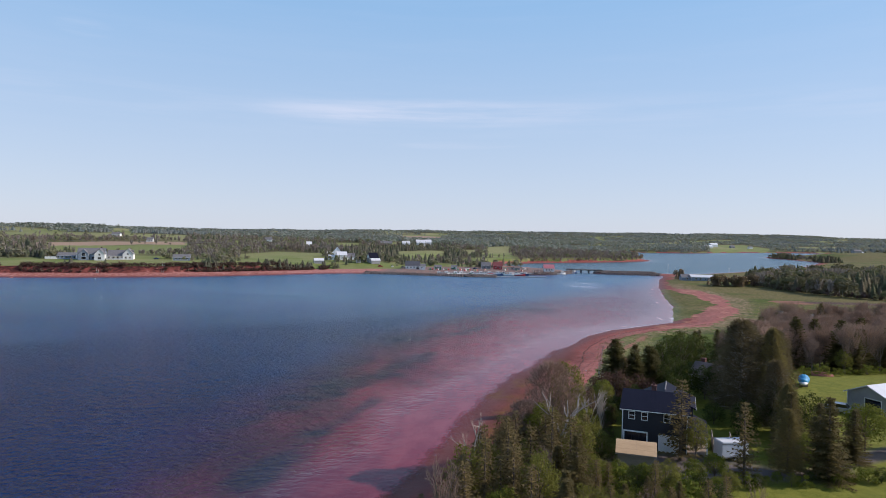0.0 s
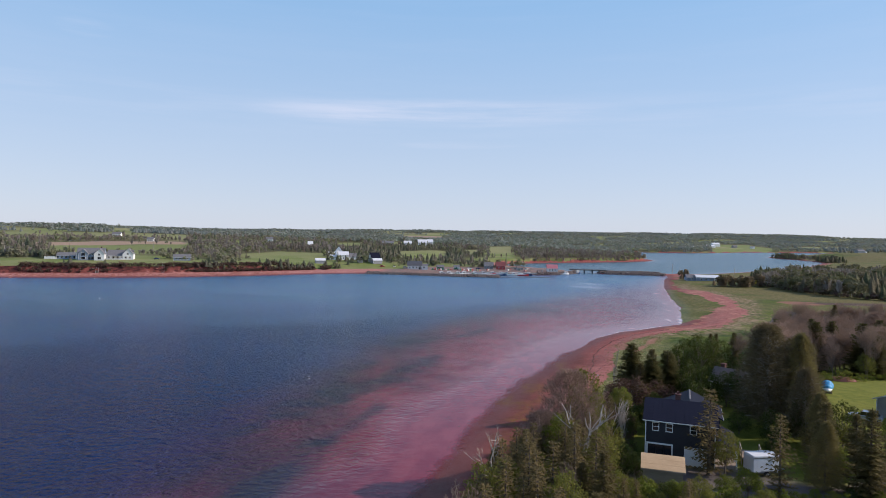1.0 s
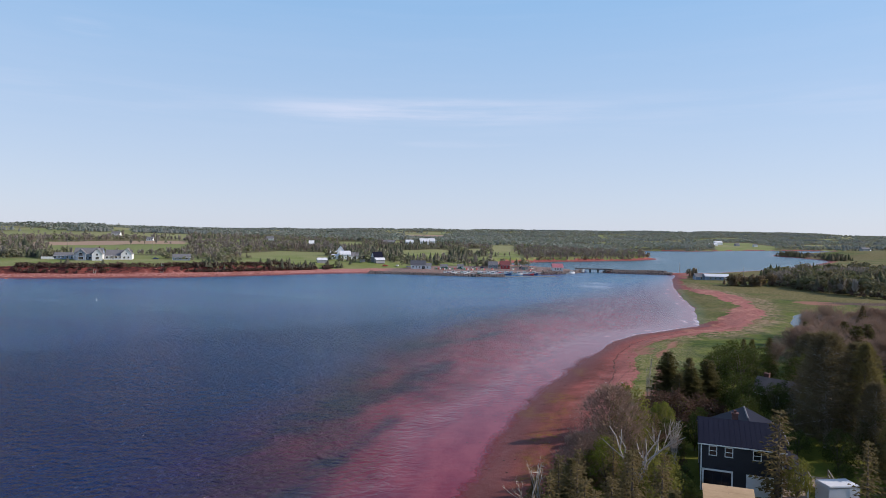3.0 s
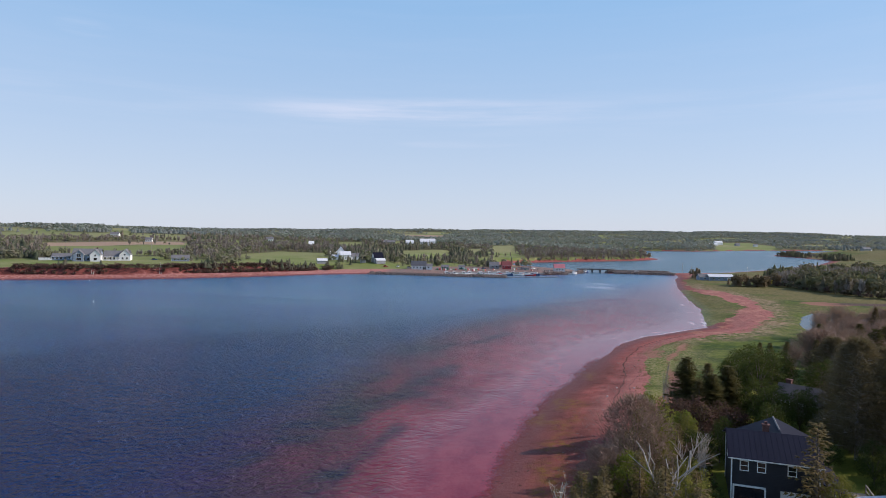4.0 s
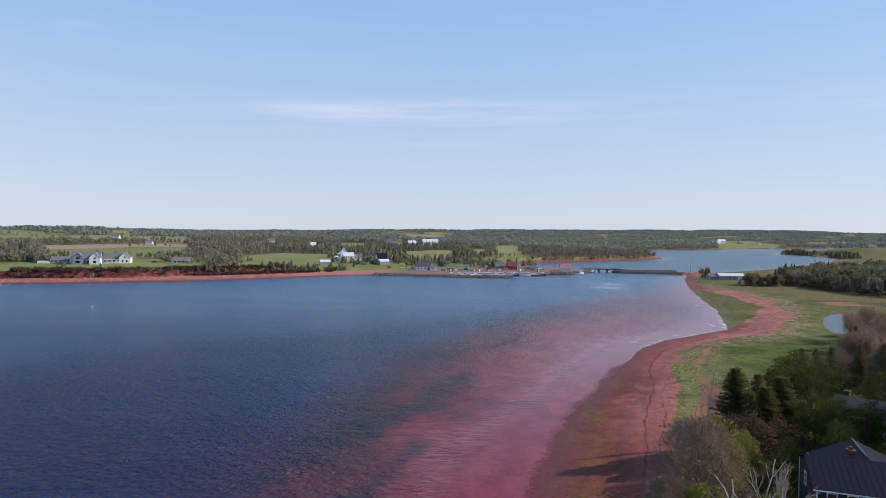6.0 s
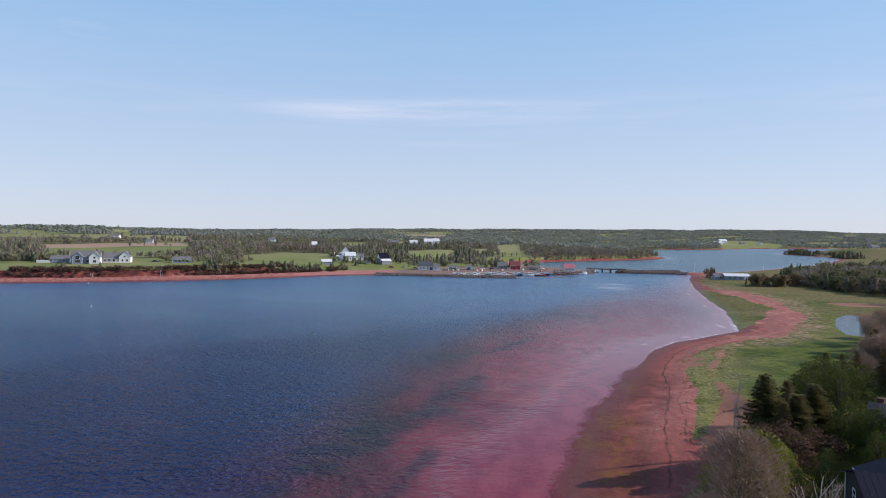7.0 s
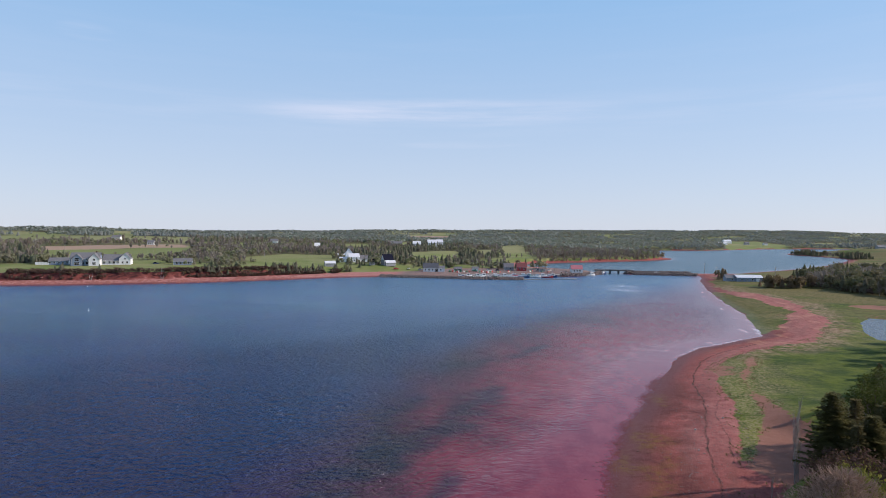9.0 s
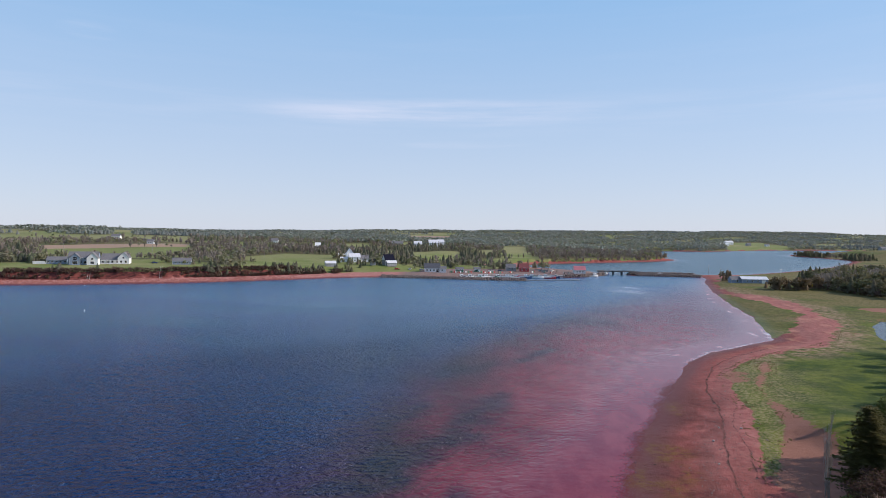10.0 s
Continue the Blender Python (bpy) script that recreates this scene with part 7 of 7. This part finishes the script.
litter("seaweed_clumps", [(-17, 95), (-14, 120), (-10, 140), (-5, 165)], 2.4, 60, (0.06, 0.24), M_WEEDK, "dark seaweed clumps on wet sand", "seaweed", 5, 0.35)
litter("cliff_debris", [(-352, 372), (-318, 384), (-262, 416), (-234, 440), (-205, 470)], 4.5, 700, (0.3, 1.0), M_EARTH, "fallen red blocks under the cliff", "rocks", 6, 0.8)
for i, (x_, y_) in enumerate(((5.4, 153.8), (8.7, 153.2), (1.2, 136), (2.9, 146.5))):
    bm = bmesh.new()
    bmesh.ops.create_icosphere(bm, subdivisions=2, radius=0.16 + 0.04 * (i % 2))
    for v in bm.verts:
        v.co += Vector(noise.noise_vector(v.co * 4 + Vector((i, 0, 0)))) * 0.07
        v.co.z *= 0.7
    me = bpy.data.meshes.new("stone")
    bm.to_mesh(me)
    bm.free()
    me.materials.append(M_CONC)
    o = new("stone", me)
    o.location = (x_, y_, gz(x_, y_) + 0.08)
    tagged(o, "pale rounded stone on the red beach", "stone", "pale stones")


# ---- cables, buoys and cars on the causeway ----
poles_ = ((-470, 560), (-410, 605), (-350, 640), (-290, 600))
cb = thing("power_cable", pose(0, 0, 0), "thin overhead cable slung between wooden poles", "cable")
for (ax_, ay_), (bx_, by_) in zip(poles_, poles_[1:]):
    sp_ = Soup()
    za_, zb_ = gz(ax_, ay_) + 8.4, gz(bx_, by_) + 8.4
    pts_ = [Vector((ax_ + (bx_ - ax_) * i / 10, ay_ + (by_ - ay_) * i / 10, za_ + (zb_ - za_) * i / 10 - 1.2 * 4 * (i / 10) * (1 - i / 10))) for i in range(11)]
    for p_, q_ in zip(pts_, pts_[1:]):
        sp_.tube(p_, q_, 0.05, 0.05, 4)
    sp_.obj("cable_span", M_STEEL, cb)
for x_, y_ in ((-292, 372), (-206, 268)):
    bu = thing("buoy", pose(x_, y_, 0), "small white mooring buoy on the bay", "buoy", "mooring buoys")
    bm = bmesh.new()
    bmesh.ops.create_icosphere(bm, subdivisions=2, radius=0.22)
    part("float", bm, M_TRIM, bu)
    part("stem", boxes((-0.05, 0.05, -0.05, 0.05, 0.4, 1.0)), M_STEEL, bu)
for x_, y_, a_, pm, lab in ((66, 603, 0, M_TRIM, "white car standing on the causeway road"), (122, 503, 8, M_REDP, "red car beside the white-roofed shed")):
    car("car", pose(x_, y_, gz(x_, y_), 0, 0, a_), pm, lab)


# ---- tufts of dune grass between beach and meadow ----


def tufts(name, n, mat, label, seed, keep_, tall):
    r = np.random.RandomState(seed)
    X_, Y_ = r.uniform(0, 75, n * 6), r.uniform(112, 275, n * 6)
    ok_ = keep_(X_, Y_, r)
    X_, Y_ = X_[ok_][:n], Y_[ok_][:n]
    m_ = len(X_)
    Z_ = ground_height(X_, Y_)
    B = 7
    a_ = r.uniform(0, 6.28, (m_, B))
    q_ = r.uniform(0.02, 0.22, (m_, B))
    h_ = r.uniform(0.5, 1.0, (m_, B)) * tall
    bx, by = X_[:, None] + q_ * np.cos(a_), Y_[:, None] + q_ * np.sin(a_)
    sx_, sy_ = -np.sin(a_) * 0.035, np.cos(a_) * 0.035
    lean_ = r.uniform(0.15, 0.5, (m_, B)) * h_
    zz = np.repeat(Z_[:, None], B, 1) - 0.03
    V = np.stack([np.stack([bx + sx_, by + sy_, zz], 2), np.stack([bx - sx_, by - sy_, zz], 2), np.stack([bx + lean_ * np.cos(a_), by + lean_ * np.sin(a_), zz + h_], 2)], 2).reshape(-1, 3)
    return tagged(mesh_obj(name, V, np.arange(len(V)).reshape(-1, 3), [mat], attrs=dict(tint=np.repeat(r.uniform(0, 1, m_), B * 3))), label, "grass", kind="stuff")


M_STRAW = leafy("dry_grass", (0.22, 0.17, 0.08), (0.36, 0.29, 0.16), (0.26, 0.18, 0.10), 0.2)
tufts("dry_grass", 2600, M_STRAW, "pale dry grass along the edge of the meadow", 21,
      lambda x, y, r: ((np.abs(signed(x, y, MEADOW)) < 1.6) | (np.abs(signed(x, y, BARE)) < 1.0)) & (fbm(x, y, 6, 57) > 0.0), 0.32)

house("harbour_shed", at_far(-97, 547, 14), 6, 4, 2.4, 3.8, M_GREENP, M_ROOFGR, "small green shed on the harbour yard", "shed", rowwins(2, 4, 1.4))
house("harbour_shed", at_far(-84, 556, 10), 5, 4, 2.4, 3.6, M_WHITE, M_ROOFGR, "small white hut on the harbour yard", "shed", rowwins(1, 2, 1.4))
house("harbour_shed", at_far(-30, 571, 12), 5, 4, 2.2, 3.4, M_GREYW, M_ROOFBR, "low grey hut behind the moored boats", "shed", rowwins(1, 2, 1.4))
r_ = np.random.RandomState(77)
X, Y = r_.uniform(134, 330, 520), r_.uniform(-2, 9, 520)
Y = Y + np.interp(X, [116, 138, 143, 150, 158, 187, 230, 300, 640], [470, 452, 425, 400, 382, 356, 338, 325, 320])
for nm_, mask, mt_, lab in (("edge_thicket", r_.rand(520) < 0.5, M_THICKET, "brown thicket along the edge of the salt meadow"), ("edge_bushes", None, M_SHORE_LEAF, "low green bushes along the edge of the salt meadow")):
    mask = mask if mask is not None else r_.rand(520) < 0.5
    n = int(mask.sum())
    scatter(nm_, [leafy_lod(160 + i, 40, 0.5, 0.2, False, 0.02) for i in range(3)], X[mask], Y[mask], r_.uniform(1.5, 4.2, n), r_.uniform(0.9, 1.5, n), lab, [mt_, M_BARK], 19)
